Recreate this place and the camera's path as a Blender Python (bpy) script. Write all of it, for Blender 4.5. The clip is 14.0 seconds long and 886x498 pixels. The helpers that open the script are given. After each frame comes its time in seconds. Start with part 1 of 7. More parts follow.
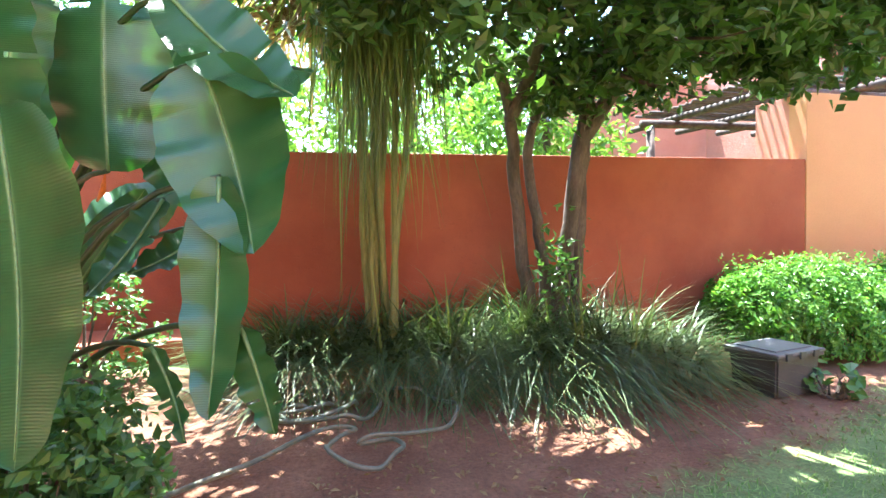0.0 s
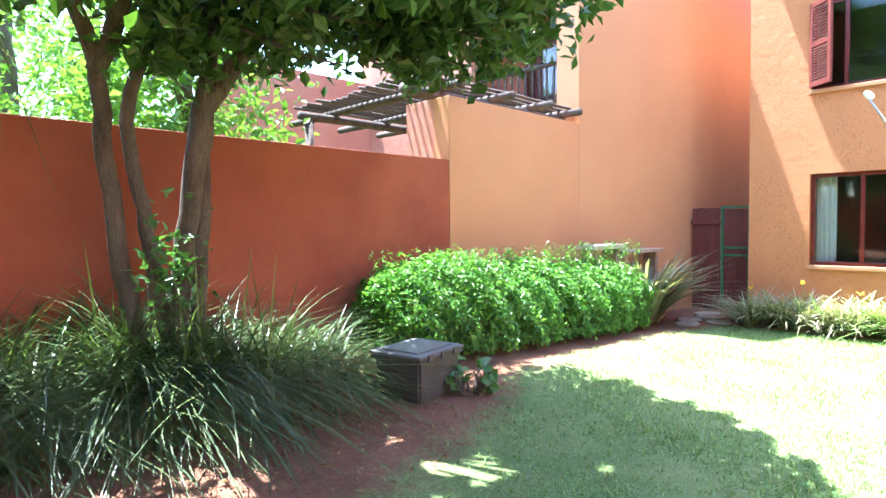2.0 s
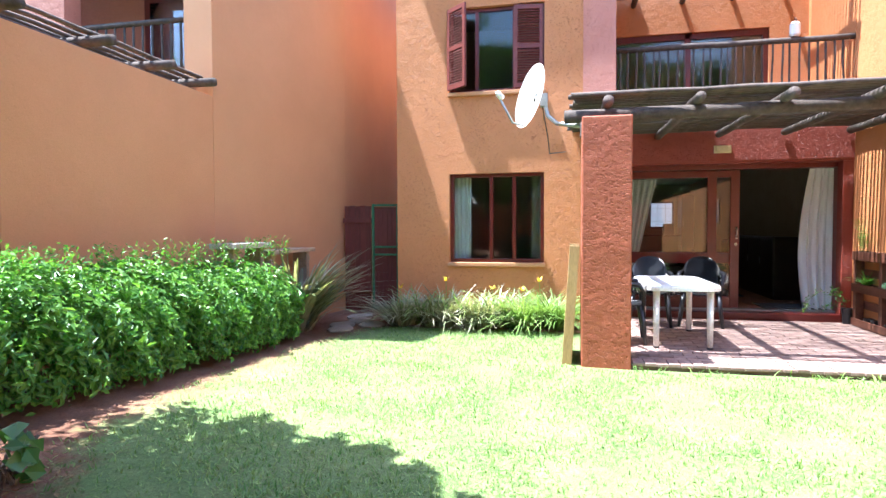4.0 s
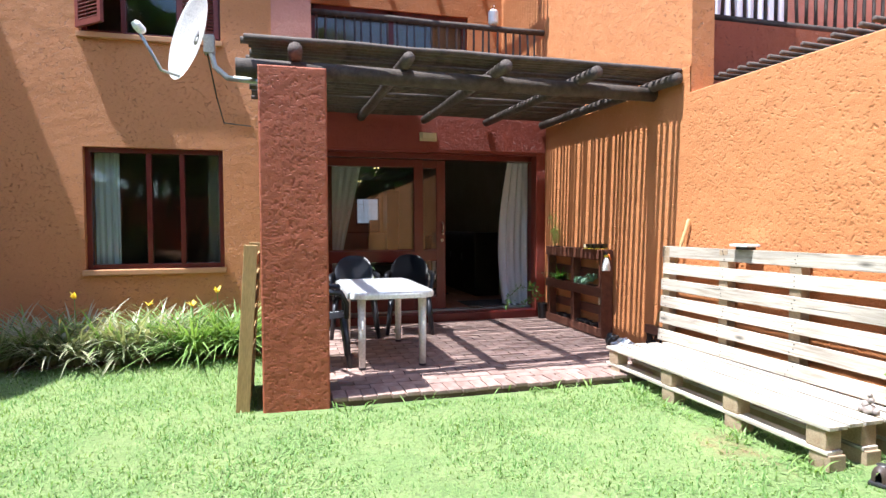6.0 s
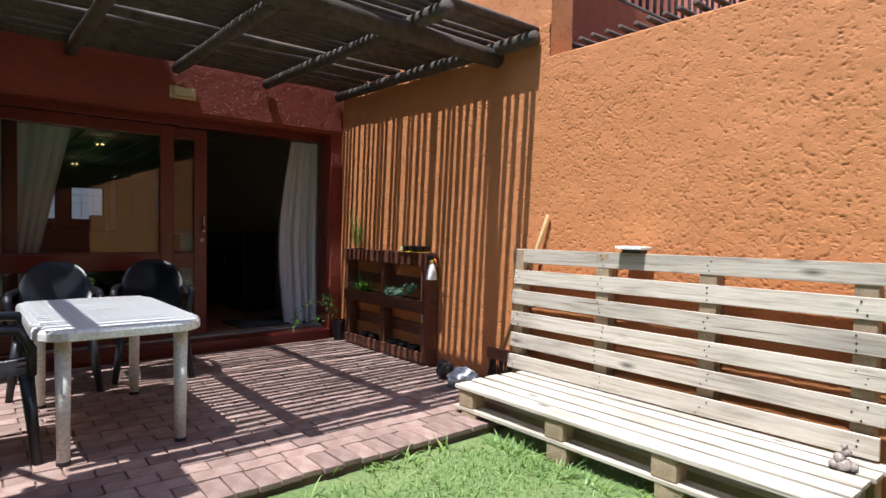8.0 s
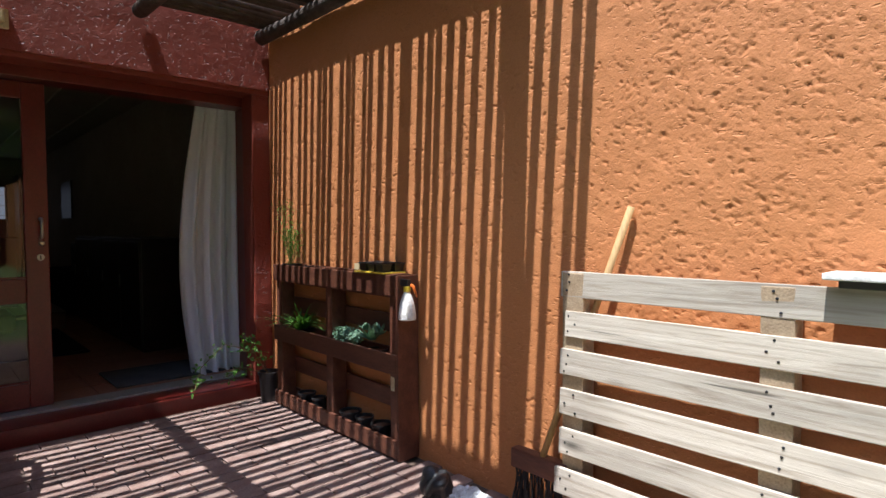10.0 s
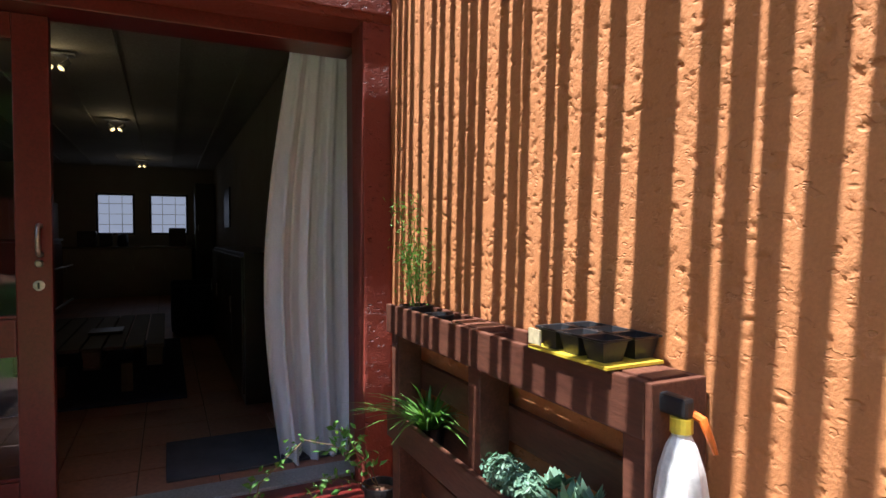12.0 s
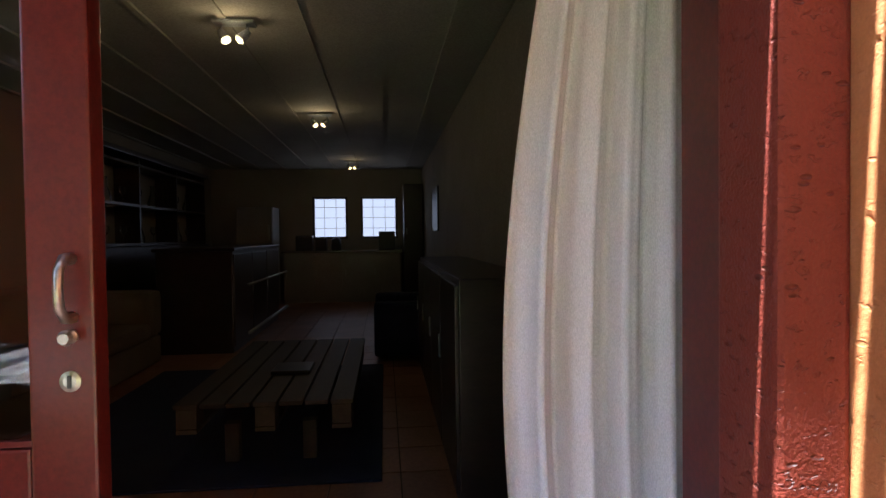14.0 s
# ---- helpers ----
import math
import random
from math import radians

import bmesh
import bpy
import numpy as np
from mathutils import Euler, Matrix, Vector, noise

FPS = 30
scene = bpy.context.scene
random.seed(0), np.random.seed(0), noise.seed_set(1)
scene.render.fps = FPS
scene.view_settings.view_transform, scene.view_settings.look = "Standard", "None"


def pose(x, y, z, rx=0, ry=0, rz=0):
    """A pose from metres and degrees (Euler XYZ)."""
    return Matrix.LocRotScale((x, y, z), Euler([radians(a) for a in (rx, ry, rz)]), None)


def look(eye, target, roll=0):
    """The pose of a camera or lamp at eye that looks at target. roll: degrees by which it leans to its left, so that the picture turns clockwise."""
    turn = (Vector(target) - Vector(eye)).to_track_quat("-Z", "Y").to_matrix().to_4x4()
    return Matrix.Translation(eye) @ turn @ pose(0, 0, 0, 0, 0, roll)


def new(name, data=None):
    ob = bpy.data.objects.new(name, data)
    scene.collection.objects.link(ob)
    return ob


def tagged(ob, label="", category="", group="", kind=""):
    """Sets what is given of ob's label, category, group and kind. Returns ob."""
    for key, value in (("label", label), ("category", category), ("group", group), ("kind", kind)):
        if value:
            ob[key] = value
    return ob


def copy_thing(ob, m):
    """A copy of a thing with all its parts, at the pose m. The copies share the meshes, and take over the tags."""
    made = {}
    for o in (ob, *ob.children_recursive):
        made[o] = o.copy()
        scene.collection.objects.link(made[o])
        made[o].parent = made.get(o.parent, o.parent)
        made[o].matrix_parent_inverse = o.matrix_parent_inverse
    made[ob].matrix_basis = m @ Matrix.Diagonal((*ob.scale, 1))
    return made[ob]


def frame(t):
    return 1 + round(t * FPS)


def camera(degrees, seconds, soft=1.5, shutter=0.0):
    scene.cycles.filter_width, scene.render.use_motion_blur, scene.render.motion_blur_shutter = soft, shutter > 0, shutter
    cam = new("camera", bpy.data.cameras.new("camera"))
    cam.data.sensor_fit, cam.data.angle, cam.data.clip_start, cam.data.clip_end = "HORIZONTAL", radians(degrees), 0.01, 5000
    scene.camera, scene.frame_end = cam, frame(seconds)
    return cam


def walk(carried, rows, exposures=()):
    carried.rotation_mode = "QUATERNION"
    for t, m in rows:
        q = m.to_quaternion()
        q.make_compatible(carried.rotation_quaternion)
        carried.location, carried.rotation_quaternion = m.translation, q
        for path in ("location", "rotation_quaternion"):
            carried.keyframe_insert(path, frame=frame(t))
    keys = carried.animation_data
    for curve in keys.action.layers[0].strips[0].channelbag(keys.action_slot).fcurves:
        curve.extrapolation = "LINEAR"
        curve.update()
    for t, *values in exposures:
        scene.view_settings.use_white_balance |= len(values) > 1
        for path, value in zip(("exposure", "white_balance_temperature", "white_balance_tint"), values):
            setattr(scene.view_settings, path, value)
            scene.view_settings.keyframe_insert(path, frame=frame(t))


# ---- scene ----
cam = camera(74.6, 14.0)
PATH = [
    (0, (-0.822, -0.378, 1.53), (-0.307, 1.553, 1.442), -1.0),
    (0.5, (-0.669, -0.225, 1.518), (0.067, 1.632, 1.431), -0.8),
    (1, (-0.509, -0.077, 1.462), (0.478, 1.661, 1.386), -0.8),
    (1.5, (-0.288, 0.043, 1.446), (0.901, 1.649, 1.37), -0.8),
    (2, (-0.084, 0.153, 1.425), (1.332, 1.562, 1.344), -0.6),
    (2.5, (0.143, 0.276, 1.404), (1.773, 1.432, 1.324), -0.6),
    (3, (0.413, 0.413, 1.334), (2.192, 1.323, 1.266), -0.6),
    (3.5, (0.713, 0.492, 1.334), (2.596, 1.163, 1.263), -0.4),
    (3.8, (0.904, 0.557, 1.299), (2.833, 1.079, 1.235), -0.4),
    (4, (1.051, 0.562, 1.302), (3.004, 0.987, 1.232), -0.2),
    (4.2, (1.161, 0.561, 1.302), (3.132, 0.891, 1.23), -0.1),
    (6.3, (2.799, 0.298, 1.245), (4.676, -0.389, 1.171), 0.4),
    (6.5, (2.96, 0.291, 1.209), (4.799, -0.494, 1.143), 0.9),
    (7, (3.384, 0.227, 1.193), (5.132, -0.743, 1.129), 0.8),
    (7.5, (3.774, 0.154, 1.194), (5.428, -0.968, 1.126), 0.9),
    (8, (4.167, 0.033, 1.19), (5.71, -1.239, 1.128), 0.9),
    (8.2, (4.305, -0.044, 1.207), (5.823, -1.344, 1.134), 0.7),
    (10.5, (6.072, -1.437, 1.245), (7.549, -2.783, 1.167), -0.3),
    (11, (6.427, -1.665, 1.244), (7.977, -2.926, 1.162), -0.3),
    (12, (7.219, -2.167, 1.256), (9.025, -3.024, 1.211), -0.2),
    (12.5, (7.588, -2.228, 1.28), (9.491, -2.845, 1.235), -0.6),
    (13, (7.977, -2.243, 1.307), (9.932, -2.663, 1.260), -0.7),
    (13.5, (8.374, -2.282, 1.327), (10.353, -2.57, 1.28), -0.7),
    (14, (8.754, -2.31, 1.335), (10.743, -2.509, 1.289), -0.7),
]
EXPOSURES = [
    (0.0, 3.5, 5850, 8), (1.0, 3.4, 5700, 8), (2.5, 3.1, 5500, 9), (3.0, 2.95, 5500, 10), (4.2, 2.45, 5600, 10), (6.3, 1.5, 5750, 10),
    (8.2, 0.85, 5850, 10), (10.5, 1.0, 5850, 10), (12.0, 1.65, 5750, 10), (13.0, 2.25, 5650, 10), (14.0, 2.95, 5700, 10),
]
walk(cam, [(t, look(eye, target, roll)) for t, eye, target, roll in PATH], EXPOSURES)

# ---- light ----
SUN_WAY = Vector((0.16, -1.0, -3.0)).normalized()
sky_world = bpy.data.worlds.new("sky")
scene.world = sky_world
sky_world.use_nodes = True
wn = sky_world.node_tree.nodes
sky = wn.new("ShaderNodeTexSky")
sky.sky_type = "NISHITA"
sky.sun_disc = False
sky.sun_elevation = math.asin(-SUN_WAY.z)
sky.sun_rotation = radians(-8)
wn["Background"].inputs["Strength"].default_value = 0.15
sky_world.node_tree.links.new(sky.outputs[0], wn["Background"].inputs["Color"])
sun_lamp = bpy.data.lights.new("sun", "SUN")
sun_lamp.energy, sun_lamp.angle, sun_lamp.color = 5.0, radians(0.5), (1.0, 0.95, 0.87)
sun_ob = new("sun", sun_lamp)
sun_ob.matrix_world = look((0, 0, 30), Vector((0, 0, 30)) + SUN_WAY)


# ---- materials ----
def shader(name, colour, rough=0.7, metal=0.0):
    m = bpy.data.materials.new(name)
    m.use_nodes = True
    b = m.node_tree.nodes["Principled BSDF"]
    b.inputs["Base Color"].default_value = (*colour, 1)
    b.inputs["Roughness"].default_value = rough
    b.inputs["Metallic"].default_value = metal
    return m, m.node_tree.nodes, m.node_tree.links, b


def node(nodes, kind, **values):
    n = nodes.new(kind)
    for k, v in values.items():
        n.inputs[k.replace("_", " ")].default_value = v
    return n


def stretched(nodes, links, scale):
    tc = nodes.new("ShaderNodeTexCoord")
    mp = node(nodes, "ShaderNodeMapping", Scale=scale)
    links.new(tc.outputs["Object"], mp.inputs["Vector"])
    return mp.outputs["Vector"]


def ramp(nodes, links, source, stops):
    r = nodes.new("ShaderNodeValToRGB")
    e = r.color_ramp.elements
    while len(e) < len(stops):
        e.new(0.5)
    for el, (p, c) in zip(e, stops):
        el.position, el.color = p, (*c, 1) if len(c) == 3 else c
    links.new(source, r.inputs["Fac"])
    return r.outputs["Color"]


def grey(v):
    return (v, v, v)


def mixed(nodes, links, fac, a, b, mode="MIX"):
    m = nodes.new("ShaderNodeMix")
    m.data_type, m.blend_type = "RGBA", mode
    for src, sock in ((fac, m.inputs[0]), (a, m.inputs[6]), (b, m.inputs[7])):
        if isinstance(src, (int, float)):
            sock.default_value = src
        elif isinstance(src, tuple):
            sock.default_value = (*src, 1)
        else:
            links.new(src, sock)
    return m.outputs[2]


def surface(name, a, b, rough=0.7, scale=(6, 6, 6), fine=60.0, bump=0.2, depth=0.004, vary=0.0, island=False, metal=0.0, spec=None):
    """Two colours mixed by a broad noise, a fine grain, bump, and a shift from piece to piece."""
    m, nodes, links, bs = shader(name, a, rough, metal)
    vec = stretched(nodes, links, scale)
    broad = node(nodes, "ShaderNodeTexNoise", Scale=1.0, Detail=5.0, Roughness=0.6)
    links.new(vec, broad.inputs["Vector"])
    grain = node(nodes, "ShaderNodeTexNoise", Scale=fine / max(scale), Detail=3.0)
    links.new(vec, grain.inputs["Vector"])
    fac = ramp(nodes, links, broad.outputs["Fac"], [(0.33, grey(0)), (0.67, grey(1))])
    col = mixed(nodes, links, fac, a, b)
    tone = ramp(nodes, links, grain.outputs["Fac"], [(0.3, grey(0.78)), (0.7, grey(1.12))])
    col = mixed(nodes, links, 1.0, col, tone, "MULTIPLY")
    if vary:
        if island:
            src = nodes.new("ShaderNodeNewGeometry").outputs["Random Per Island"]
        else:
            src = nodes.new("ShaderNodeObjectInfo").outputs["Random"]
        shift = ramp(nodes, links, src, [(0.0, grey(1 - vary)), (1.0, grey(1 + vary * 0.6))])
        col = mixed(nodes, links, 1.0, col, shift, "MULTIPLY")
    links.new(col, bs.inputs["Base Color"])
    if bump:
        bp = node(nodes, "ShaderNodeBump", Strength=bump, Distance=depth)
        links.new(grain.outputs["Fac"], bp.inputs["Height"])
        links.new(bp.outputs["Normal"], bs.inputs["Normal"])
    if spec is not None:
        bs.inputs["Specular IOR Level"].default_value = spec
    return m


def plaster(name, a, b, pits=1.0, depth=0.026, rough=0.75):
    """Painted scratch plaster: dragged pits and scars in a fairly smooth coat."""
    m, nodes, links, bs = shader(name, a, rough)
    vec = stretched(nodes, links, (1, 1, 1))
    broad = node(nodes, "ShaderNodeTexNoise", Scale=1.3, Detail=6.0, Roughness=0.6)
    fine = node(nodes, "ShaderNodeTexNoise", Scale=160.0, Detail=2.0)
    warp = node(nodes, "ShaderNodeTexNoise", Scale=3.0, Detail=2.0)
    pit = node(nodes, "ShaderNodeTexNoise", Scale=46.0, Detail=2.0, Roughness=0.5, Distortion=0.15)
    lump = node(nodes, "ShaderNodeTexNoise", Scale=9.0, Detail=3.0)
    area = node(nodes, "ShaderNodeTexNoise", Scale=2.1, Detail=2.0)
    for n in (broad, fine, warp, lump, area):
        links.new(vec, n.inputs["Vector"])
    bent = nodes.new("ShaderNodeMix")
    bent.data_type = "VECTOR"
    bent.inputs[0].default_value = 0.07
    links.new(vec, bent.inputs[4])
    links.new(warp.outputs["Color"], bent.inputs[5])
    squash = node(nodes, "ShaderNodeMapping", Scale=(0.8, 0.8, 1.35))
    links.new(bent.outputs[1], squash.inputs["Vector"])
    links.new(squash.outputs["Vector"], pit.inputs["Vector"])
    holes = ramp(nodes, links, pit.outputs["Fac"], [(0.335, grey(1)), (0.375, grey(0))])
    where = ramp(nodes, links, area.outputs["Fac"], [(0.35, grey(0.25)), (0.6, grey(1))])
    holes = mixed(nodes, links, 1.0, holes, where, "MULTIPLY")
    # single gouges, each with a size of its own
    cell = node(nodes, "ShaderNodeTexVoronoi", Scale=44.0)
    lean = node(nodes, "ShaderNodeMapping", Rotation=(0.25, 0.3, 0.2), Scale=(0.55, 0.55, 1.3))
    links.new(bent.outputs[1], lean.inputs["Vector"])
    links.new(lean.outputs["Vector"], cell.inputs["Vector"])
    pick = nodes.new("ShaderNodeSeparateColor")
    links.new(cell.outputs["Color"], pick.inputs[0])
    size = nodes.new("ShaderNodeMath")
    size.operation = "POWER"
    size.inputs[1].default_value = 2.2
    links.new(pick.outputs[0], size.inputs[0])
    reach = nodes.new("ShaderNodeMath")
    reach.operation = "MULTIPLY_ADD"
    reach.inputs[1].default_value = 0.42
    reach.inputs[2].default_value = -0.06
    links.new(size.outputs[0], reach.inputs[0])
    inside = nodes.new("ShaderNodeMath")
    inside.operation = "SUBTRACT"
    links.new(reach.outputs[0], inside.inputs[0])
    links.new(cell.outputs["Distance"], inside.inputs[1])
    gouge = ramp(nodes, links, inside.outputs[0], [(0.0, grey(0)), (0.14, grey(1))])
    holes = mixed(nodes, links, 1.0, holes, gouge, "LIGHTEN")
    fac = ramp(nodes, links, broad.outputs["Fac"], [(0.3, grey(0)), (0.7, grey(1))])
    col = mixed(nodes, links, fac, a, b)
    tone = ramp(nodes, links, fine.outputs["Fac"], [(0.3, grey(0.93)), (0.7, grey(1.05))])
    col = mixed(nodes, links, 1.0, col, tone, "MULTIPLY")
    # pits darkened in the colour to stand for their shade
    pit_shade = ramp(nodes, links, holes, [(0.1, grey(1)), (0.9, grey(1 - 0.22 * min(1.0, pits)))])
    col = mixed(nodes, links, 1.0, col, pit_shade, "MULTIPLY")
    links.new(col, bs.inputs["Base Color"])
    h1 = nodes.new("ShaderNodeMath")
    h1.operation = "MULTIPLY_ADD"
    links.new(holes, h1.inputs[0])
    h1.inputs[1].default_value = -1.0 * pits
    soft = nodes.new("ShaderNodeMath")
    soft.operation = "MULTIPLY"
    soft.inputs[1].default_value = 0.5
    links.new(lump.outputs["Fac"], soft.inputs[0])
    links.new(soft.outputs[0], h1.inputs[2])
    h2 = nodes.new("ShaderNodeMath")
    h2.operation = "MULTIPLY_ADD"
    links.new(fine.outputs["Fac"], h2.inputs[0])
    h2.inputs[1].default_value = 0.12
    links.new(h1.outputs[0], h2.inputs[2])
    bp = node(nodes, "ShaderNodeBump", Strength=1.0, Distance=depth)
    links.new(h2.outputs[0], bp.inputs["Height"])
    links.new(bp.outputs["Normal"], bs.inputs["Normal"])
    return m


def leaf(name, a, b, rough=0.45, passing=0.35, spec=0.4):
    """A leaf: two greens from leaf to leaf, some light passing through."""
    m, nodes, links, bs = shader(name, a, rough)
    g = nodes.new("ShaderNodeNewGeometry")
    col = ramp(nodes, links, g.outputs["Random Per Island"], [(0.0, a), (1.0, b)])
    links.new(col, bs.inputs["Base Color"])
    bs.inputs["Specular IOR Level"].default_value = spec
    t = nodes.new("ShaderNodeBsdfTranslucent")
    bright = mixed(nodes, links, 1.0, col, (1.5, 1.6, 0.7), "MULTIPLY")
    links.new(bright, t.inputs["Color"])
    mx = nodes.new("ShaderNodeMixShader")
    mx.inputs[0].default_value = passing
    links.new(bs.outputs[0], mx.inputs[1])
    links.new(t.outputs[0], mx.inputs[2])
    links.new(mx.outputs[0], nodes["Material Output"].inputs["Surface"])
    return m


def glass(name, tint=(0.95, 0.97, 0.96)):
    m, nodes, links, bs = shader(name, tint, 0.02)
    tr = nodes.new("ShaderNodeBsdfTransparent")
    tr.inputs["Color"].default_value = (*tint, 1)
    gl = nodes.new("ShaderNodeBsdfGlossy")
    gl.inputs["Roughness"].default_value = 0.015
    fr = node(nodes, "ShaderNodeFresnel", IOR=1.5)
    mx = nodes.new("ShaderNodeMixShader")
    links.new(fr.outputs[0], mx.inputs[0])
    links.new(tr.outputs[0], mx.inputs[1])
    links.new(gl.outputs[0], mx.inputs[2])
    links.new(mx.outputs[0], nodes["Material Output"].inputs["Surface"])
    return m


def glow(name, colour, strength):
    m, nodes, links, bs = shader(name, colour, 0.6)
    bs.inputs["Emission Color"].default_value = (*colour, 1)
    bs.inputs["Emission Strength"].default_value = strength
    return m


M = {}
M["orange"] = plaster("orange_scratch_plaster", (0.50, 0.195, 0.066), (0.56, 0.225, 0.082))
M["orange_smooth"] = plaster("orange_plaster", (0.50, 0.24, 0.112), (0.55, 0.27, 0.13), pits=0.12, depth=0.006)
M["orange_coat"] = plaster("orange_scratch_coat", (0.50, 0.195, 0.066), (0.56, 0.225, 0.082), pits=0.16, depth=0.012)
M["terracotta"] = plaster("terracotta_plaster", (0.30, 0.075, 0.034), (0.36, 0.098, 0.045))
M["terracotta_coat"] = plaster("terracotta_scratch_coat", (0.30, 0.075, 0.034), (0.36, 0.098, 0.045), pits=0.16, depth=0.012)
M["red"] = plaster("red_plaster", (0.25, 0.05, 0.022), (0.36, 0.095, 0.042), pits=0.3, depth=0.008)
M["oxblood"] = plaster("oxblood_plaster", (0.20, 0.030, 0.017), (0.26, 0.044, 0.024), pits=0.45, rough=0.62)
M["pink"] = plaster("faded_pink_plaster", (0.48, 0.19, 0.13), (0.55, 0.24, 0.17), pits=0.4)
M["red_paint"] = surface("red_brown_gloss_paint", (0.115, 0.014, 0.011), (0.145, 0.02, 0.014), 0.3, (5, 5, 5), 90, 0.15, 0.002)
M["shutter"] = surface("red_brown_shutter", (0.14, 0.026, 0.022), (0.18, 0.04, 0.03), 0.55, (5, 5, 20), 90, 0.2, 0.002)
# white wall and ceiling paint darkened, the dimness indoors put into the colour
M["white_wall"] = surface("dimmed_white_interior_paint", (0.27, 0.235, 0.18), (0.32, 0.28, 0.22), 0.8, (2, 2, 2), 80, 0.1, 0.002)
M["ceiling"] = surface("dimmed_white_ceiling_paint", (0.34, 0.31, 0.25), (0.38, 0.35, 0.28), 0.8, (2, 2, 2), 80, 0.1, 0.002)
M["floor_tile"] = surface("brown_clay_tile", (0.30, 0.125, 0.072), (0.37, 0.165, 0.095), 0.45, (4, 4, 4), 40, 0.1, 0.002, 0.12, True)
M["paver"] = surface("red_clay_paver", (0.22, 0.13, 0.105), (0.33, 0.235, 0.20), 0.85, (9, 9, 9), 130, 0.55, 0.004, 0.28)
M["paver_rest"] = surface("red_clay_paver_far", (0.22, 0.13, 0.105), (0.33, 0.235, 0.20), 0.85, (9, 9, 9), 130, 0.55, 0.004, 0.28, True)
M["joint"] = surface("sandy_joint", (0.10, 0.065, 0.045), (0.15, 0.1, 0.075), 0.95, (9, 9, 9), 200, 0.6, 0.004)
M["pole"] = surface("weathered_dark_pole", (0.05, 0.036, 0.03), (0.105, 0.08, 0.066), 0.85, (14, 14, 14), 120, 0.6, 0.006, 0.25)
M["lath"] = surface("weathered_dark_lath", (0.052, 0.037, 0.03), (0.12, 0.088, 0.07), 0.85, (3, 10, 10), 120, 0.5, 0.004, 0.35, True)


def pallet_material():
    m, nodes, links, bs = shader("grey_weathered_pine", (0.5, 0.45, 0.37), 0.82)
    tc = nodes.new("ShaderNodeTexCoord")
    oi = nodes.new("ShaderNodeObjectInfo")
    push = nodes.new("ShaderNodeVectorMath")
    push.operation = "SCALE"
    push.inputs[0].default_value = (37.0, 11.0, 5.0)
    links.new(oi.outputs["Random"], push.inputs["Scale"])
    add = nodes.new("ShaderNodeVectorMath")
    links.new(tc.outputs["Object"], add.inputs[0])
    links.new(push.outputs[0], add.inputs[1])

    def field(kind, scale, **kw):
        mp = node(nodes, "ShaderNodeMapping", Scale=scale)
        links.new(add.outputs[0], mp.inputs["Vector"])
        n = node(nodes, kind, **kw)
        links.new(mp.outputs["Vector"], n.inputs["Vector"])
        return n

    grain = field("ShaderNodeTexNoise", (3.0, 60, 60), Scale=1.0, Detail=5.0, Roughness=0.65, Distortion=0.6)
    stain = field("ShaderNodeTexNoise", (1.6, 7, 7), Scale=1.0, Detail=4.0)
    knots = field("ShaderNodeTexVoronoi", (2.3, 7.0, 7.0), Scale=1.0)
    crack = field("ShaderNodeTexNoise", (1.1, 45, 45), Scale=1.0, Detail=2.0)
    col = ramp(nodes, links, grain.outputs["Fac"], [(0.3, (0.33, 0.27, 0.205)), (0.5, (0.52, 0.46, 0.38)), (0.72, (0.62, 0.565, 0.48))])
    wash = ramp(nodes, links, stain.outputs["Fac"], [(0.34, grey(0.70)), (0.5, grey(1.0)), (0.7, grey(1.06))])
    col = mixed(nodes, links, 1.0, col, wash, "MULTIPLY")
    eye = ramp(nodes, links, knots.outputs["Distance"], [(0.05, grey(0.26)), (0.10, grey(0.62)), (0.17, grey(1))])
    col = mixed(nodes, links, 1.0, col, eye, "MULTIPLY")
    split = ramp(nodes, links, crack.outputs["Fac"], [(0.27, grey(0.35)), (0.31, grey(1))])
    col = mixed(nodes, links, 1.0, col, split, "MULTIPLY")
    shift = ramp(nodes, links, oi.outputs["Random"], [(0.0, grey(0.84)), (1.0, grey(1.06))])
    col = mixed(nodes, links, 1.0, col, shift, "MULTIPLY")
    links.new(col, bs.inputs["Base Color"])
    bp = node(nodes, "ShaderNodeBump", Strength=0.5, Distance=0.003)
    links.new(grain.outputs["Fac"], bp.inputs["Height"])
    links.new(bp.outputs["Normal"], bs.inputs["Normal"])
    return m


M["pallet"] = pallet_material()
M["pallet_end"] = surface("darker_pine_block", (0.30, 0.21, 0.13), (0.42, 0.32, 0.21), 0.85, (14, 14, 14), 150, 0.4, 0.003, 0.2)
M["yellow_pine"] = surface("yellowed_pine", (0.36, 0.22, 0.085), (0.45, 0.29, 0.125), 0.7, (16, 16, 2.5), 120, 0.3, 0.003, 0.15)
M["stained"] = surface("dark_red_stained_pine", (0.09, 0.03, 0.018), (0.155, 0.058, 0.032), 0.5, (3, 16, 16), 120, 0.35, 0.003, 0.2)
M["white_plastic"] = surface("white_plastic", (0.80, 0.80, 0.78), (0.84, 0.84, 0.82), 0.35, (3, 3, 3), 60, 0.05, 0.001)
M["black_plastic"] = surface("black_plastic", (0.018, 0.018, 0.02), (0.028, 0.028, 0.03), 0.4, (5, 5, 5), 90, 0.1, 0.001)
M["chair_plastic"] = surface("charcoal_plastic", (0.014, 0.015, 0.02), (0.022, 0.023, 0.03), 0.4, (5, 5, 5), 90, 0.1, 0.001)
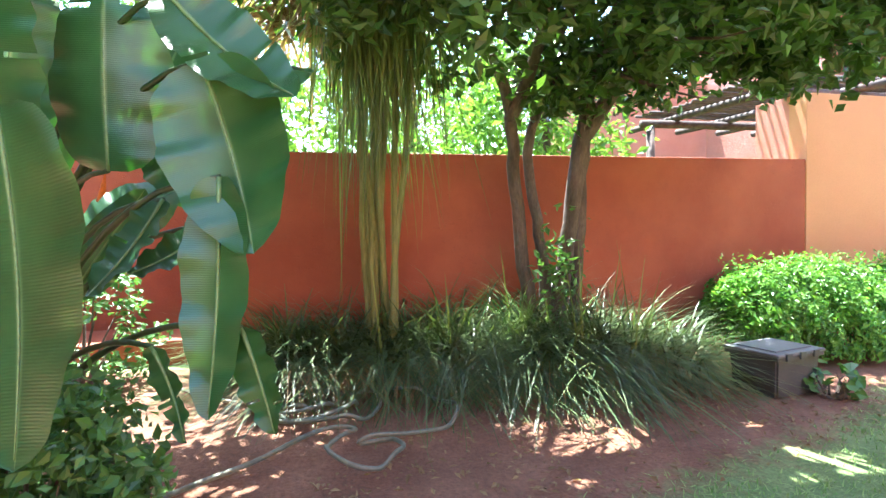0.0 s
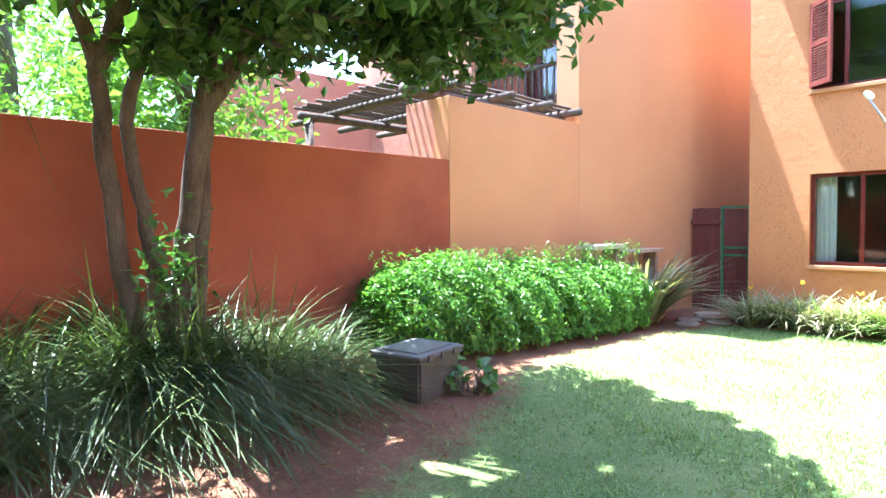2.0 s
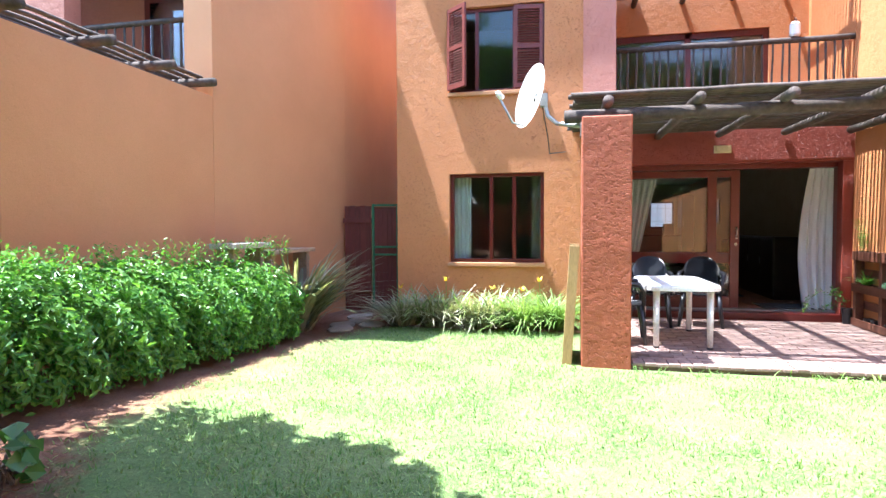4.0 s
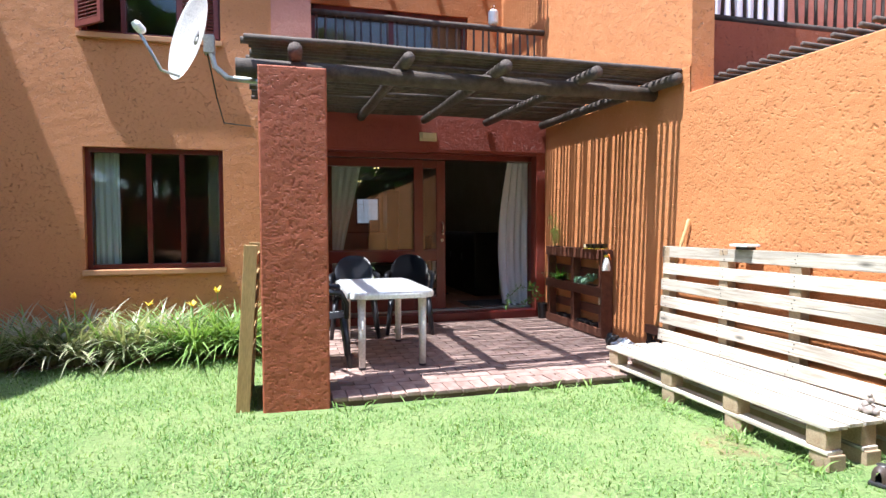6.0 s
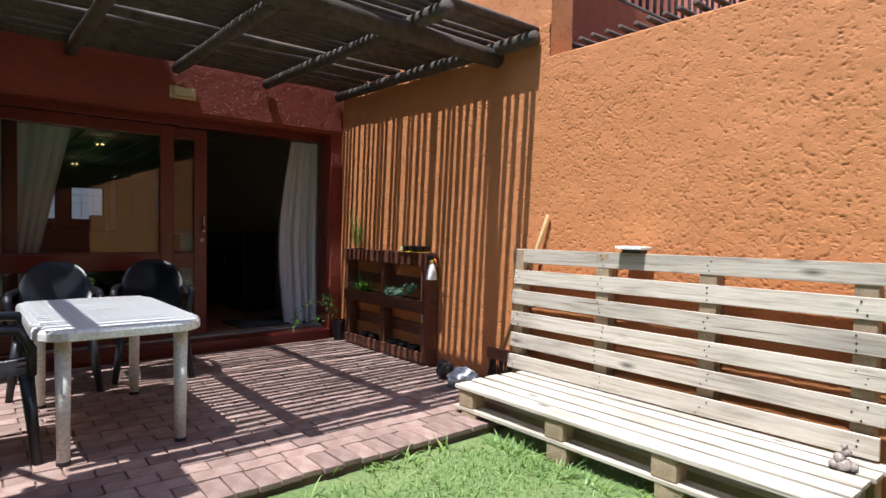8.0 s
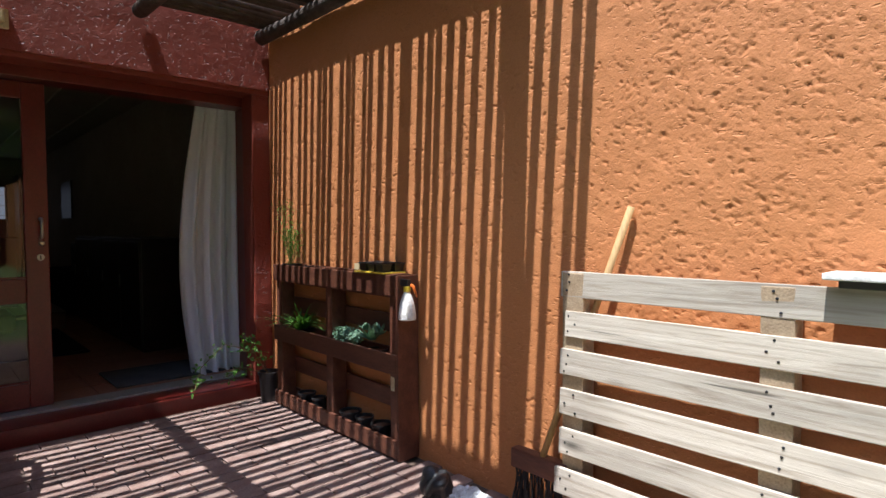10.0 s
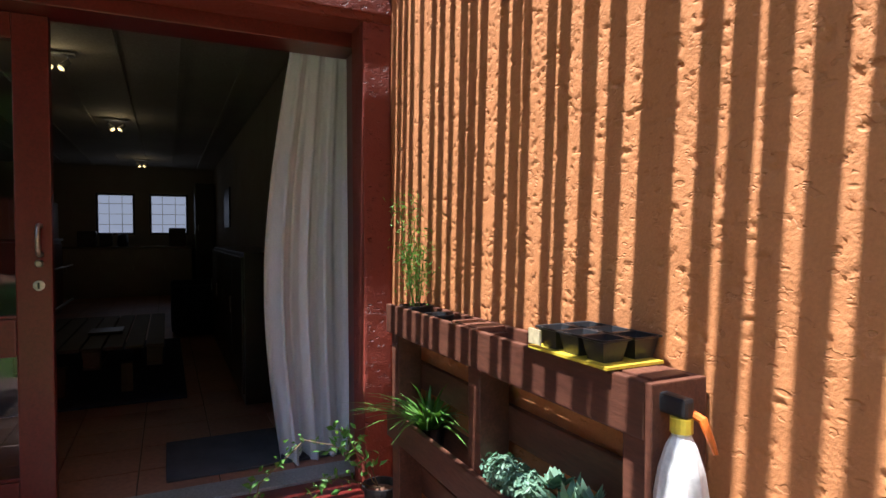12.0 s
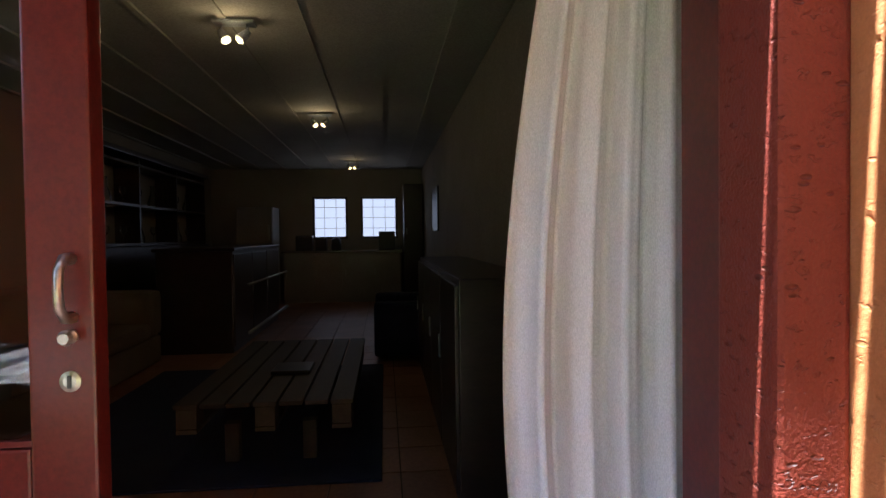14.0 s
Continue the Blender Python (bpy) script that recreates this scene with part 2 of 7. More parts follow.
M["box_plastic"] = surface("grey_plastic", (0.062, 0.058, 0.055), (0.085, 0.08, 0.076), 0.55, (5, 5, 5), 120, 0.2, 0.002)
M["lid_plastic"] = surface("dusty_grey_plastic", (0.11, 0.115, 0.125), (0.16, 0.16, 0.165), 0.5, (5, 5, 5), 120, 0.2, 0.002)
M["cream_plastic"] = surface("cream_plastic", (0.55, 0.45, 0.27), (0.6, 0.5, 0.3), 0.5, (5, 5, 5), 90, 0.1, 0.001)
M["dish"] = surface("white_painted_steel", (0.80, 0.79, 0.76), (0.84, 0.83, 0.8), 0.4, (4, 4, 4), 70, 0.05, 0.001)
M["steel"] = surface("galvanised_steel", (0.36, 0.37, 0.36), (0.46, 0.47, 0.46), 0.45, (9, 9, 9), 90, 0.1, 0.001, metal=0.6)
M["brass"] = surface("worn_steel_handle", (0.5, 0.47, 0.42), (0.6, 0.57, 0.5), 0.28, (9, 9, 9), 90, 0.05, 0.001, metal=0.9)
M["green_paint"] = surface("green_gate_paint", (0.02, 0.12, 0.05), (0.03, 0.16, 0.07), 0.5, (9, 9, 9), 90, 0.2, 0.001)
M["gate_wood"] = surface("dark_red_gate_board", (0.10, 0.018, 0.012), (0.14, 0.028, 0.018), 0.6, (12, 12, 2), 90, 0.3, 0.002, 0.15)
M["curtain"] = surface("pale_grey_linen", (0.78, 0.76, 0.78), (0.84, 0.82, 0.84), 0.9, (6, 6, 2), 500, 0.25, 0.001)
M["net"] = surface("white_curtain", (0.75, 0.75, 0.74), (0.8, 0.8, 0.79), 0.9, (6, 6, 2), 400, 0.2, 0.001)
M["soil"] = surface("red_soil", (0.14, 0.062, 0.035), (0.23, 0.115, 0.068), 0.95, (5, 5, 5), 140, 0.8, 0.012)
M["stone"] = surface("grey_brown_flagstone", (0.27, 0.22, 0.17), (0.38, 0.32, 0.26), 0.85, (7, 7, 7), 110, 0.5, 0.006, 0.15)
M["bark"] = surface("grey_brown_bark", (0.06, 0.044, 0.032), (0.15, 0.115, 0.085), 0.9, (9, 9, 3), 70, 0.9, 0.015)
M["palm_stem"] = surface("yellow_green_palm_stem", (0.14, 0.15, 0.035), (0.27, 0.25, 0.08), 0.55, (20, 20, 2), 90, 0.3, 0.004)
M["hose"] = surface("faded_green_hose", (0.07, 0.10, 0.075), (0.17, 0.17, 0.12), 0.45, (7, 7, 7), 60, 0.1, 0.001)
M["glass"] = glass("window_glass")
M["dark_wood"] = surface("dark_brown_wood", (0.02, 0.012, 0.009), (0.035, 0.02, 0.014), 0.35, (4, 4, 14), 90, 0.15, 0.002)
M["room_wood"] = surface("brown_pallet_wood", (0.04, 0.024, 0.015), (0.06, 0.038, 0.023), 0.6, (3, 14, 14), 90, 0.2, 0.002)
M["sofa"] = surface("beige_brown_fabric", (0.16, 0.115, 0.08), (0.2, 0.145, 0.1), 0.95, (5, 5, 5), 300, 0.3, 0.002)
M["rug"] = surface("navy_rug", (0.012, 0.016, 0.045), (0.018, 0.024, 0.06), 0.98, (6, 6, 6), 300, 0.5, 0.004)
M["mat"] = surface("grey_door_mat", (0.05, 0.05, 0.055), (0.08, 0.08, 0.085), 0.98, (6, 6, 6), 400, 0.6, 0.004)
# white enamel darkened in its colour as well, for the dim kitchen
M["fridge"] = surface("dimmed_white_enamel", (0.25, 0.24, 0.22), (0.3, 0.29, 0.26), 0.3, (3, 3, 3), 50, 0.03, 0.001)
M["worktop"] = surface("grey_worktop", (0.11, 0.10, 0.09), (0.15, 0.14, 0.12), 0.25, (14, 14, 14), 200, 0.05, 0.001)
M["clear"] = glass("clear_glassware", (0.9, 0.95, 0.95))
M["lamp_on"] = glow("warm_bulb", (1.0, 0.72, 0.28), 0.6)
M["day_blind"] = glow("daylight_through_net_curtain", (0.62, 0.66, 0.80), 0.15)
M["bottle"] = surface("milky_plastic", (0.78, 0.76, 0.72), (0.82, 0.8, 0.77), 0.35, (8, 8, 8), 60, 0.05, 0.001)
M["orange_plastic"] = surface("orange_plastic", (0.75, 0.16, 0.02), (0.8, 0.2, 0.03), 0.4, (8, 8, 8), 60, 0.05, 0.001)
M["yellow_plastic"] = surface("yellow_plastic", (0.7, 0.5, 0.04), (0.75, 0.56, 0.06), 0.4, (8, 8, 8), 60, 0.05, 0.001)
M["bag"] = surface("crumpled_clear_plastic", (0.55, 0.56, 0.58), (0.7, 0.71, 0.73), 0.25, (20, 20, 20), 120, 0.8, 0.01)
M["shoe"] = surface("dark_brown_leather", (0.045, 0.03, 0.025), (0.07, 0.05, 0.042), 0.55, (12, 12, 12), 150, 0.4, 0.003)
M["figurine"] = surface("bronzed_resin", (0.20, 0.17, 0.15), (0.34, 0.29, 0.26), 0.5, (30, 30, 30), 150, 0.4, 0.003)
M["roof"] = surface("brown_roof", (0.16, 0.07, 0.05), (0.2, 0.09, 0.06), 0.8, (3, 3, 3), 60, 0.3, 0.01)
M["l_tree"] = leaf("tree_leaf", (0.03, 0.075, 0.014), (0.08, 0.16, 0.03), 0.38, 0.3, 0.5)
M["l_far"] = leaf("bright_far_leaf", (0.07, 0.15, 0.025), (0.17, 0.30, 0.06), 0.5, 0.4, 0.3)
M["l_hedge"] = leaf("hedge_leaf", (0.035, 0.125, 0.018), (0.17, 0.34, 0.06), 0.4, 0.35, 0.4)
M["l_shrub"] = leaf("shrub_leaf", (0.045, 0.12, 0.03), (0.10, 0.22, 0.055), 0.4, 0.3, 0.5)
M["l_tuft"] = leaf("tuft_blade", (0.025, 0.06, 0.018), (0.115, 0.165, 0.055), 0.42, 0.2, 0.4)
M["l_dry"] = leaf("dry_blade", (0.13, 0.08, 0.04), (0.28, 0.20, 0.11), 0.7, 0.2, 0.2)
M["l_palm"] = leaf("palm_strand", (0.08, 0.12, 0.03), (0.22, 0.26, 0.09), 0.45, 0.3, 0.4)
M["l_flax"] = leaf("flax_blade", (0.10, 0.13, 0.06), (0.50, 0.46, 0.33), 0.4, 0.2, 0.4)
M["l_lily"] = leaf("lily_blade", (0.11, 0.21, 0.05), (0.28, 0.38, 0.13), 0.4, 0.3, 0.4)
M["l_lawn"] = leaf("lawn_blade", (0.08, 0.18, 0.04), (0.29, 0.38, 0.16), 0.6, 0.3, 0.2)
M["l_pot"] = leaf("pot_plant_leaf", (0.06, 0.16, 0.03), (0.14, 0.28, 0.06), 0.45, 0.3, 0.4)
M["l_fern"] = leaf("fern_leaf", (0.12, 0.26, 0.05), (0.24, 0.42, 0.12), 0.5, 0.4, 0.3)
M["stalk"] = surface("green_brown_stalk", (0.022, 0.045, 0.012), (0.045, 0.07, 0.02), 0.5, (9, 9, 2), 60, 0.2, 0.003)
M["l_succulent"] = leaf("succulent_leaf", (0.10, 0.20, 0.13), (0.2, 0.31, 0.21), 0.5, 0.1, 0.4)
M["petal"] = leaf("yellow_petal", (0.75, 0.5, 0.06), (0.8, 0.6, 0.12), 0.6, 0.3, 0.2)


def banana_material():
    m, nodes, links, bs = shader("banana_leaf", (0.035, 0.10, 0.025), 0.3)
    vec = stretched(nodes, links, (1, 1, 1))
    uv = nodes.new("ShaderNodeUVMap")
    sep = nodes.new("ShaderNodeSeparateXYZ")
    links.new(uv.outputs[0], sep.inputs[0])
    broad = node(nodes, "ShaderNodeTexNoise", Scale=4.0, Detail=4.0)
    links.new(vec, broad.inputs["Vector"])
    wave = node(nodes, "ShaderNodeTexWave", Scale=11.0, Distortion=1.5, Detail=2.0)
    wave.bands_direction = "X"
    links.new(uv.outputs[0], wave.inputs["Vector"])
    col = ramp(nodes, links, broad.outputs["Fac"], [(0.3, (0.02, 0.072, 0.02)), (0.7, (0.042, 0.115, 0.036))])
    rib = ramp(nodes, links, sep.outputs["Y"], [(0.47, grey(0)), (0.49, grey(1)), (0.51, grey(1)), (0.53, grey(0))])
    col = mixed(nodes, links, rib, col, (0.13, 0.20, 0.09))
    links.new(col, bs.inputs["Base Color"])
    bs.inputs["Specular IOR Level"].default_value = 0.65
    bp = node(nodes, "ShaderNodeBump", Strength=0.16, Distance=0.006)
    links.new(wave.outputs["Fac"], bp.inputs["Height"])
    links.new(bp.outputs["Normal"], bs.inputs["Normal"])
    t = nodes.new("ShaderNodeBsdfTranslucent")
    bright = mixed(nodes, links, 1.0, col, (1.8, 2.4, 0.6), "MULTIPLY")
    links.new(bright, t.inputs["Color"])
    mx = nodes.new("ShaderNodeMixShader")
    mx.inputs[0].default_value = 0.09
    links.new(bs.outputs[0], mx.inputs[1])
    links.new(t.outputs[0], mx.inputs[2])
    links.new(mx.outputs[0], nodes["Material Output"].inputs["Surface"])
    return m


M["l_banana"] = banana_material()
M["midrib"] = surface("pale_green_midrib", (0.11, 0.19, 0.07), (0.16, 0.25, 0.10), 0.45, (9, 9, 9), 60, 0.1, 0.002)


def ground_material():
    """Red soil, with turf where the lawn grows."""
    m, nodes, links, bs = shader("ground", (0.2, 0.1, 0.06), 0.95)
    vec = stretched(nodes, links, (1, 1, 1))
    broad = node(nodes, "ShaderNodeTexNoise", Scale=2.2, Detail=6.0, Roughness=0.65)
    fine = node(nodes, "ShaderNodeTexNoise", Scale=45.0, Detail=5.0, Roughness=0.7)
    edge = node(nodes, "ShaderNodeTexNoise", Scale=7.0, Detail=5.0, Roughness=0.7)
    for n in (broad, fine, edge):
        links.new(vec, n.inputs["Vector"])
    soil = ramp(nodes, links, broad.outputs["Fac"], [(0.3, (0.13, 0.052, 0.028)), (0.7, (0.24, 0.118, 0.068))])
    turf = ramp(nodes, links, broad.outputs["Fac"], [(0.3, (0.10, 0.17, 0.045)), (0.7, (0.20, 0.25, 0.09))])
    tone = ramp(nodes, links, fine.outputs["Fac"], [(0.3, grey(0.62)), (0.7, grey(1.3))])
    at = nodes.new("ShaderNodeAttribute")
    at.attribute_name = "lawn"
    add = nodes.new("ShaderNodeMath")
    add.operation = "MULTIPLY_ADD"
    links.new(edge.outputs["Fac"], add.inputs[0])
    add.inputs[1].default_value = 1.3
    links.new(at.outputs["Fac"], add.inputs[2])
    half = nodes.new("ShaderNodeMath")
    half.operation = "MULTIPLY_ADD"
    links.new(add.outputs[0], half.inputs[0])
    half.inputs[1].default_value = 2.2
    half.inputs[2].default_value = -1.9
    half.use_clamp = True
    col = mixed(nodes, links, half.outputs[0], soil, turf)
    col = mixed(nodes, links, 1.0, col, tone, "MULTIPLY")
    links.new(col, bs.inputs["Base Color"])
    bp = node(nodes, "ShaderNodeBump", Strength=0.9, Distance=0.02)
    links.new(fine.outputs["Fac"], bp.inputs["Height"])
    links.new(bp.outputs["Normal"], bs.inputs["Normal"])
    return m


M["ground"] = ground_material()


# ---- mesh helpers ----
def to_mesh(name, bm, material, smooth=False):
    me = bpy.data.meshes.new(name)
    bm.to_mesh(me)
    bm.free()
    me.materials.append(material)
    if smooth:
        for p in me.polygons:
            p.use_smooth = True
    return me


def thing(name, label, category, group="", at=(0, 0, 0), kind=""):
    ob = new(name)
    ob.location = at
    return tagged(ob, label, category, group, kind)


def part(name, bm, material, parent, label="", smooth=False):
    ob = new(name, to_mesh(name, bm, material, smooth))
    ob.parent = parent
    if label:
        ob["label"] = label
    return ob


def solo(name, bm, material, label, category, group="", kind="", smooth=False):
    return tagged(new(name, to_mesh(name, bm, material, smooth)), label, category, group, kind)


def shared(name, me, parent, m):
    ob = new(name, me)
    ob.parent = parent
    ob.matrix_basis = m
    return ob


def add_box(bm, x0, x1, y0, y1, z0, z1, bevel=0.0, m=None):
    vs = bmesh.ops.create_cube(bm, size=1.0)["verts"]
    for v in vs:
        v.co = Vector(((x0 + x1) / 2 + v.co.x * (x1 - x0), (y0 + y1) / 2 + v.co.y * (y1 - y0), (z0 + z1) / 2 + v.co.z * (z1 - z0)))
        if m:
            v.co = m @ v.co
    if bevel:
        es = {e for v in vs for e in v.link_edges}
        bmesh.ops.bevel(bm, geom=list(es), offset=bevel, segments=2, affect="EDGES", profile=0.6)
    return bm


def boxed(*args, **kw):
    return add_box(bmesh.new(), *args, **kw)


def add_tube(bm, points, radii, sides=8, caps=True, flat=1.0):
    """A tube along points with a radius at each."""
    pts = [Vector(p) for p in points]
    if isinstance(radii, (int, float)):
        radii = [radii] * len(pts)
    rings, ref = [], None
    for i, p in enumerate(pts):
        d = (pts[min(i + 1, len(pts) - 1)] - pts[max(i - 1, 0)]).normalized()
        if ref is None:
            ref = d.orthogonal().normalized()
        a = (ref - d * ref.dot(d))
        a = a.normalized() if a.length > 1e-6 else d.orthogonal().normalized()
        ref, b = a, d.cross(a)
        rings.append([bm.verts.new(p + (a * math.cos(k * math.tau / sides) + b * math.sin(k * math.tau / sides) * flat) * radii[i]) for k in range(sides)])
    for r0, r1 in zip(rings, rings[1:]):
        for k in range(sides):
            bm.faces.new((r0[k], r0[(k + 1) % sides], r1[(k + 1) % sides], r1[k]))
    if caps:
        bm.faces.new(rings[0][::-1])
        bm.faces.new(rings[-1])
    return bm


def tube(points, radii, sides=8, **kw):
    return add_tube(bmesh.new(), points, radii, sides, **kw)


def add_lathe(bm, profile, centre=(0, 0, 0), sides=20, square=0.0):
    """Turns (radius, height) pairs round the vertical; square pushes the ring towards a rounded square."""
    rings = []
    for r, z in profile:
        ring = []
        for k in range(sides):
            a = k * math.tau / sides
            q = 1.0
            if square:
                q = 1 + square * (1 / max(abs(math.cos(a)), abs(math.sin(a))) - 1)
            ring.append(bm.verts.new((centre[0] + r * q * math.cos(a), centre[1] + r * q * math.sin(a), centre[2] + z)))
        rings.append(ring)
    for r0, r1 in zip(rings, rings[1:]):
        for k in range(sides):
            bm.faces.new((r0[k], r0[(k + 1) % sides], r1[(k + 1) % sides], r1[k]))
    bm.faces.new(rings[0][::-1])
    bm.faces.new(rings[-1])
    return bm


def lathe(profile, **kw):
    return add_lathe(bmesh.new(), profile, **kw)


def wavy(points, amp, seed, steps=6):
    """Points along a polyline, finer and slightly crooked."""
    rnd = random.Random(seed)
    out = []
    pts = [Vector(p) for p in points]
    for a, b in zip(pts, pts[1:]):
        for k in range(steps):
            t = k / steps
            out.append(a.lerp(b, t) + Vector((rnd.uniform(-amp, amp), rnd.uniform(-amp, amp), rnd.uniform(-amp, amp))))
    out.append(pts[-1])
    return out


def raw_mesh(name, verts, faces, material, smooth=False):
    me = bpy.data.meshes.new(name)
    me.from_pydata(verts, [], faces)
    me.materials.append(material)
    if smooth:
        for p in me.polygons:
            p.use_smooth = True
    return me


def leaves_mesh(name, places, normals, sizes, material, ratio=0.5, fold=0.25, rng=None):
    """Many small folded leaves: two quads each, along a random way within the plane of the normal."""
    rng = rng or np.random.default_rng(1)
    n = len(places)
    nrm = normals / np.linalg.norm(normals, axis=1)[:, None]
    along = rng.normal(size=(n, 3))
    along -= nrm * np.sum(along * nrm, axis=1)[:, None]
    along /= np.linalg.norm(along, axis=1)[:, None]
    side = np.cross(nrm, along)
    s = sizes[:, None]
    base, tip = places - along * s * 0.5, places + along * s * 0.5
    mid0 = places - along * s * 0.08
    left = mid0 + side * s * ratio * 0.5 + nrm * s * fold * 0.4
    right = mid0 - side * s * ratio * 0.5 + nrm * s * fold * 0.4
    v = np.stack([base, left, tip, right], axis=1).reshape(-1, 3)
    k = np.arange(n) * 4
    f = np.concatenate([np.stack([k, k + 2, k + 1], 1), np.stack([k, k + 3, k + 2], 1)], 0)
    return raw_mesh(name, v.tolist(), f.tolist(), material)


def blades_mesh(name, roots, heads, lengths, widths, droop, material, segs=4):
    """Arching strap leaves from roots, leaning by heads (horizontal direction), drooping at the end."""
    n = len(roots)
    h = heads / np.maximum(np.linalg.norm(heads, axis=1)[:, None], 1e-6)
    side = np.stack([-h[:, 1], h[:, 0], np.zeros(n)], 1)
    verts, rows = [], segs + 1
    lean = np.linalg.norm(heads, axis=1)
    for i in range(rows):
        t = i / segs
        out = lengths * (lean * t + droop * t * t * 0.5)
        up = lengths * (t * np.sqrt(np.maximum(1 - np.minimum(lean, 0.95) ** 2, 0.1)) - droop * t * t * 0.75)
        p = roots + h * out[:, None] + np.array([0, 0, 1.0]) * up[:, None]
        w = (widths * (1 - t ** 2.2) * 0.5 + 0.0004)[:, None]
        verts += [p - side * w, p + side * w]
    v = np.stack(verts, 1).reshape(-1, 3)
    k = np.arange(n) * rows * 2
    f = [np.stack([k + 2 * i, k + 2 * i + 1, k + 2 * i + 3, k + 2 * i + 2], 1) for i in range(segs)]
    return raw_mesh(name, v.tolist(), np.concatenate(f).tolist(), material)


# ---- levels ----
SOUTH, NORTH, DOORWALL, FACADE = -3.06, 4.6, 9.62, 9.26


def step01(a, b, v):
    t = np.clip((v - a) / (b - a), 0, 1)
    return t * t * (3 - 2 * t)


def gz(x, y):
    """Height of the garden ground: it falls from the back garden to the house."""
    x, y = np.asarray(x, float), np.asarray(y, float)
    slope = 0.028 * np.clip(5.2 - x, 0, 7.5) + 0.05 * np.clip(y, 0, 4.5) * (1 - step01(3.5, 8.5, x))
    return slope


def lawn_edge(x):
    return np.interp(x, [-6, -0.9, -0.2, 0.9, 1.8, 2.8, 3.7, 5.0, 7.0, 8.3, 9.3], [0.9, 1.2, 1.75, 2.25, 2.5, 2.8, 3.3, 3.45, 3.5, 3.3, 3.2])


# ---- ground ----
def build_ground():
    near = np.arange(-4.0, 12.01, 0.1)
    xs = np.concatenate([[-400, -120, -40, -15, -7], near, [16, 25, 60, 150, 400]])
    ys = np.concatenate([[-400, -120, -40, -12, -6], np.arange(-4.0, 5.01, 0.1), [8, 15, 40, 120, 400]])
    gx, gy = np.meshgrid(xs, ys, indexing="ij")
    z = gz(gx, gy)
    rough = np.array([noise.noise(Vector((float(a) * 1.7, float(b) * 1.7, 0.0))) for a, b in zip(gx.ravel(), gy.ravel())]).reshape(gx.shape)
    inside = (gx > -4) & (gx < 9.2) & (gy > -3.0) & (gy < 4.5)
    z = z + np.where(inside & (gx < 6.4), 0.02 * rough, 0)
    z = np.where((gx > 6.65) & (gy < 0.4) & (gx < 12), -0.02, z)
    n, m = len(xs), len(ys)
    idx = np.arange(n * m).reshape(n, m)
    faces = np.stack([idx[:-1, :-1], idx[1:, :-1], idx[1:, 1:], idx[:-1, 1:]], -1).reshape(-1, 4)
    me = raw_mesh("ground", np.stack([gx, gy, z], -1).reshape(-1, 3).tolist(), faces.tolist(), M["ground"], True)
    lawn = np.clip((lawn_edge(gx) - gy) / 0.7 + 0.1, 0, 1) * np.clip((8.55 - gx) / 0.3, 0, 1)
    bare = np.exp(-(((gx - 5.2) / 0.5) ** 2 + ((gy + 2.1) / 0.3) ** 2))
    lawn = np.where((gy > NORTH) | (gx > 12), 1.0, lawn - 0.5 * bare)
    at = me.attributes.new("lawn", "FLOAT", "POINT")
    at.data.foreach_set("value", lawn.ravel().astype(np.float32))
    return tagged(new("ground", me), "red garden soil turning to mown lawn, falling towards the house", "ground", kind="structure")


build_ground()


def build_lawn():
    rng = np.random.default_rng(5)
    n = 190000
    x = -1.6 + 10.0 * rng.random(n) ** 0.92
    y = rng.uniform(-3.0, 3.6, n)
    patch = np.array([noise.noise(Vector((float(a) * 3.1, float(b) * 3.1, 3.0))) for a, b in zip(x, y)])
    keep = (y < lawn_edge(x) + 0.22 * patch - 0.12) & (x < 8.5) & ~((x > 6.5) & (y < 0.5))
    bare = np.exp(-(((x - 5.2) / 0.5) ** 2 + ((y + 2.1) / 0.3) ** 2))
    near_edge = np.clip((lawn_edge(x) - y) / 0.9, 0.12, 1)
    keep &= rng.random(n) < np.clip(0.85 + 0.6 * patch, 0.3, 1) * near_edge * (1 - 0.8 * bare)
    x, y = x[keep], y[keep]
    k = len(x)
    roots = np.stack([x, y, gz(x, y) - 0.004], 1)
    heads = rng.normal(size=(k, 2)) * 0.55
    heads = np.concatenate([heads, np.zeros((k, 1))], 1)
    me = blades_mesh("lawn_grass", roots, heads, rng.uniform(0.022, 0.055, k), rng.uniform(0.004, 0.008, k), rng.uniform(0.1, 0.5, k), M["l_lawn"], 2)
    tagged(new("lawn_grass", me), "short green kikuyu lawn with thin dry patches", "grass", kind="stuff")


build_lawn()


# ---- walls ----
def wall(name, label, bm, material, category="wall"):
    return solo(name, bm, material, label, category, kind="structure")


# boundary wall on the shaded side, then the taller neighbour's wall and house
wall("wall_north", "shaded terracotta plastered garden wall", boxed(-1.58, 4.49, NORTH, NORTH + 0.22, -0.1, 2.143, bevel=0.012), M["red"])
wall("wall_north_recess", "dark red wall set back behind the palms", boxed(-7, -1.3, 5.5, 5.7, -0.1, 2.6), M["red"])
wall("step_north", "low red plastered ledge beside the garden wall", boxed(-3.2, -1.62, 4.7, 5.45, -0.1, 0.62, bevel=0.01), M["red"])
wall("wall_neighbour_court", "smooth orange plastered courtyard wall", boxed(4.49, 7.1, NORTH - 0.01, NORTH + 0.22, -0.1, 2.84, bevel=0.01), M["orange_smooth"])
wall("wall_neighbour_pier", "pinkish plastered end pier of the courtyard wall", boxed(4.5, 4.74, NORTH + 0.22, 5.3, -0.1, 2.84, bevel=0.01), M["pink"])
bm = bmesh.new()
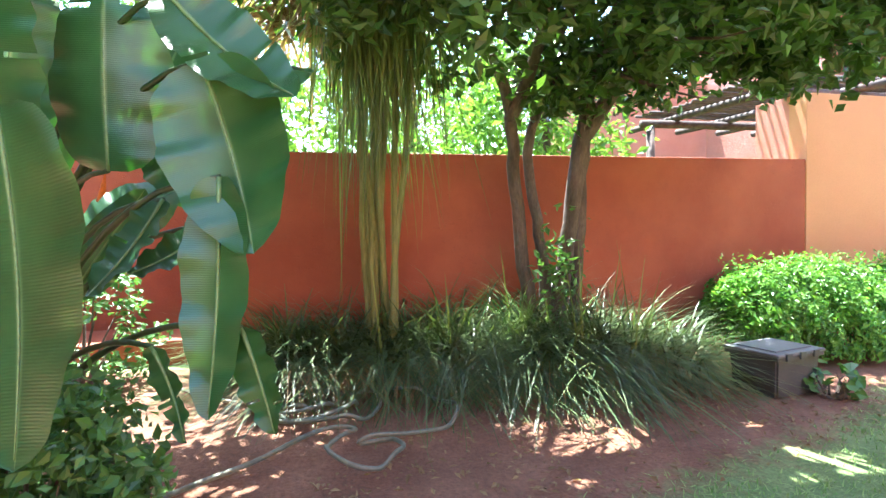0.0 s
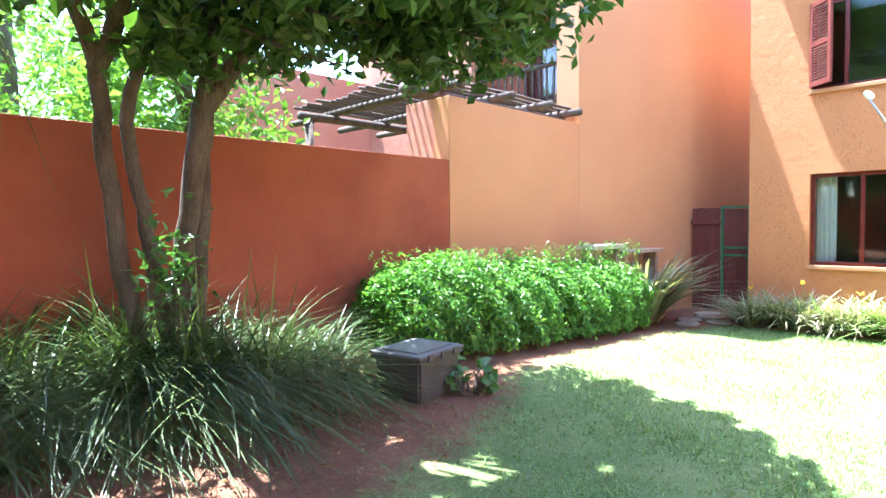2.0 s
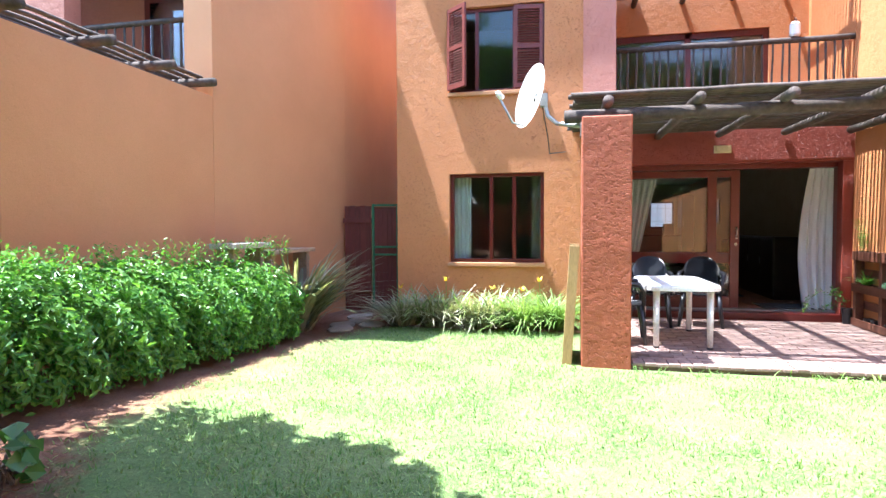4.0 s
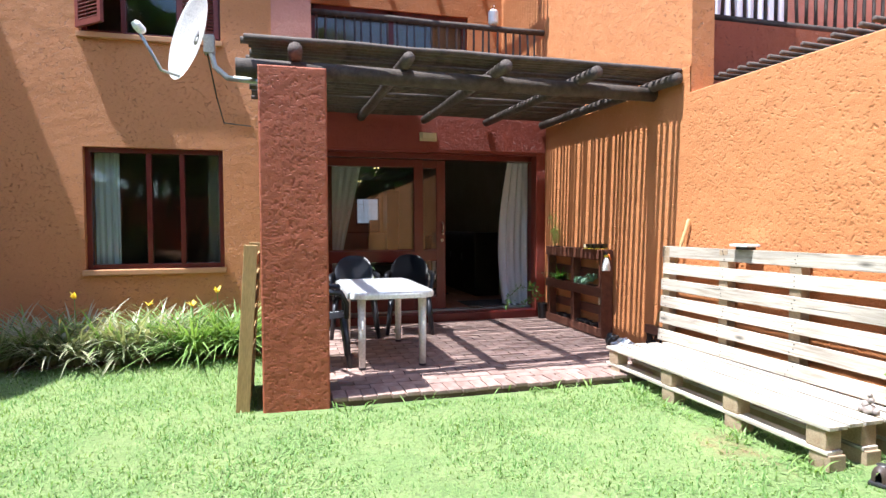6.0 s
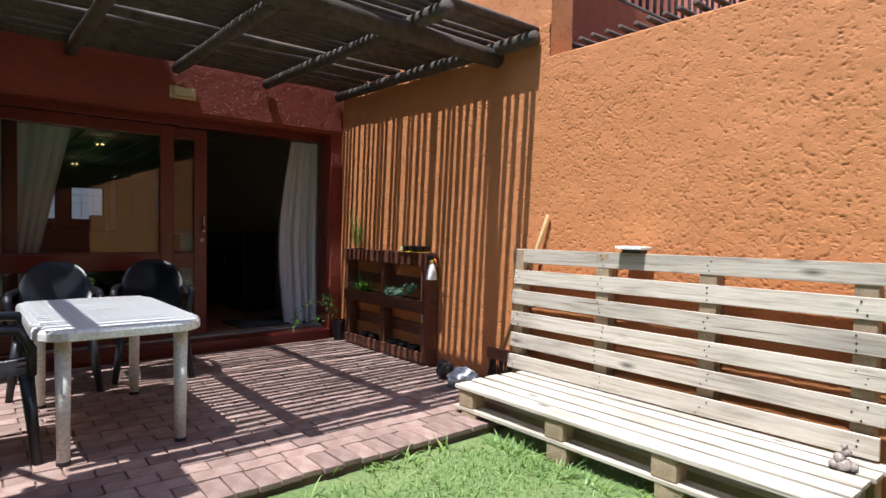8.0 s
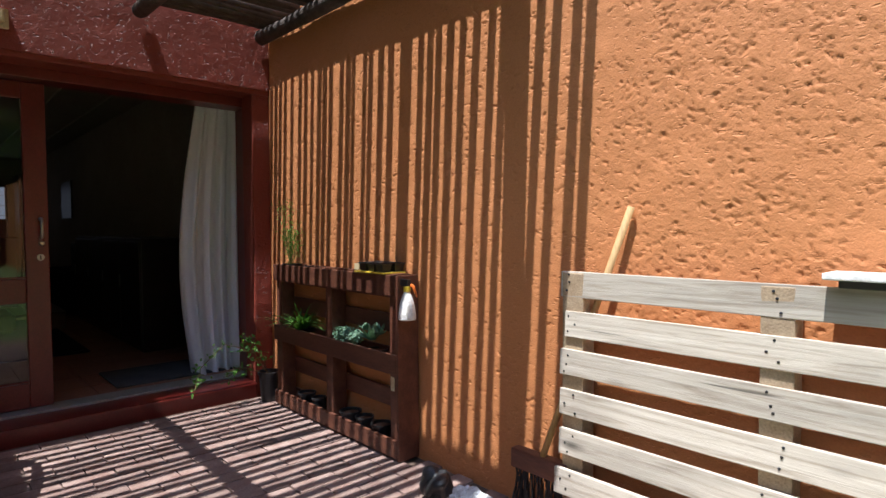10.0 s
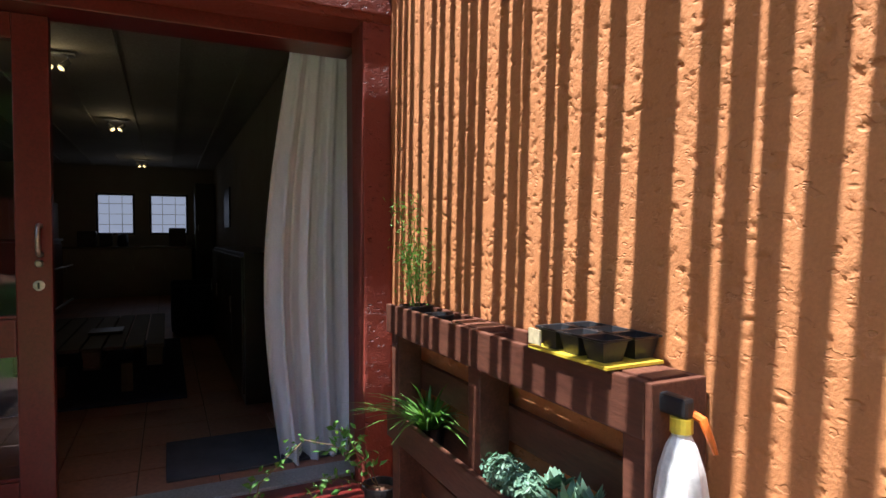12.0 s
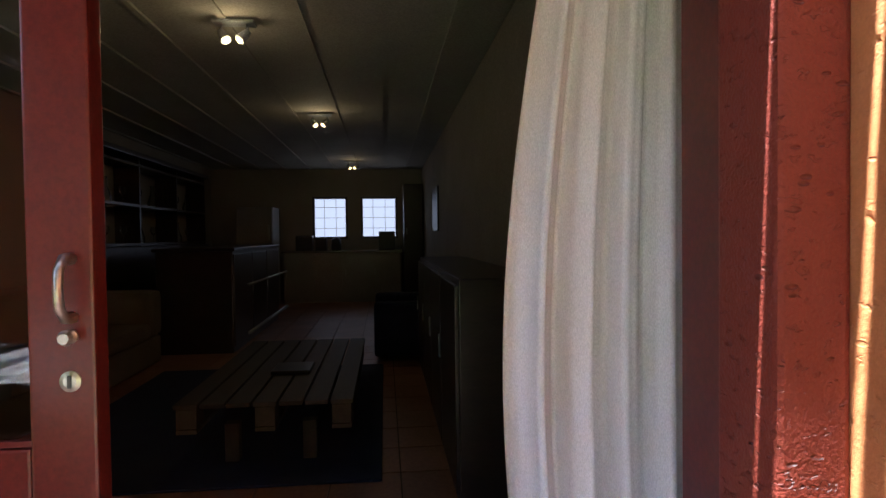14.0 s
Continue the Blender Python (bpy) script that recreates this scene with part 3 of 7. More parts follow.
plan = [(7.1, NORTH - 0.01), (9.9, 4.09), (18, 4.09), (18, 4.95), (7.1, 4.95)]
lo, hi = [bm.verts.new((x, y, -0.1)) for x, y in plan], [bm.verts.new((x, y, 7.2)) for x, y in plan]
for k in range(5):
    bm.faces.new((lo[k], lo[(k + 1) % 5], hi[(k + 1) % 5], hi[k]))
bm.faces.new(lo[::-1])
bm.faces.new(hi)
wall("wall_neighbour_house", "tall smooth orange plastered house wall", bm, M["orange_smooth"])
wall("wall_neighbour_house_side", "pink plastered side wall of the neighbouring house", boxed(7.1, 7.35, 4.95, 9.5, -0.1, 2.75), M["pink"])
wall("wall_neighbour_house_side_upper", "pink plastered upper side wall", boxed(7.1, 7.35, 6.6, 9.5, 2.75, 7.2), M["pink"])
wall("wall_neighbour_house_lintel", "pink plastered wall over the upper opening", boxed(7.1, 7.35, 4.95, 6.6, 4.7, 7.2), M["pink"])
wall("wall_neighbour_house_back", "pink inner wall behind the upper opening", boxed(8.2, 8.4, 4.95, 9.5, 2.0, 7.2), M["pink"])
wall("wall_neighbour_far", "pink house front behind the garden wall", boxed(3.9, 7.1, 9.3, 9.5, -0.1, 4.2), M["pink"])

# the house front beside the passage, with a window on each floor
Y0, Y1, ZL0, ZL1, ZU0, ZU1 = 0.91, 2.25, 0.82, 2.085, 3.23, 4.42
bm = bmesh.new()
T = FACADE + 0.26
for a, b, c, d in ((-0.04, Y0, -0.1, 6.3), (Y1, 3.03, -0.1, 6.3), (Y0, Y1, -0.1, ZL0), (Y0, Y1, ZL1, ZU0), (Y0, Y1, ZU1, 6.3)):
    add_box(bm, FACADE, T, a, b, c, d)
bmesh.ops.remove_doubles(bm, verts=bm.verts, dist=0.0005)
wall("wall_front", "sunlit orange scratch-plastered house front", bm, M["orange"])
wall("wall_passage", "orange plastered house wall along the side passage", boxed(T, 18, 2.8, 3.03, -0.1, 6.3), M["orange_smooth"])
# pier pinker than the front: its soft light is put into the colour
wall("wall_front_pier", "pinkish plastered pier of the upper balcony", boxed(FACADE - 0.012, FACADE + 0.3, -0.036, 0.39, 2.56, 6.3), M["pink"])
wall("wall_balcony_return", "plastered return wall of the recessed balcony", boxed(FACADE + 0.3, 11.3, -0.04, 0.2, 2.6, 6.3), M["orange"])
wall("wall_patio_return", "plastered return wall at the patio", boxed(T, DOORWALL + 0.33, 0.2, 0.4, -0.1, 2.6), M["terracotta"])
# ground floor wall with the sliding door
D0, D1, DZ = -2.98, 0.12, 2.175
bm = bmesh.new()
add_box(bm, DOORWALL, DOORWALL + 0.17, SOUTH, -2.93, 0.0, DZ, bevel=0.012)
add_box(bm, DOORWALL, DOORWALL + 0.17, SOUTH, D0, DZ, 2.62)
add_box(bm, DOORWALL + 0.172, DOORWALL + 0.33, SOUTH, D0, 0.0, 2.62)
add_box(bm, DOORWALL, DOORWALL + 0.33, D1, 0.22, 0.0, 2.62)
add_box(bm, DOORWALL, DOORWALL + 0.33, D0, D1, DZ, 2.62, bevel=0.008)
wall("wall_door", "dark red scratch-plastered wall round the sliding door", bm, M["oxblood"])
wall("lintel", "dark red scratch-plastered lintel band under the pergola", boxed(DOORWALL - 0.012, DOORWALL + 0.02, SOUTH, 0.2, DZ + 0.03, 2.66, bevel=0.006), M["oxblood"])
wall("door_step", "red painted door step", boxed(DOORWALL - 0.03, DOORWALL + 0.32, -2.925, D1, 0.0, 0.15, bevel=0.012), M["red_paint"])
bm = boxed(-6, 2.8, SOUTH - 0.22, SOUTH, -0.2, 2.395)
add_box(bm, 2.8, 6.81, SOUTH - 0.22, SOUTH - 0.014, -0.2, 2.39)
south = wall("wall_south", "sunlit orange scratch-plastered garden wall", bm, M["orange"])
bm = boxed(9.66, 20.2, SOUTH - 0.24, SOUTH, -0.2, 6.3)
add_box(bm, 6.81, 9.66, SOUTH - 0.24, SOUTH - 0.014, -0.2, 6.3)
party = wall("wall_party", "tall orange scratch-plastered party wall", bm, M["orange"])


def soft_noise(shape, cells, rng):
    """Smooth noise between -1 and 1 on a grid."""
    g = rng.uniform(-1, 1, (cells[0] + 2, cells[1] + 2))
    u, v = np.linspace(0, cells[0], shape[0]), np.linspace(0, cells[1], shape[1])
    i, j = u.astype(int), v.astype(int)
    a, b = (u - i)[:, None], (v - j)[None, :]
    a, b = a * a * (3 - 2 * a), b * b * (3 - 2 * b)
    g00, g10, g01, g11 = g[np.ix_(i, j)], g[np.ix_(i + 1, j)], g[np.ix_(i, j + 1)], g[np.ix_(i + 1, j + 1)]
    return (g00 * (1 - a) + g10 * a) * (1 - b) + (g01 * (1 - a) + g11 * a) * b


def scratch_coat(parent, x0, x1, z0, z1, step, seed, face=SOUTH, material="orange_coat", turned=None):
    """The plaster coat of a wall that faces +y, or of one turned from there: a skin 14 mm thick, gouged with ragged dragged pits."""
    rng = np.random.default_rng(seed)
    xs, zs = np.arange(x0, x1 + step * 0.5, step), np.arange(z0, z1 + step * 0.5, step)
    xs, zs = x0 + (xs - x0) * (x1 - x0) / (xs[-1] - x0), z0 + (zs - z0) * (z1 - z0) / (zs[-1] - z0)
    shape, w, h = (len(xs), len(zs)), x1 - x0, z1 - z0
    rough = soft_noise(shape, (int(w * 95), int(h * 95)), rng)
    deep = 0.0014 * soft_noise(shape, (int(w * 6), int(h * 6)), rng) + 0.0009 * soft_noise(shape, (int(w * 22), int(h * 22)), rng)
    rich = soft_noise(shape, (max(2, int(w * 2)), max(2, int(h * 2))), rng)
    pits = np.zeros(shape)
    for k in range(int(w * h * 1600)):
        cx, cz = rng.uniform(x0, x1), rng.uniform(z0, z1)
        i, j = int((cx - x0) / w * (shape[0] - 1)), int((cz - z0) / h * (shape[1] - 1))
        if rng.random() > 0.62 + 0.5 * rich[i, j]:
            continue
        long, wide, a = 0.003 + 0.0036 * rng.exponential(), rng.uniform(0.0026, 0.0046), rng.normal() * 0.7 - 0.3
        r = int(long * 1.7 / step) + 2
        si, sj = slice(max(0, i - r), i + r + 1), slice(max(0, j - r), j + r + 1)
        dx, dz = xs[si, None] - cx, zs[None, sj] - cz
        u, v = (dx * math.cos(a) + dz * math.sin(a)) / long, (dz * math.cos(a) - dx * math.sin(a)) / wide
        d = u * u + v * v + 0.55 * rough[si, sj]
        pits[si, sj] = np.maximum(pits[si, sj], rng.uniform(0.0028, 0.0055) * np.clip((1.2 - d) * 2.2, 0, 1))
    y = face + deep - pits
    y[:, 0] = y[:, -1] = face - 0.0135
    if turned:
        y[0, :] = y[-1, :] = face - 0.0135
    gx, gz2 = np.meshgrid(xs, zs, indexing="ij")
    idx = np.arange(shape[0] * shape[1]).reshape(shape)
    faces = np.stack([idx[:-1, :-1], idx[:-1, 1:], idx[1:, 1:], idx[1:, :-1]], -1).reshape(-1, 4)
    me = raw_mesh("plaster_coat", np.stack([gx, y, gz2], -1).reshape(-1, 3).tolist(), faces.tolist(), M[material], True)
    ob = new("plaster_coat", me)
    ob.parent = parent
    if turned:
        ob.matrix_basis = turned


scratch_coat(south, 2.8, 6.815, -0.15, 2.395, 0.0062, 5)
scratch_coat(party, 6.81, 9.655, -0.05, 2.62, 0.0055, 6)
wall("balcony_slab", "plastered edge of the upper balcony floor", boxed(DOORWALL + 0.02, 11.3, SOUTH, -0.04, 2.62, 2.8), M["terracotta"])
wall("wall_balcony", "orange plastered wall over the balcony door", boxed(11.2, 11.4, SOUTH, -0.04, 4.46, 6.3), M["orange"])
wall("wall_balcony_side", "orange plastered wall beside the balcony door", boxed(11.2, 11.4, SOUTH, -2.5, 2.8, 4.46), M["orange"])
wall("wall_balcony_room", "dark inner wall behind the balcony door", boxed(13.2, 13.4, SOUTH, 0.2, 2.8, 6.3), M["white_wall"])
bm = boxed(11.21, 20.5, -3.3, -0.04, 6.3, 6.5)
add_box(bm, 9.1, 20.5, -0.039, 3.2, 6.3, 6.5)
wall("roof_house", "brown roof over the house", bm, M["roof"], "roof")
wall("roof_neighbour", "brown roof of the neighbouring house", boxed(7.0, 18.2, 4.7, 9.7, 7.2, 7.4), M["roof"], "roof")
# the neighbour on the sunny side
wall("wall_south_neighbour_low", "shaded dark red plastered parapet beyond the garden wall", boxed(7.0, 7.25, -7.5, SOUTH - 0.25, 0.0, 3.1), M["terracotta"])
wall("wall_south_neighbour_back", "pale inner wall of the neighbouring balcony", boxed(8.4, 8.6, -7.5, SOUTH - 0.25, 2.0, 6.3), M["pink"])
wall("floor_south_neighbour", "plastered balcony floor of the neighbour", boxed(7.25, 8.4, -7.5, SOUTH - 0.25, 1.9, 2.0), M["terracotta"], "floor")
wall("wall_south_neighbour_side", "far plastered wall of the neighbouring house", boxed(-1, 8.6, -7.72, -7.51, 0, 6.3), M["pink"])
# walls that close the garden behind the walk
wall("wall_west", "terracotta plastered back wall of the garden", boxed(-6.2, -6, SOUTH - 0.22, 5.7, -0.2, 2.3), M["red"])

# the pillar at the corner of the patio
pillar = wall("pillar", "terracotta scratch-plastered patio pillar", boxed(6.604, 7.05, 0.006, 0.452, -0.1, 2.335, bevel=0.018), M["terracotta"], "pillar")
scratch_coat(pillar, 0.006, 0.452, -0.1, 2.33, 0.0065, 7, -6.59, "terracotta_coat", Matrix.Rotation(math.pi / 2, 4, "Z"))

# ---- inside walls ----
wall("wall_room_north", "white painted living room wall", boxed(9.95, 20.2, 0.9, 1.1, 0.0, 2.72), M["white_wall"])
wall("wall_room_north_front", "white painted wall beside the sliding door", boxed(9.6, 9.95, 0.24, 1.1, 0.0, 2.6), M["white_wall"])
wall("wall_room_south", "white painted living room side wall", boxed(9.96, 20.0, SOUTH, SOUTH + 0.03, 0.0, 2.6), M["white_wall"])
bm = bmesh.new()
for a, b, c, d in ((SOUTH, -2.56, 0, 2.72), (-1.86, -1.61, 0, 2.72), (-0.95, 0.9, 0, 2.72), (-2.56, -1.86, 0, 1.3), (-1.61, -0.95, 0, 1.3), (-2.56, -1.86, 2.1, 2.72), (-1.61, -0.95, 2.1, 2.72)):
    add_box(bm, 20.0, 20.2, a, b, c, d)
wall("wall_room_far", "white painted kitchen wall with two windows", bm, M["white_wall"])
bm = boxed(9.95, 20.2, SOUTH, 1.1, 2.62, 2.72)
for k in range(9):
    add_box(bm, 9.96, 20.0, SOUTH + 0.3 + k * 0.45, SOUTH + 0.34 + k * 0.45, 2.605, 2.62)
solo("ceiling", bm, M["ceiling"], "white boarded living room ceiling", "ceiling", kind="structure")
room_floor = solo("floor_room", boxed(9.94, 20.2, SOUTH, 1.1, 0.0, 0.14), M["joint"], "brown clay tiled living room floor", "floor", kind="structure")
bm = bmesh.new()
for i in range(30):
    for j in range(12):
        x0, y0 = 9.96 + i * 0.34, SOUTH + 0.01 + j * 0.34
        add_box(bm, x0, min(x0 + 0.333, 20.0), y0, min(y0 + 0.333, 0.9), 0.13, 0.15)
tiles = part("tile", bm, M["floor_tile"], room_floor, "brown glazed clay tiles")
tagged(tiles, kind="stuff")


# ---- windows and doors ----
def window(name, label, y0, y1, z0, z1, x, splits, glazed=True):
    w = thing(name, label, "window", kind="structure")
    fr = 0.05
    xm = x + 0.07
    part("window_frame", boxed(xm, xm + 0.07, y0, y0 + fr, z0, z1, bevel=0.004), M["red_paint"], w)
    part("window_frame", boxed(xm, xm + 0.07, y1 - fr, y1, z0, z1, bevel=0.004), M["red_paint"], w)
    part("window_frame", boxed(xm, xm + 0.07, y0 + fr, y1 - fr, z1 - fr, z1, bevel=0.004), M["red_paint"], w)
    part("window_frame", boxed(xm, xm + 0.07, y0 + fr, y1 - fr, z0, z0 + fr, bevel=0.004), M["red_paint"], w)
    edges = [y0 + fr] + [s for s in splits] + [y1 - fr]
    for s in splits:
        part("mullion", boxed(xm + 0.005, xm + 0.065, s - 0.025, s + 0.025, z0 + fr, z1 - fr, bevel=0.003), M["red_paint"], w)
    for a, b in zip(edges, edges[1:]):
        if glazed:
            p = part("pane", boxed(xm + 0.03, xm + 0.036, a + 0.02, b - 0.02, z0 + fr, z1 - fr), M["glass"], w)
            p.visible_shadow = False
    part("window_sill", boxed(x - 0.05, xm, y0 - 0.02, y1 + 0.02, z0 - 0.055, z0, bevel=0.008), M["orange_smooth"], w, "plastered sill")
    return w


window("window_1", "dark red three-light ground floor window", Y0, Y1, ZL0, ZL1, FACADE, (1.33, 1.655))
window("window_2", "dark red upper window between open louvred shutters", Y0, Y1, ZU0, ZU1, FACADE, (1.33, 1.86))
for z0, z1 in ((0.1, 2.55), (2.65, 5.0)):
    wall("wall_window_room", "dim white room behind the house front", boxed(12.0, 12.1, 0.41, 2.79, z0, z1), M["white_wall"])
    wall("ceiling_window_room", "ceiling of the dim front room", boxed(T + 0.001, 12.0, 0.41, 2.79, z1, z1 + 0.08), M["white_wall"], "ceiling")
    wall("wall_window_room_side", "side wall of the dim front room", boxed(T + 0.001, 12.0, 0.4, 0.41, z0, z1), M["white_wall"])
    wall("floor_window_room", "floor of the dim front room", boxed(T + 0.001, 12.0, 0.41, 2.79, z0 - 0.06, z0), M["floor_tile"], "floor")


def cloth(x, ys, z0, z1, waves, amp, seed, pinch=None, rows=40):
    """A hanging curtain with folds; ys gives its two edges as functions of height 0..1 (foot to rail)."""
    rnd = random.Random(seed)
    ph = [rnd.uniform(0, 6.28) for _ in range(4)]
    bm = bmesh.new()
    cols = waves * 10
    grid = []
    for i in range(rows + 1):
        v = i / rows
        row = []
        for j in range(cols + 1):
            u = j / cols
            y = ys(v)[0] * (1 - u) + ys(v)[1] * u
            a = amp * (0.65 + 0.35 * math.sin(3 * u + ph[0])) * (1.15 - 0.5 * v)
            fold = math.sin(u * waves * math.tau + ph[1] + 0.5 * math.sin(2.2 * v + ph[2])) + 0.3 * math.sin(u * waves * 2.7 * math.tau + ph[3] + 1.1 * v + 0.6 * math.sin(4 * v))
            row.append(bm.verts.new((x + a * fold, y, z0 + (z1 - z0) * v)))
        grid.append(row)
    for r0, r1 in zip(grid, grid[1:]):
        for j in range(cols):
            bm.faces.new((r0[j], r0[j + 1], r1[j + 1], r1[j]))
    return bm


c = solo("curtain", cloth(FACADE + 0.28, lambda v: (1.98, 2.22), ZL0 - 0.02, ZL1, 4, 0.02, 3), M["net"], "white curtain drawn aside behind the front window", "curtain", smooth=True)


def shutter(y_hinge, turn):
    s = thing("shutter", "red-brown louvred wooden shutter standing open", "shutter", "window shutters", (FACADE - 0.01, y_hinge, ZU0 + 0.03))
    s.rotation_euler = (0, 0, radians(turn))
    w, h = 0.40, ZU1 - ZU0 - 0.06
    part("stile", boxed(0, 0.035, 0, 0.05, 0, h, bevel=0.003), M["shutter"], s)
    part("stile", boxed(0, 0.035, w - 0.05, w, 0, h, bevel=0.003), M["shutter"], s)
    for z in (0, h / 2 - 0.03, h - 0.06):
        part("rail", boxed(0, 0.035, 0.05, w - 0.05, z, z + 0.06, bevel=0.003), M["shutter"], s)
    me = to_mesh("slat", boxed(-0.022, 0.022, 0.05, w - 0.05, -0.004, 0.004), M["shutter"])
    for k in range(28):
        z = 0.08 + k * (h - 0.16) / 27
        if abs(z - h / 2) > 0.04:
            shared("slat", me, s, pose(0.018, 0, z, 0, 40, 0))
    return s


shutter(Y1, 180 - 42)
shutter(1.33, -180 + 8)


# sliding door
def sliding_door():
    d = thing("door_1", "dark red wooden sliding patio door standing half open", "door", kind="structure")
    x = DOORWALL + 0.14
    P = M["red_paint"]
    part("door_frame", boxed(x + 0.034, x + 0.22, D0, D0 + 0.018, 0.15, DZ, bevel=0.004), P, d)
    part("door_frame", boxed(x, x + 0.22, D1 - 0.055, D1, 0.15, DZ, bevel=0.005), P, d)
    part("door_frame", boxed(x + 0.034, x + 0.22, D0 + 0.018, D1 - 0.055, DZ - 0.065, DZ, bevel=0.005), P, d)
    part("track", boxed(x + 0.05, x + 0.21, D0 + 0.018, D1 - 0.055, 0.15, 0.165, bevel=0.003), M["steel"], d, "dull metal sliding track")
    for name, xl, ya, yb in (("sliding_leaf", x + 0.145, -1.765, -0.2), ("fixed_leaf", x + 0.075, -1.45, 0.06)):
        lf = new(name)
        lf.parent = d
        for a, b in ((ya, ya + 0.12), (yb - 0.1, yb)):
            part("stile", boxed(xl, xl + 0.055, a, b, 0.17, DZ - 0.07, bevel=0.006), P, lf)
        for a, b in ((0.17, 0.32), (0.80, 0.945), (DZ - 0.17, DZ - 0.07)):
            part("rail", boxed(xl, xl + 0.055, ya + 0.12, yb - 0.1, a, b, bevel=0.006), P, lf)
        for a, b in ((0.32, 0.80), (0.945, DZ - 0.17)):
            g = part("pane", boxed(xl + 0.025, xl + 0.031, ya + 0.12, yb - 0.1, a, b), M["glass"], lf)
            g.visible_shadow = False
        for zz in (0.947, 0.322):
            part("bead", boxed(xl + 0.004, xl + 0.02, ya + 0.12, yb - 0.1, zz, zz + 0.012, bevel=0.002), P, lf)
        if name == "sliding_leaf":
            hx, hy = xl, -1.725
            arc = [(hx, hy, 1.30), (hx - 0.025, hy, 1.302), (hx - 0.042, hy, 1.28), (hx - 0.046, hy, 1.245), (hx - 0.042, hy, 1.21), (hx - 0.025, hy, 1.19), (hx, hy, 1.19)]
            part("handle", tube(arc, [0.012, 0.009, 0.009, 0.009, 0.009, 0.009, 0.012], 10), M["brass"], lf, "curved metal pull handle", True)
            part("knob", lathe([(0.012, 0), (0.014, 0.01), (0.008, 0.016), (0.015, 0.026), (0.01, 0.034)], sides=12), M["brass"], lf).matrix_basis = pose(hx, hy, 1.155, 0, -90, 0)
            part("keyhole_plate", lathe([(0.02, 0), (0.02, 0.003), (0.012, 0.005)], sides=14), M["brass"], lf, "round keyhole plate").matrix_basis = pose(hx, hy + 0.005, 1.07, 0, -90, 0)
            part("keyhole", boxed(hx - 0.007, hx - 0.004, hy + 0.002, hy + 0.009, 1.058, 1.082), M["black_plastic"], lf)
    return d


sliding_door()
solo("curtain", cloth(10.1, lambda v: (-2.655 + 0.02 * math.sin(v * 5) + 0.06 * math.sin(math.pi * v) - 0.06 * v ** 3, -3.03), 0.155, 2.28, 4, 0.062, 8), M["curtain"], "pale linen curtain hanging beside the open door", "curtain", "door curtains", smooth=True)
solo("curtain", cloth(10.14, lambda v: (-0.16, -0.42 - 0.32 * max(0.0, (v - 0.3) / 0.7)), 0.16, 2.25, 6, 0.03, 12), M["curtain"], "pale linen curtain tied back behind the glass", "curtain", "door curtains", smooth=True)
rod = thing("curtain_rod", "thin dark curtain rod above the door", "curtain rod")
part("rod", tube([(10.11, SOUTH + 0.05, 2.3), (10.11, 0.6, 2.3)], 0.011), M["dark_wood"], rod)
for y in (SOUTH + 0.06, -1.4, 0.55):
    part("bracket", boxed(9.95, 10.11, y, y + 0.02, 2.295, 2.32), M["dark_wood"], rod)

# bulkhead lamp over the door
lb = thing("wall_lamp", "small cream plastic wall lamp on the lintel", "wall lamp")
part("base", boxed(9.585, 9.61, -1.57, -1.35, 2.31, 2.415, bevel=0.006), M["cream_plastic"], lb)
part("cover", boxed(9.545, 9.588, -1.55, -1.37, 2.33, 2.40, bevel=0.012), M["cream_plastic"], lb)


# ---- paving ----
patio = solo("patio", boxed(6.62, DOORWALL - 0.03, SOUTH, 0.4, -0.1, 0.045), M["joint"], "red clay brick patio paving", "patio", kind="structure")


# ---- pergola over the patio ----
def pole_mesh(name, length, radius, seed, amp=0.006, sides=8):
    """A slightly crooked pole along x, from its origin."""
    pts = wavy([(0, 0, 0), (length, 0, 0)], amp, seed, 7)
    rnd = random.Random(seed)
    return to_mesh(name, tube(pts, [radius * rnd.uniform(0.9, 1.08) for _ in pts], sides), M["pole"], True)


def patio_pergola():
    p = thing("pergola", "dark weathered pole pergola with lath roof over the patio", "pergola")
    pts = wavy([(7.0, 0.62, 2.405), (7.3, SOUTH + 0.01, 2.475)], 0.006, 4, 9)
    part("beam", tube(pts, 0.066, 10), M["pole"], p, "thick weathered cross pole", True)
    for k, y in enumerate((0.2, -0.63, -1.41, -2.22, -3.0)):
        me = pole_mesh("rafter", DOORWALL - 6.9, 0.05, 20 + k, 0.004, 10)
        shared("rafter", me, p, pose(6.88, y, 2.525, 0, -0.9, 0))
    laths = []
    for k in range(9):
        rnd = random.Random(90 + k)
        pts = wavy([(0, 0, 0), (0, -3.6, 0)], 0.008, 60 + k, 9)
        me = to_mesh("lath", tube(pts, [rnd.uniform(0.022, 0.030) for _ in pts], 6), M["lath"], True)
        laths.append(me)
    rnd = random.Random(17)
    x = 6.93
    while x < DOORWALL - 0.03:
        shared("lath", laths[rnd.randrange(9)], p, pose(x, 0.57 + rnd.uniform(-0.07, 0.04), 2.598 + rnd.uniform(-0.004, 0.006) + (x - 6.9) * 0.0155, 0, 0, rnd.uniform(-0.35, 0.35)))
        x += 0.083 + rnd.uniform(-0.009, 0.009)


patio_pergola()


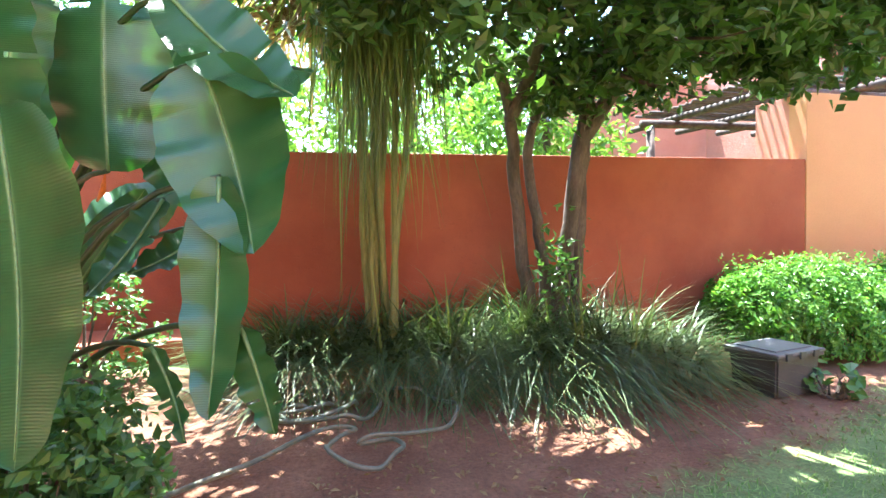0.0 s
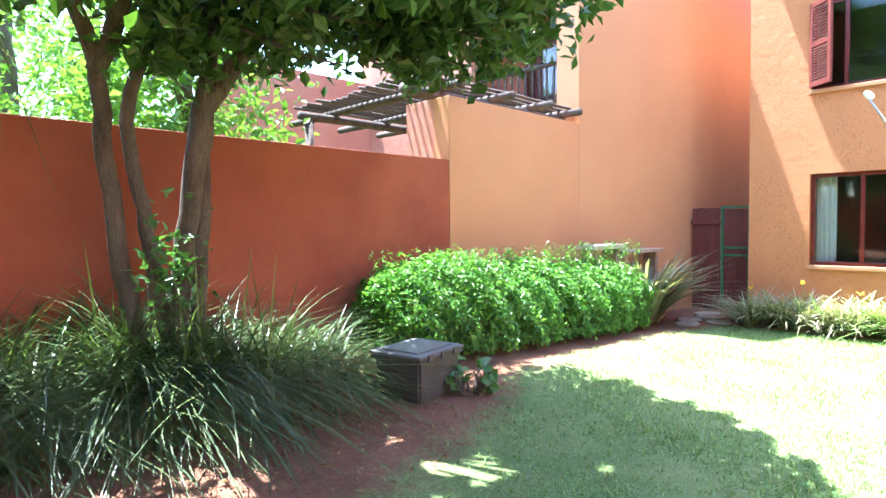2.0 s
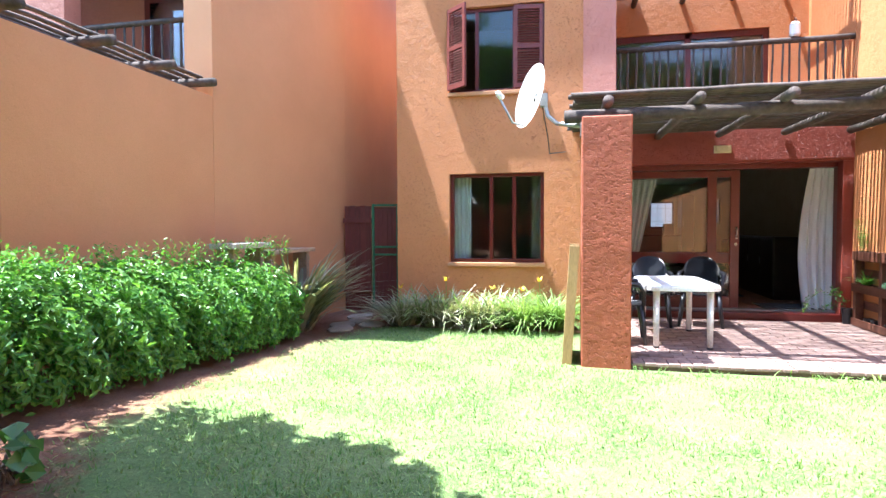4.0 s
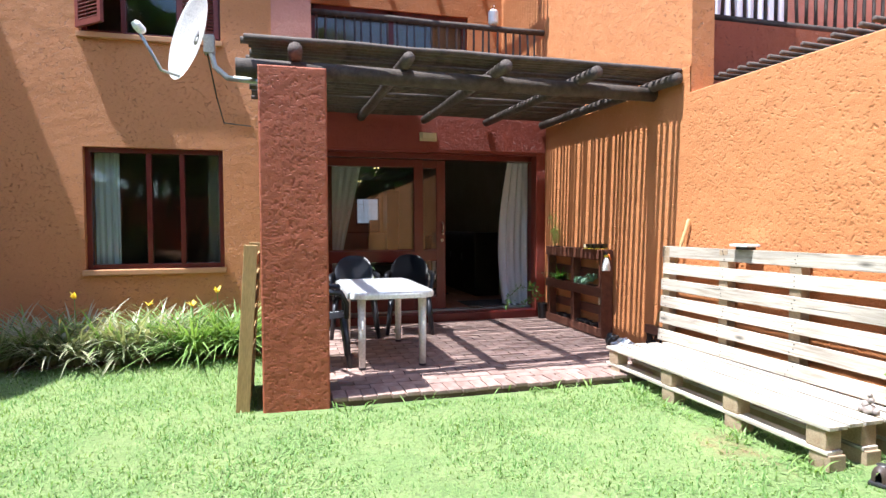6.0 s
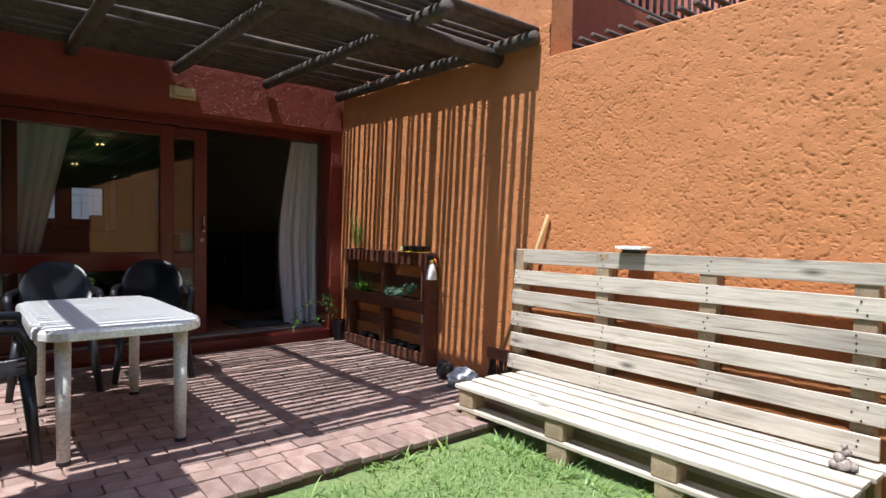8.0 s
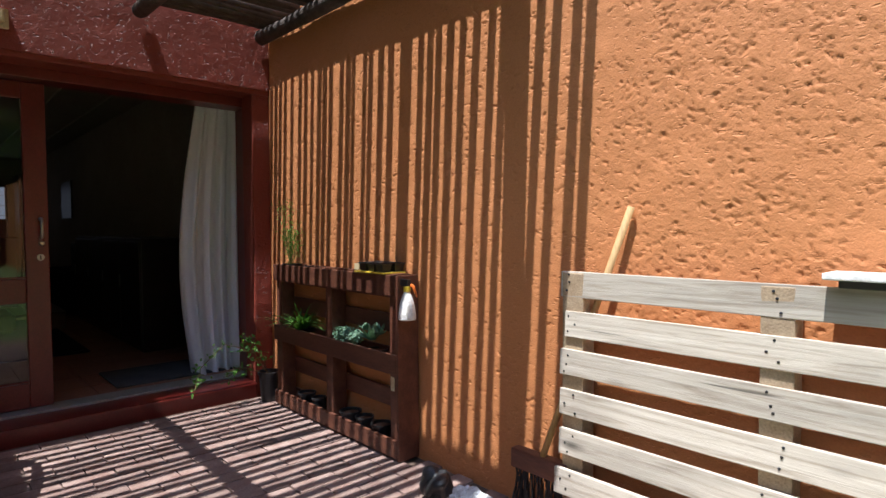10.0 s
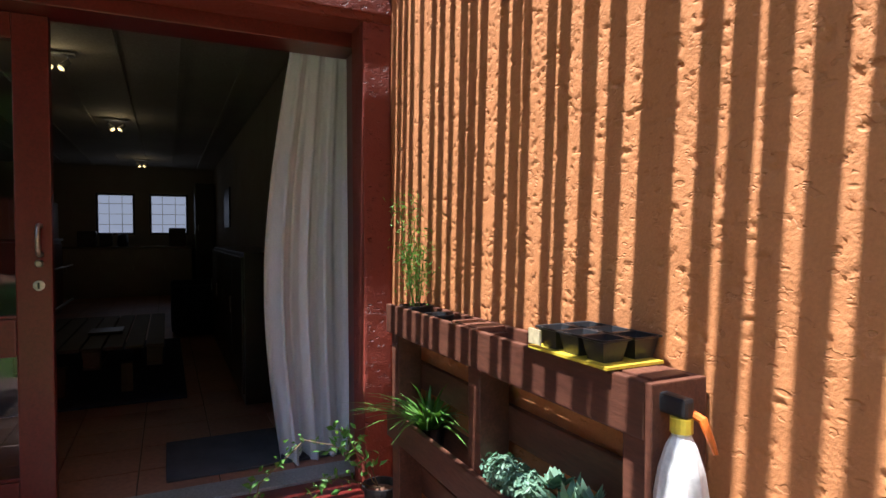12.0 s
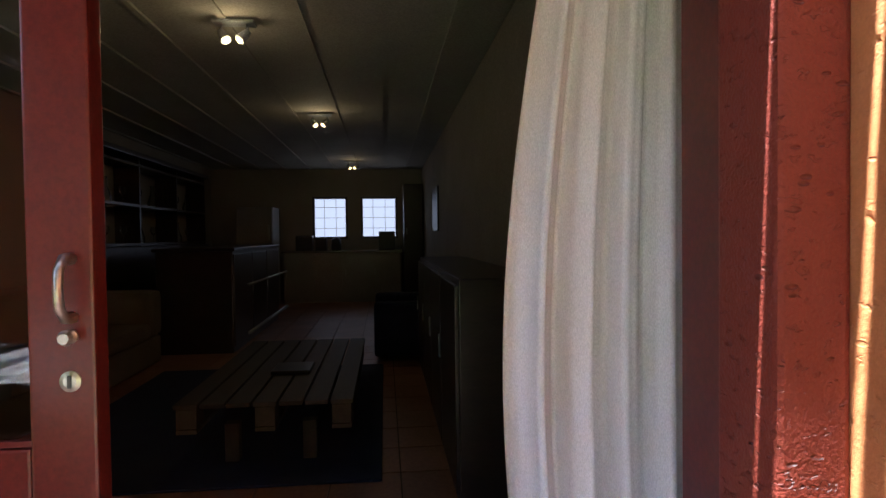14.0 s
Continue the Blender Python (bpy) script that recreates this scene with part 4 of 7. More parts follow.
def balcony():
    r = thing("balcony_railing", "dark pole railing with crooked stick balusters", "railing")
    x = DOORWALL + 0.06
    part("handrail", tube(wavy([(x, -0.045, 3.79), (x, SOUTH + 0.005, 3.79)], 0.006, 5), 0.04, 8), M["pole"], r, smooth=True)
    part("bottom_rail", tube(wavy([(x, -0.045, 2.9), (x, SOUTH + 0.005, 2.9)], 0.004, 6), 0.03, 8), M["pole"], r, smooth=True)
    rnd = random.Random(3)
    for k in range(27):
        y = -0.12 - k * 0.109 + rnd.uniform(-0.015, 0.015)
        pts = wavy([(x, y, 2.88), (x, y + rnd.uniform(-0.02, 0.02), 3.78)], 0.007, 200 + k, 4)
        part("baluster", tube(pts, 0.015, 6), M["pole"], r, smooth=True)
    d = thing("door_2", "dark red balcony door with wide panes", "door", kind="structure")
    X = 11.24
    for y0, y1 in ((-2.5, -2.42), (-1.35, -1.25), (-0.2, -0.1)):
        part("stile", boxed(X, X + 0.08, y0, y1, 2.8, 4.46, bevel=0.005), M["red_paint"], d)
    for z0, z1 in ((2.8, 2.95), (4.36, 4.46)):
        part("rail", boxed(X, X + 0.08, -2.42, -0.1, z0, z1, bevel=0.005), M["red_paint"], d)
    for y0, y1 in ((-2.42, -1.35), (-1.25, -0.2)):
        g = part("pane", boxed(X + 0.03, X + 0.036, y0, y1, 2.95, 4.36), M["glass"], d)
        g.visible_shadow = False
    u = thing("pergola", "dark lath pergola over the upper balcony", "pergola")
    part("beam", tube([(9.75, -0.05, 4.86), (9.75, SOUTH, 4.86)], 0.05, 8), M["pole"], u, smooth=True)
    for k in range(4):
        shared("rafter", pole_mesh("rafter", 1.7, 0.045, 70 + k), u, pose(9.5, -0.45 - k * 0.75, 4.95))
    me = to_mesh("lath", tube(wavy([(0, 0, 0), (0, -2.95, 0)], 0.008, 33, 8), 0.022, 6), M["lath"], True)
    for k in range(18):
        shared("lath", me, u, pose(9.55 + k * 0.088, -0.08, 5.02))
    c = thing("cage_rack", "wire rack leaning on the balcony wall", "wire rack")
    for k in range(6):
        part("wire", tube([(10.3 + k * 0.1, SOUTH + 0.05, 2.8), (10.3 + k * 0.1, SOUTH + 0.04, 3.4)], 0.006, 5), M["dark_wood"], c)
    for k in range(5):
        part("wire", tube([(10.3, SOUTH + 0.05, 2.85 + k * 0.13), (10.8, SOUTH + 0.05, 2.85 + k * 0.13)], 0.006, 5), M["dark_wood"], c)
    h = thing("lantern", "white lantern hanging on the balcony wall", "lantern")
    part("body", lathe([(0.05, 0), (0.065, 0.02), (0.065, 0.16), (0.04, 0.19)], sides=14), M["dish"], h).location = (9.68, -2.35, 3.835)
    part("handle", tube([(9.68 + 0.05 * math.cos(a), -2.35, 4.02 + 0.06 * math.sin(a)) for a in np.linspace(0, math.pi, 8)], 0.005, 5), M["dark_wood"], h)


balcony()


def neighbour_pergolas():
    n = thing("pergola", "weathered brown pole pergola behind the courtyard wall", "pergola")
    for k, x in enumerate((4.62, 5.5, 6.3, 7.02)):
        me = to_mesh("rafter", tube(wavy([(0, -0.35, 0), (0, 3.2, 0)], 0.008, 40 + k), 0.05, 8), M["pole"], True)
        shared("rafter", me, n, pose(x, 4.85, 2.98))
    for k, y in enumerate((4.86, 6.9)):
        shared("beam", pole_mesh("beam", 3.1, 0.06, 50 + k), n, pose(4.05, y, 2.89))
    me = pole_mesh("lath", 2.95, 0.022, 57, 0.01, 6)
    rnd = random.Random(8)
    for k in range(22):
        shared("lath", me, n, pose(4.25 + rnd.uniform(-0.15, 0.05), 4.75 + k * 0.115, 3.05 + rnd.uniform(-0.005, 0.005), 0, 0, rnd.uniform(-0.5, 0.5)))
    for x in (4.2, 6.9):
        part("post", tube([(x, 6.9, 0), (x, 6.9, 2.85)], 0.06, 8), M["pole"], n, smooth=True)
    s = thing("pergola", "dark pole pergola behind the sunlit garden wall", "pergola")
    shared("beam", pole_mesh("beam", 5.2, 0.05, 61), s, pose(1.75, SOUTH - 0.34, 2.46))
    shared("beam", pole_mesh("beam", 5.2, 0.045, 62), s, pose(1.75, SOUTH - 1.1, 2.56))
    me = to_mesh("lath", tube(wavy([(0, 0, 0), (0, -1.1, 0.0)], 0.006, 63), 0.02, 6), M["lath"], True)
    for k in range(48):
        shared("lath", me, s, pose(1.9 + k * 0.105, SOUTH - 0.22 + rnd.uniform(-0.03, 0.03), 2.535, rnd.uniform(-1, 1), 0, rnd.uniform(-2, 2)))
    for x in (1.9, 6.8):
        part("post", tube([(x, SOUTH - 1.1, 0), (x, SOUTH - 1.1, 2.55)], 0.06, 8), M["pole"], s, smooth=True)
    for name, lab, x, y0, y1, z in (("balcony_railing", "neighbour's dark stick railing over the parapet", 7.1, -3.33, -7.2, 3.1), ("balcony_railing", "dark stick railing in the pink upper opening", 7.2, 6.55, 5.0, 2.78)):
        b = thing(name, lab, "railing")
        top = z + (0.9 if z > 3 else 1.0)
        part("handrail", tube([(x, y0, top), (x, y1, top)], 0.035, 8), M["pole"], b, smooth=True)
        part("bottom_rail", tube([(x, y0, z + 0.06), (x, y1, z + 0.06)], 0.035, 8), M["pole"], b, smooth=True)
        count = int(abs(y1 - y0) / 0.12)
        for k in range(count):
            y = y0 + (y1 - y0) * (k + 0.5) / count
            part("baluster", tube(wavy([(x, y, z), (x, y, top)], 0.008, 300 + k, 3), 0.016, 6), M["pole"], b, smooth=True)
    solo("curtain", cloth(8.3, lambda v: (-3.4, -5.6), 2.0, 5.2, 14, 0.03, 4), M["curtain"], "pale curtain behind the neighbour's railing", "curtain", smooth=True)
    w = thing("window_3", "dark window beside the pink upper wall", "window", kind="structure")
    part("window_frame", boxed(8.12, 8.2, 5.1, 6.3, 2.8, 4.5), M["red_paint"], w)
    part("pane", boxed(8.1, 8.115, 5.2, 6.2, 2.9, 4.4), M["glass"], w)


neighbour_pergolas()


# ---- patio furniture ----
def table():
    t = thing("patio_table", "white plastic patio table with slatted top", "table")
    x0, x1, y0, y1, z = 7.25, 8.6, -0.945, -0.2, 0.715
    bm = bmesh.new()
    n = 22
    # rounded-corner skirt
    out = []
    r = 0.17
    for cx, cy, a0 in ((x1 - r, y1 - r, 0), (x0 + r, y1 - r, 90), (x0 + r, y0 + r, 180), (x1 - r, y0 + r, 270)):
        for k in range(7):
            a = radians(a0 + k * 15)
            out.append((cx + r * math.cos(a), cy + r * math.sin(a)))
    cx, cy = (x0 + x1) / 2, (y0 + y1) / 2
    rings = [[bm.verts.new((cx + (px - cx) * s, cy + (py - cy) * s, z + dz)) for px, py in out] for s, dz in ((0.99, -0.055), (1.0, -0.05), (1.0, -0.018), (0.985, -0.003), (0.955, 0.0), (0.955, -0.006), (0.93, -0.008))]
    for r0, r1 in zip(rings, rings[1:]):
        for k in range(len(out)):
            bm.faces.new((r0[k], r0[(k + 1) % len(out)], r1[(k + 1) % len(out)], r1[k]))
    bm.faces.new(rings[-1])
    part("rim", bm, M["white_plastic"], t, smooth=False)
    me = to_mesh("slat", boxed(-0.026, 0.026, -(y1 - y0) / 2 + 0.045, (y1 - y0) / 2 - 0.045, -0.01, 0.0, bevel=0.003), M["white_plastic"])
    for k in range(n):
        shared("slat", me, t, pose(x0 + 0.075 + k * (x1 - x0 - 0.15) / (n - 1), cy, z + 0.001))
    for lx, ly in ((7.385, -0.321), (7.398, -0.845), (8.48, -0.321), (8.48, -0.845)):
        part("leg", tube([(lx, ly, 0.065), (lx, ly, 0.67)], [0.028, 0.036], 14), M["white_plastic"], t, smooth=True)
        part("foot", lathe([(0.031, 0), (0.031, 0.018)], sides=14), M["black_plastic"], t, "dark rubber foot").location = (lx, ly, 0.06)


table()


def chair_parts(c):
    P = M["chair_plastic"]
    bm = bmesh.new()
    nx, ny = 10, 10
    grid = [[bm.verts.new((-0.22 + 0.44 * i / nx, -0.21 + 0.43 * j / ny, 0.425 - 0.03 * math.sin(math.pi * i / nx) - 0.015 * (1 - j / ny) + 0.012 * (j / ny) ** 6)) for i in range(nx + 1)] for j in range(ny + 1)]
    for j in range(ny):
        for i in range(nx):
            bm.faces.new((grid[j][i], grid[j][i + 1], grid[j + 1][i + 1], grid[j + 1][i]))
    bmesh.ops.solidify(bm, geom=bm.faces[:], thickness=0.025)
    part("seat", bm, P, c, smooth=True)
    bm = bmesh.new()
    grid = []
    for j in range(9):
        v = j / 8
        w = 0.2 + 0.02 * math.sin(v * 3) - 0.07 * max(0, v - 0.75) * 2
        grid.append([bm.verts.new((-w + 2 * w * i / 10, -0.2 - 0.1 * v - 0.05 * math.sin(math.pi * i / 10), 0.44 + 0.42 * v - 0.06 * (abs(i - 5) / 5) ** 3 * v)) for i in range(11)])
    for j in range(8):
        for i in range(10):
                        bm.faces.new((grid[j][i], grid[j][i + 1], grid[j + 1][i + 1], grid[j + 1][i]))
    bmesh.ops.solidify(bm, geom=bm.faces[:], thickness=0.018)
    part("backrest", bm, P, c, smooth=True)
    for sx in (-1, 1):
        for y0, y1 in ((0.18, 0.22), (-0.2, -0.27)):
            part("leg", tube([(sx * 0.25, y1, 0.0), (sx * 0.2, y0, 0.42)], [0.02, 0.032], 8), P, c, smooth=True)
        part("armrest", tube([(sx * 0.23, -0.27, 0.66), (sx * 0.26, -0.05, 0.655), (sx * 0.26, 0.15, 0.64), (sx * 0.24, 0.2, 0.55), (sx * 0.22, 0.2, 0.42)], [0.02, 0.026, 0.026, 0.022, 0.022], 8), P, c, smooth=True)


chair = thing("patio_chair", "charcoal plastic patio chair pushed under the white table", "chair", "chairs round the patio table")
chair_parts(chair)
chair.matrix_basis = pose(8.92, -0.45, 0.062, 0, 0, 84)
copy_thing(chair, pose(8.98, -1.08, 0.062, 0, 0, 78))
copy_thing(chair, pose(7.72, -0.02, 0.062, 0, 0, 177))


def pallet_bench():
    b = thing("pallet_bench", "weathered grey pallet-wood bench against the garden wall", "bench")
    rnd = random.Random(2)
    x0, x1 = 4.84, 7.0
    cx, L = (x0 + x1) / 2, x1 - x0
    back = to_mesh("back_slat", boxed(-L / 2, L / 2, -0.01, 0.01, -0.048, 0.048, bevel=0.003), M["pallet"])
    lean = radians(-4)
    for k in range(6):
        z = 1.03 - k * 0.147
        shared("back_slat", back, b, pose(cx + rnd.uniform(-0.015, 0.015), -2.925 - (z - 0.25) * 0.05, z, 3, rnd.uniform(-0.25, 0.25), rnd.uniform(-0.2, 0.2)))
    for x in (4.93, 5.62, 6.27, 6.96):
        part("post", boxed(x - 0.045, x + 0.045, -3.03, -2.955, 0.0, 1.07, bevel=0.004), M["pallet_end"], b)
    nail = to_mesh("nail", lathe([(0.0045, -0.002), (0.0045, 0.0012), (0.003, 0.0018)], sides=7), M["black_plastic"])
    for k in range(6):
        z = 1.03 - k * 0.147
        for x in (4.93, 5.62, 6.27, 6.96):
            for q in range(3):
                dx, dz = rnd.uniform(-0.03, 0.03), -0.03 + 0.03 * q + rnd.uniform(-0.006, 0.006)
                shared("nail", nail, b, pose(x + dx, -2.914 - (z + dz - 0.25) * 0.05, z + dz, -87))
    # seat boards
    widths, y = (0.12, 0.095, 0.115, 0.095, 0.09), -2.325
    for w in widths:
        me = to_mesh("seat_slat", boxed(-L / 2 - 0.02, L / 2 - 0.1, -w / 2, w / 2, -0.011, 0.011, bevel=0.003), M["pallet"])
        shared("seat_slat", me, b, pose(cx + rnd.uniform(-0.02, 0.02), y - w / 2, 0.228, 0, 0, rnd.uniform(-0.25, 0.25)))
        y -= w + 0.027
    front = to_mesh("front_slat", boxed(-L / 2 - 0.02, L / 2 - 0.1, -0.05, 0.05, -0.01, 0.01, bevel=0.003), M["pallet"])
    for yy in (-2.38, -2.62, -2.86):
        shared("base_slat", front, b, pose(cx, yy, 0.098, 0, 0, rnd.uniform(-0.2, 0.2)))
    block = to_mesh("block", boxed(-0.06, 0.06, -0.05, 0.05, -0.052, 0.052, bevel=0.005), M["pallet_end"])
    foot = to_mesh("foot_block", boxed(-0.065, 0.065, -0.05, 0.05, -0.05, 0.05, bevel=0.005), M["pallet_end"])
    for x in (4.9, 5.5, 6.12, 6.8):
        for yy in (-2.385, -2.62, -2.86):
            shared("block", block, b, pose(x + rnd.uniform(-0.01, 0.01), yy, 0.163, 0, 0, rnd.uniform(-2, 2)))
            if yy > -2.5 or x < 5:
                shared("foot_block", foot, b, pose(x - 0.03, yy, 0.04, 0, 0, rnd.uniform(-4, 4)))
    for yy in (-2.62, -2.86):
        part("runner", boxed(x0, x1 - 0.1, yy - 0.04, yy + 0.04, -0.01, 0.085, bevel=0.004), M["pallet_end"], b)


pallet_bench()

solo_lamp = thing("solar_lamp", "small white solar lamp on the bench back", "garden lamp")
part("body", boxed(6.0, 6.12, -3.0, -2.93, 1.078, 1.10, bevel=0.004), M["black_plastic"], solo_lamp)
part("panel", boxed(5.98, 6.15, -3.02, -2.9, 1.10, 1.118, bevel=0.004), M["dish"], solo_lamp)
bm = bmesh.new()
for c, r in (((0, 0, 0.03), 0.05), ((0.02, 0.01, 0.07), 0.034), ((-0.01, 0.0, 0.11), 0.026), ((0.0, 0.0, 0.145), 0.02), ((0.045, 0.02, 0.03), 0.03), ((-0.045, -0.01, 0.025), 0.03)):
    bmesh.ops.create_icosphere(bm, subdivisions=3, radius=r, matrix=Matrix.Translation(c))
for v in bm.verts:
    v.co += v.normal * 0.006 * noise.noise(v.co * 60)
    v.co = v.co * 0.68 + Vector((4.93, -2.74, 0.236))
    v.co.z = max(v.co.z, 0.2395)
solo("figurine", bm, M["figurine"], "small weathered garden figurine sitting on the bench", "figurine", smooth=True)

broom = thing("broom", "wooden broom handle leaning on the wall behind the bench", "broom")
part("handle", tube([(6.77, -3.035, 1.31), (7.1, -2.96, 0.34)], 0.013, 10), M["yellow_pine"], broom, smooth=True)
part("head", boxed(6.98, 7.25, -2.99, -2.94, 0.26, 0.34, bevel=0.008), M["stained"], broom)
bm = bmesh.new()
rnd = random.Random(1)
for k in range(90):
    x = 6.99 + 0.25 * rnd.random()
    add_tube(bm, [(x, -2.97 + rnd.uniform(-0.02, 0.02), 0.27), (x + rnd.uniform(-0.05, 0.05), -2.96 + rnd.uniform(-0.03, 0.03), 0.066)], 0.0025, 4)
part("bristles", bm, M["black_plastic"], broom)


def shoe(x, y, turn):
    s = thing("shoe", "worn dark brown leather shoe on the grass", "shoe", "pair of shoes", (x, y, 0.0))
    s.rotation_euler = (0, 0, radians(turn))
    s.location.z = float(gz(x, y)) + 0.005
    bm = bmesh.new()
    rings = []
    for i in range(13):
        u = i / 12
        w = 0.034 + 0.014 * math.sin(math.pi * min(1, u * 1.1)) - (0.02 if i in (0, 12) else 0)
        h = 0.045 + 0.05 * max(0, 0.55 - u) ** 0.5 - (0.025 if i in (0, 12) else 0) - 0.012 * max(0, u - 0.7)
        rings.append([bm.verts.new((w * math.cos(a), -0.13 + 0.26 * u, 0.018 + h * max(0, math.sin(a)) ** 0.7)) for a in np.linspace(0, math.pi, 9)])
    for r0, r1 in zip(rings, rings[1:]):
        for k in range(8):
            bm.faces.new((r0[k], r0[k + 1], r1[k + 1], r1[k]))
    part("upper", bm, M["shoe"], s, smooth=True)
    bm = bmesh.new()
    add_box(bm, -0.045, 0.045, -0.135, 0.135, 0.0, 0.02, bevel=0.009)
    part("sole", bm, M["black_plastic"], s)
    part("opening", lathe([(0.028, 0.0), (0.024, 0.004)], sides=12), M["black_plastic"], s).location = (0, -0.075, 0.094)
    for k in range(3):
        part("lace", tube([(-0.02, 0.0 + k * 0.022, 0.088 - k * 0.008), (0.02, 0.008 + k * 0.022, 0.088 - k * 0.008)], 0.003, 5), M["chair_plastic"], s)


shoe(4.64, -2.5, 200)
shoe(4.62, -2.66, 215)


def leaning_pallet():
    p = thing("leaning_pallet", "narrow yellowed pine pallet leaning on the pillar", "pallet")
    for x in (6.64, 7.3):
        part("stringer", boxed(x, x + 0.03, -0.045, 0.045, 0.0, 1.14, bevel=0.004), M["yellow_pine"], p)
    for k in range(8):
        part("slat", boxed(6.67, 7.3, 0.025, 0.043, 0.05 + k * 0.135, 0.13 + k * 0.135, bevel=0.003), M["yellow_pine"], p)
        part("slat", boxed(6.67, 7.3, -0.043, -0.025, 0.05 + k * 0.135, 0.13 + k * 0.135, bevel=0.003), M["yellow_pine"], p)
    p.location, p.rotation_euler = (0, 0.585, 0.0), (radians(3.6), 0, 0)


leaning_pallet()


def satellite_dish():
    d = thing("satellite_dish", "white satellite dish on a bracket at the pillar", "satellite dish")
    bm = bmesh.new()
    rings = []
    for i in range(9):
        r = i / 8
        rings.append([bm.verts.new((0.30 * r * math.cos(a), 0.36 * r * math.sin(a), 0.075 * r * r)) for a in np.linspace(0, math.tau, 36, endpoint=False)] if i else [bm.verts.new((0, 0, 0))])
    for k in range(36):
        bm.faces.new((rings[0][0], rings[1][k], rings[1][(k + 1) % 36]))
    for r0, r1 in zip(rings[1:], rings[2:]):
        for k in range(36):
            bm.faces.new((r0[k], r0[(k + 1) % 36], r1[(k + 1) % 36], r1[k]))
    bmesh.ops.solidify(bm, geom=bm.faces[:], thickness=0.012)
    m = look((7.5, 0.93, 2.72), (7.5 - 0.62, 0.93 + 1.0, 2.72 + 0.28)) @ Matrix.Rotation(math.pi, 4, "X")
    bowl = part("bowl", bm, M["dish"], d, smooth=True)
    bowl.matrix_basis = m
    part("feed_arm", tube([m @ Vector((0, 0.33, 0.06)), m @ Vector((0, 0.34, 0.2)), m @ Vector((0, 0.14, 0.40))], 0.012, 8), M["steel"], d, smooth=True)
    part("receiver", lathe([(0.02, 0), (0.034, 0.02), (0.034, 0.07), (0.02, 0.1)], sides=14), M["dish"], d).matrix_basis = m @ pose(0, 0.13, 0.37, 30)
    part("mount", boxed(7.46, 7.56, 0.8, 0.88, 2.62, 2.76, bevel=0.006), M["steel"], d)
    part("bracket", tube([(7.5, 0.84, 2.7), (7.48, 0.8, 2.52), (7.42, 0.7, 2.42), (7.0, 0.452, 2.31)], 0.022, 10), M["steel"], d, "galvanised pipe bracket", True)
    part("wall_plate", boxed(6.9, 7.04, 0.452, 0.464, 2.2, 2.335), M["steel"], d)
    part("cable", tube([(7.5, 0.86, 2.65), (7.6, 0.8, 2.3), (8.2, 0.8, 2.2), (9.25, 0.62, 2.35)], 0.006, 6), M["black_plastic"], d)


satellite_dish()


# ---- planter shelf and what stands in it ----
def planter_shelf():
    p = thing("planter_shelf", "dark red stained pallet standing upright as a planter shelf", "planter")
    x0, x1, yb, yf = 7.98, 9.3, SOUTH + 0.012, -2.915
    S = M["stained"]
    for x in (x0 + 0.04, (x0 + x1) / 2, x1 - 0.04):
        part("post", boxed(x - 0.035, x + 0.035, yb + 0.02, yf - 0.02, 0.065, 0.985, bevel=0.004), S, p)
    for z0, z1 in ((0.895, 1.0), (0.50, 0.60), (0.075, 0.165)):
        part("front_board", boxed(x0, x1, yf - 0.02, yf, z0, z1, bevel=0.004), S, p)
    for z0, z1 in ((0.895, 1.0), (0.68, 0.78), (0.5, 0.60), (0.28, 0.38), (0.075, 0.165)):
        part("back_board", boxed(x0, x1, yb, yb + 0.02, z0, z1, bevel=0.004), S, p)
    for z in (0.885, 0.49, 0.065):
        part("shelf_board", boxed(x0 + 0.005, x1 - 0.005, yb + 0.021, yf - 0.021, z, z + 0.015), S, p)
    part("side_panel", boxed(x0 - 0.018, x0 - 0.001, yb, yf, 0.065, 1.0, bevel=0.003), S, p)
    part("top_plank", boxed(7.985, 8.06, yb + 0.022, yf - 0.022, 0.986, 1.003, bevel=0.003), S, p)
    part("top_plank", boxed(8.62, 8.78, yb + 0.022, yf - 0.022, 0.986, 1.003, bevel=0.003), S, p)
    part("nail_plate", boxed(x0 + 0.01, x0 + 0.04, yf + 0.0005, yf + 0.003, 0.42, 0.49), M["cream_plastic"], p, "scrap of pale label")


planter_shelf()


def pot(x, y, z, r, h, name="plant_pot", label="black plastic plant pot", square=0.0):
    t = thing(name, label, "plant pot", at=(x, y, z))
    part("pot", lathe([(r * 0.75, 0), (r * 0.97, h * 0.92), (r * 1.07, h * 0.92), (r * 1.07, h), (r * 0.95, h), (r * 0.93, h * 0.85)], sides=20, square=square), M["black_plastic"], t)
    part("soil", lathe([(r * 0.9, h * 0.8), (r * 0.9, h * 0.86)], sides=16, square=square), M["soil"], t)
    return t


def fill(parent, me, label=""):
    ob = new("foliage", me)
    ob.parent = parent
    if label:
        ob["label"] = label


def rosette(n, r, length, width, droop, lean, z, seed, material, segs=4):
    rng = np.random.default_rng(seed)
    a = rng.uniform(0, math.tau, n)
    roots = np.stack([r * rng.random(n) * np.cos(a), r * rng.random(n) * np.sin(a), np.full(n, z)], 1)
    ln = lean * rng.uniform(0.3, 1.0, n)
    heads = np.stack([np.cos(a) * ln, np.sin(a) * ln, np.zeros(n)], 1)
    return blades_mesh("foliage", roots, heads, length * rng.uniform(0.6, 1.1, n), width * rng.uniform(0.7, 1.2, n), droop * rng.uniform(0.5, 1.2, n), material, segs)


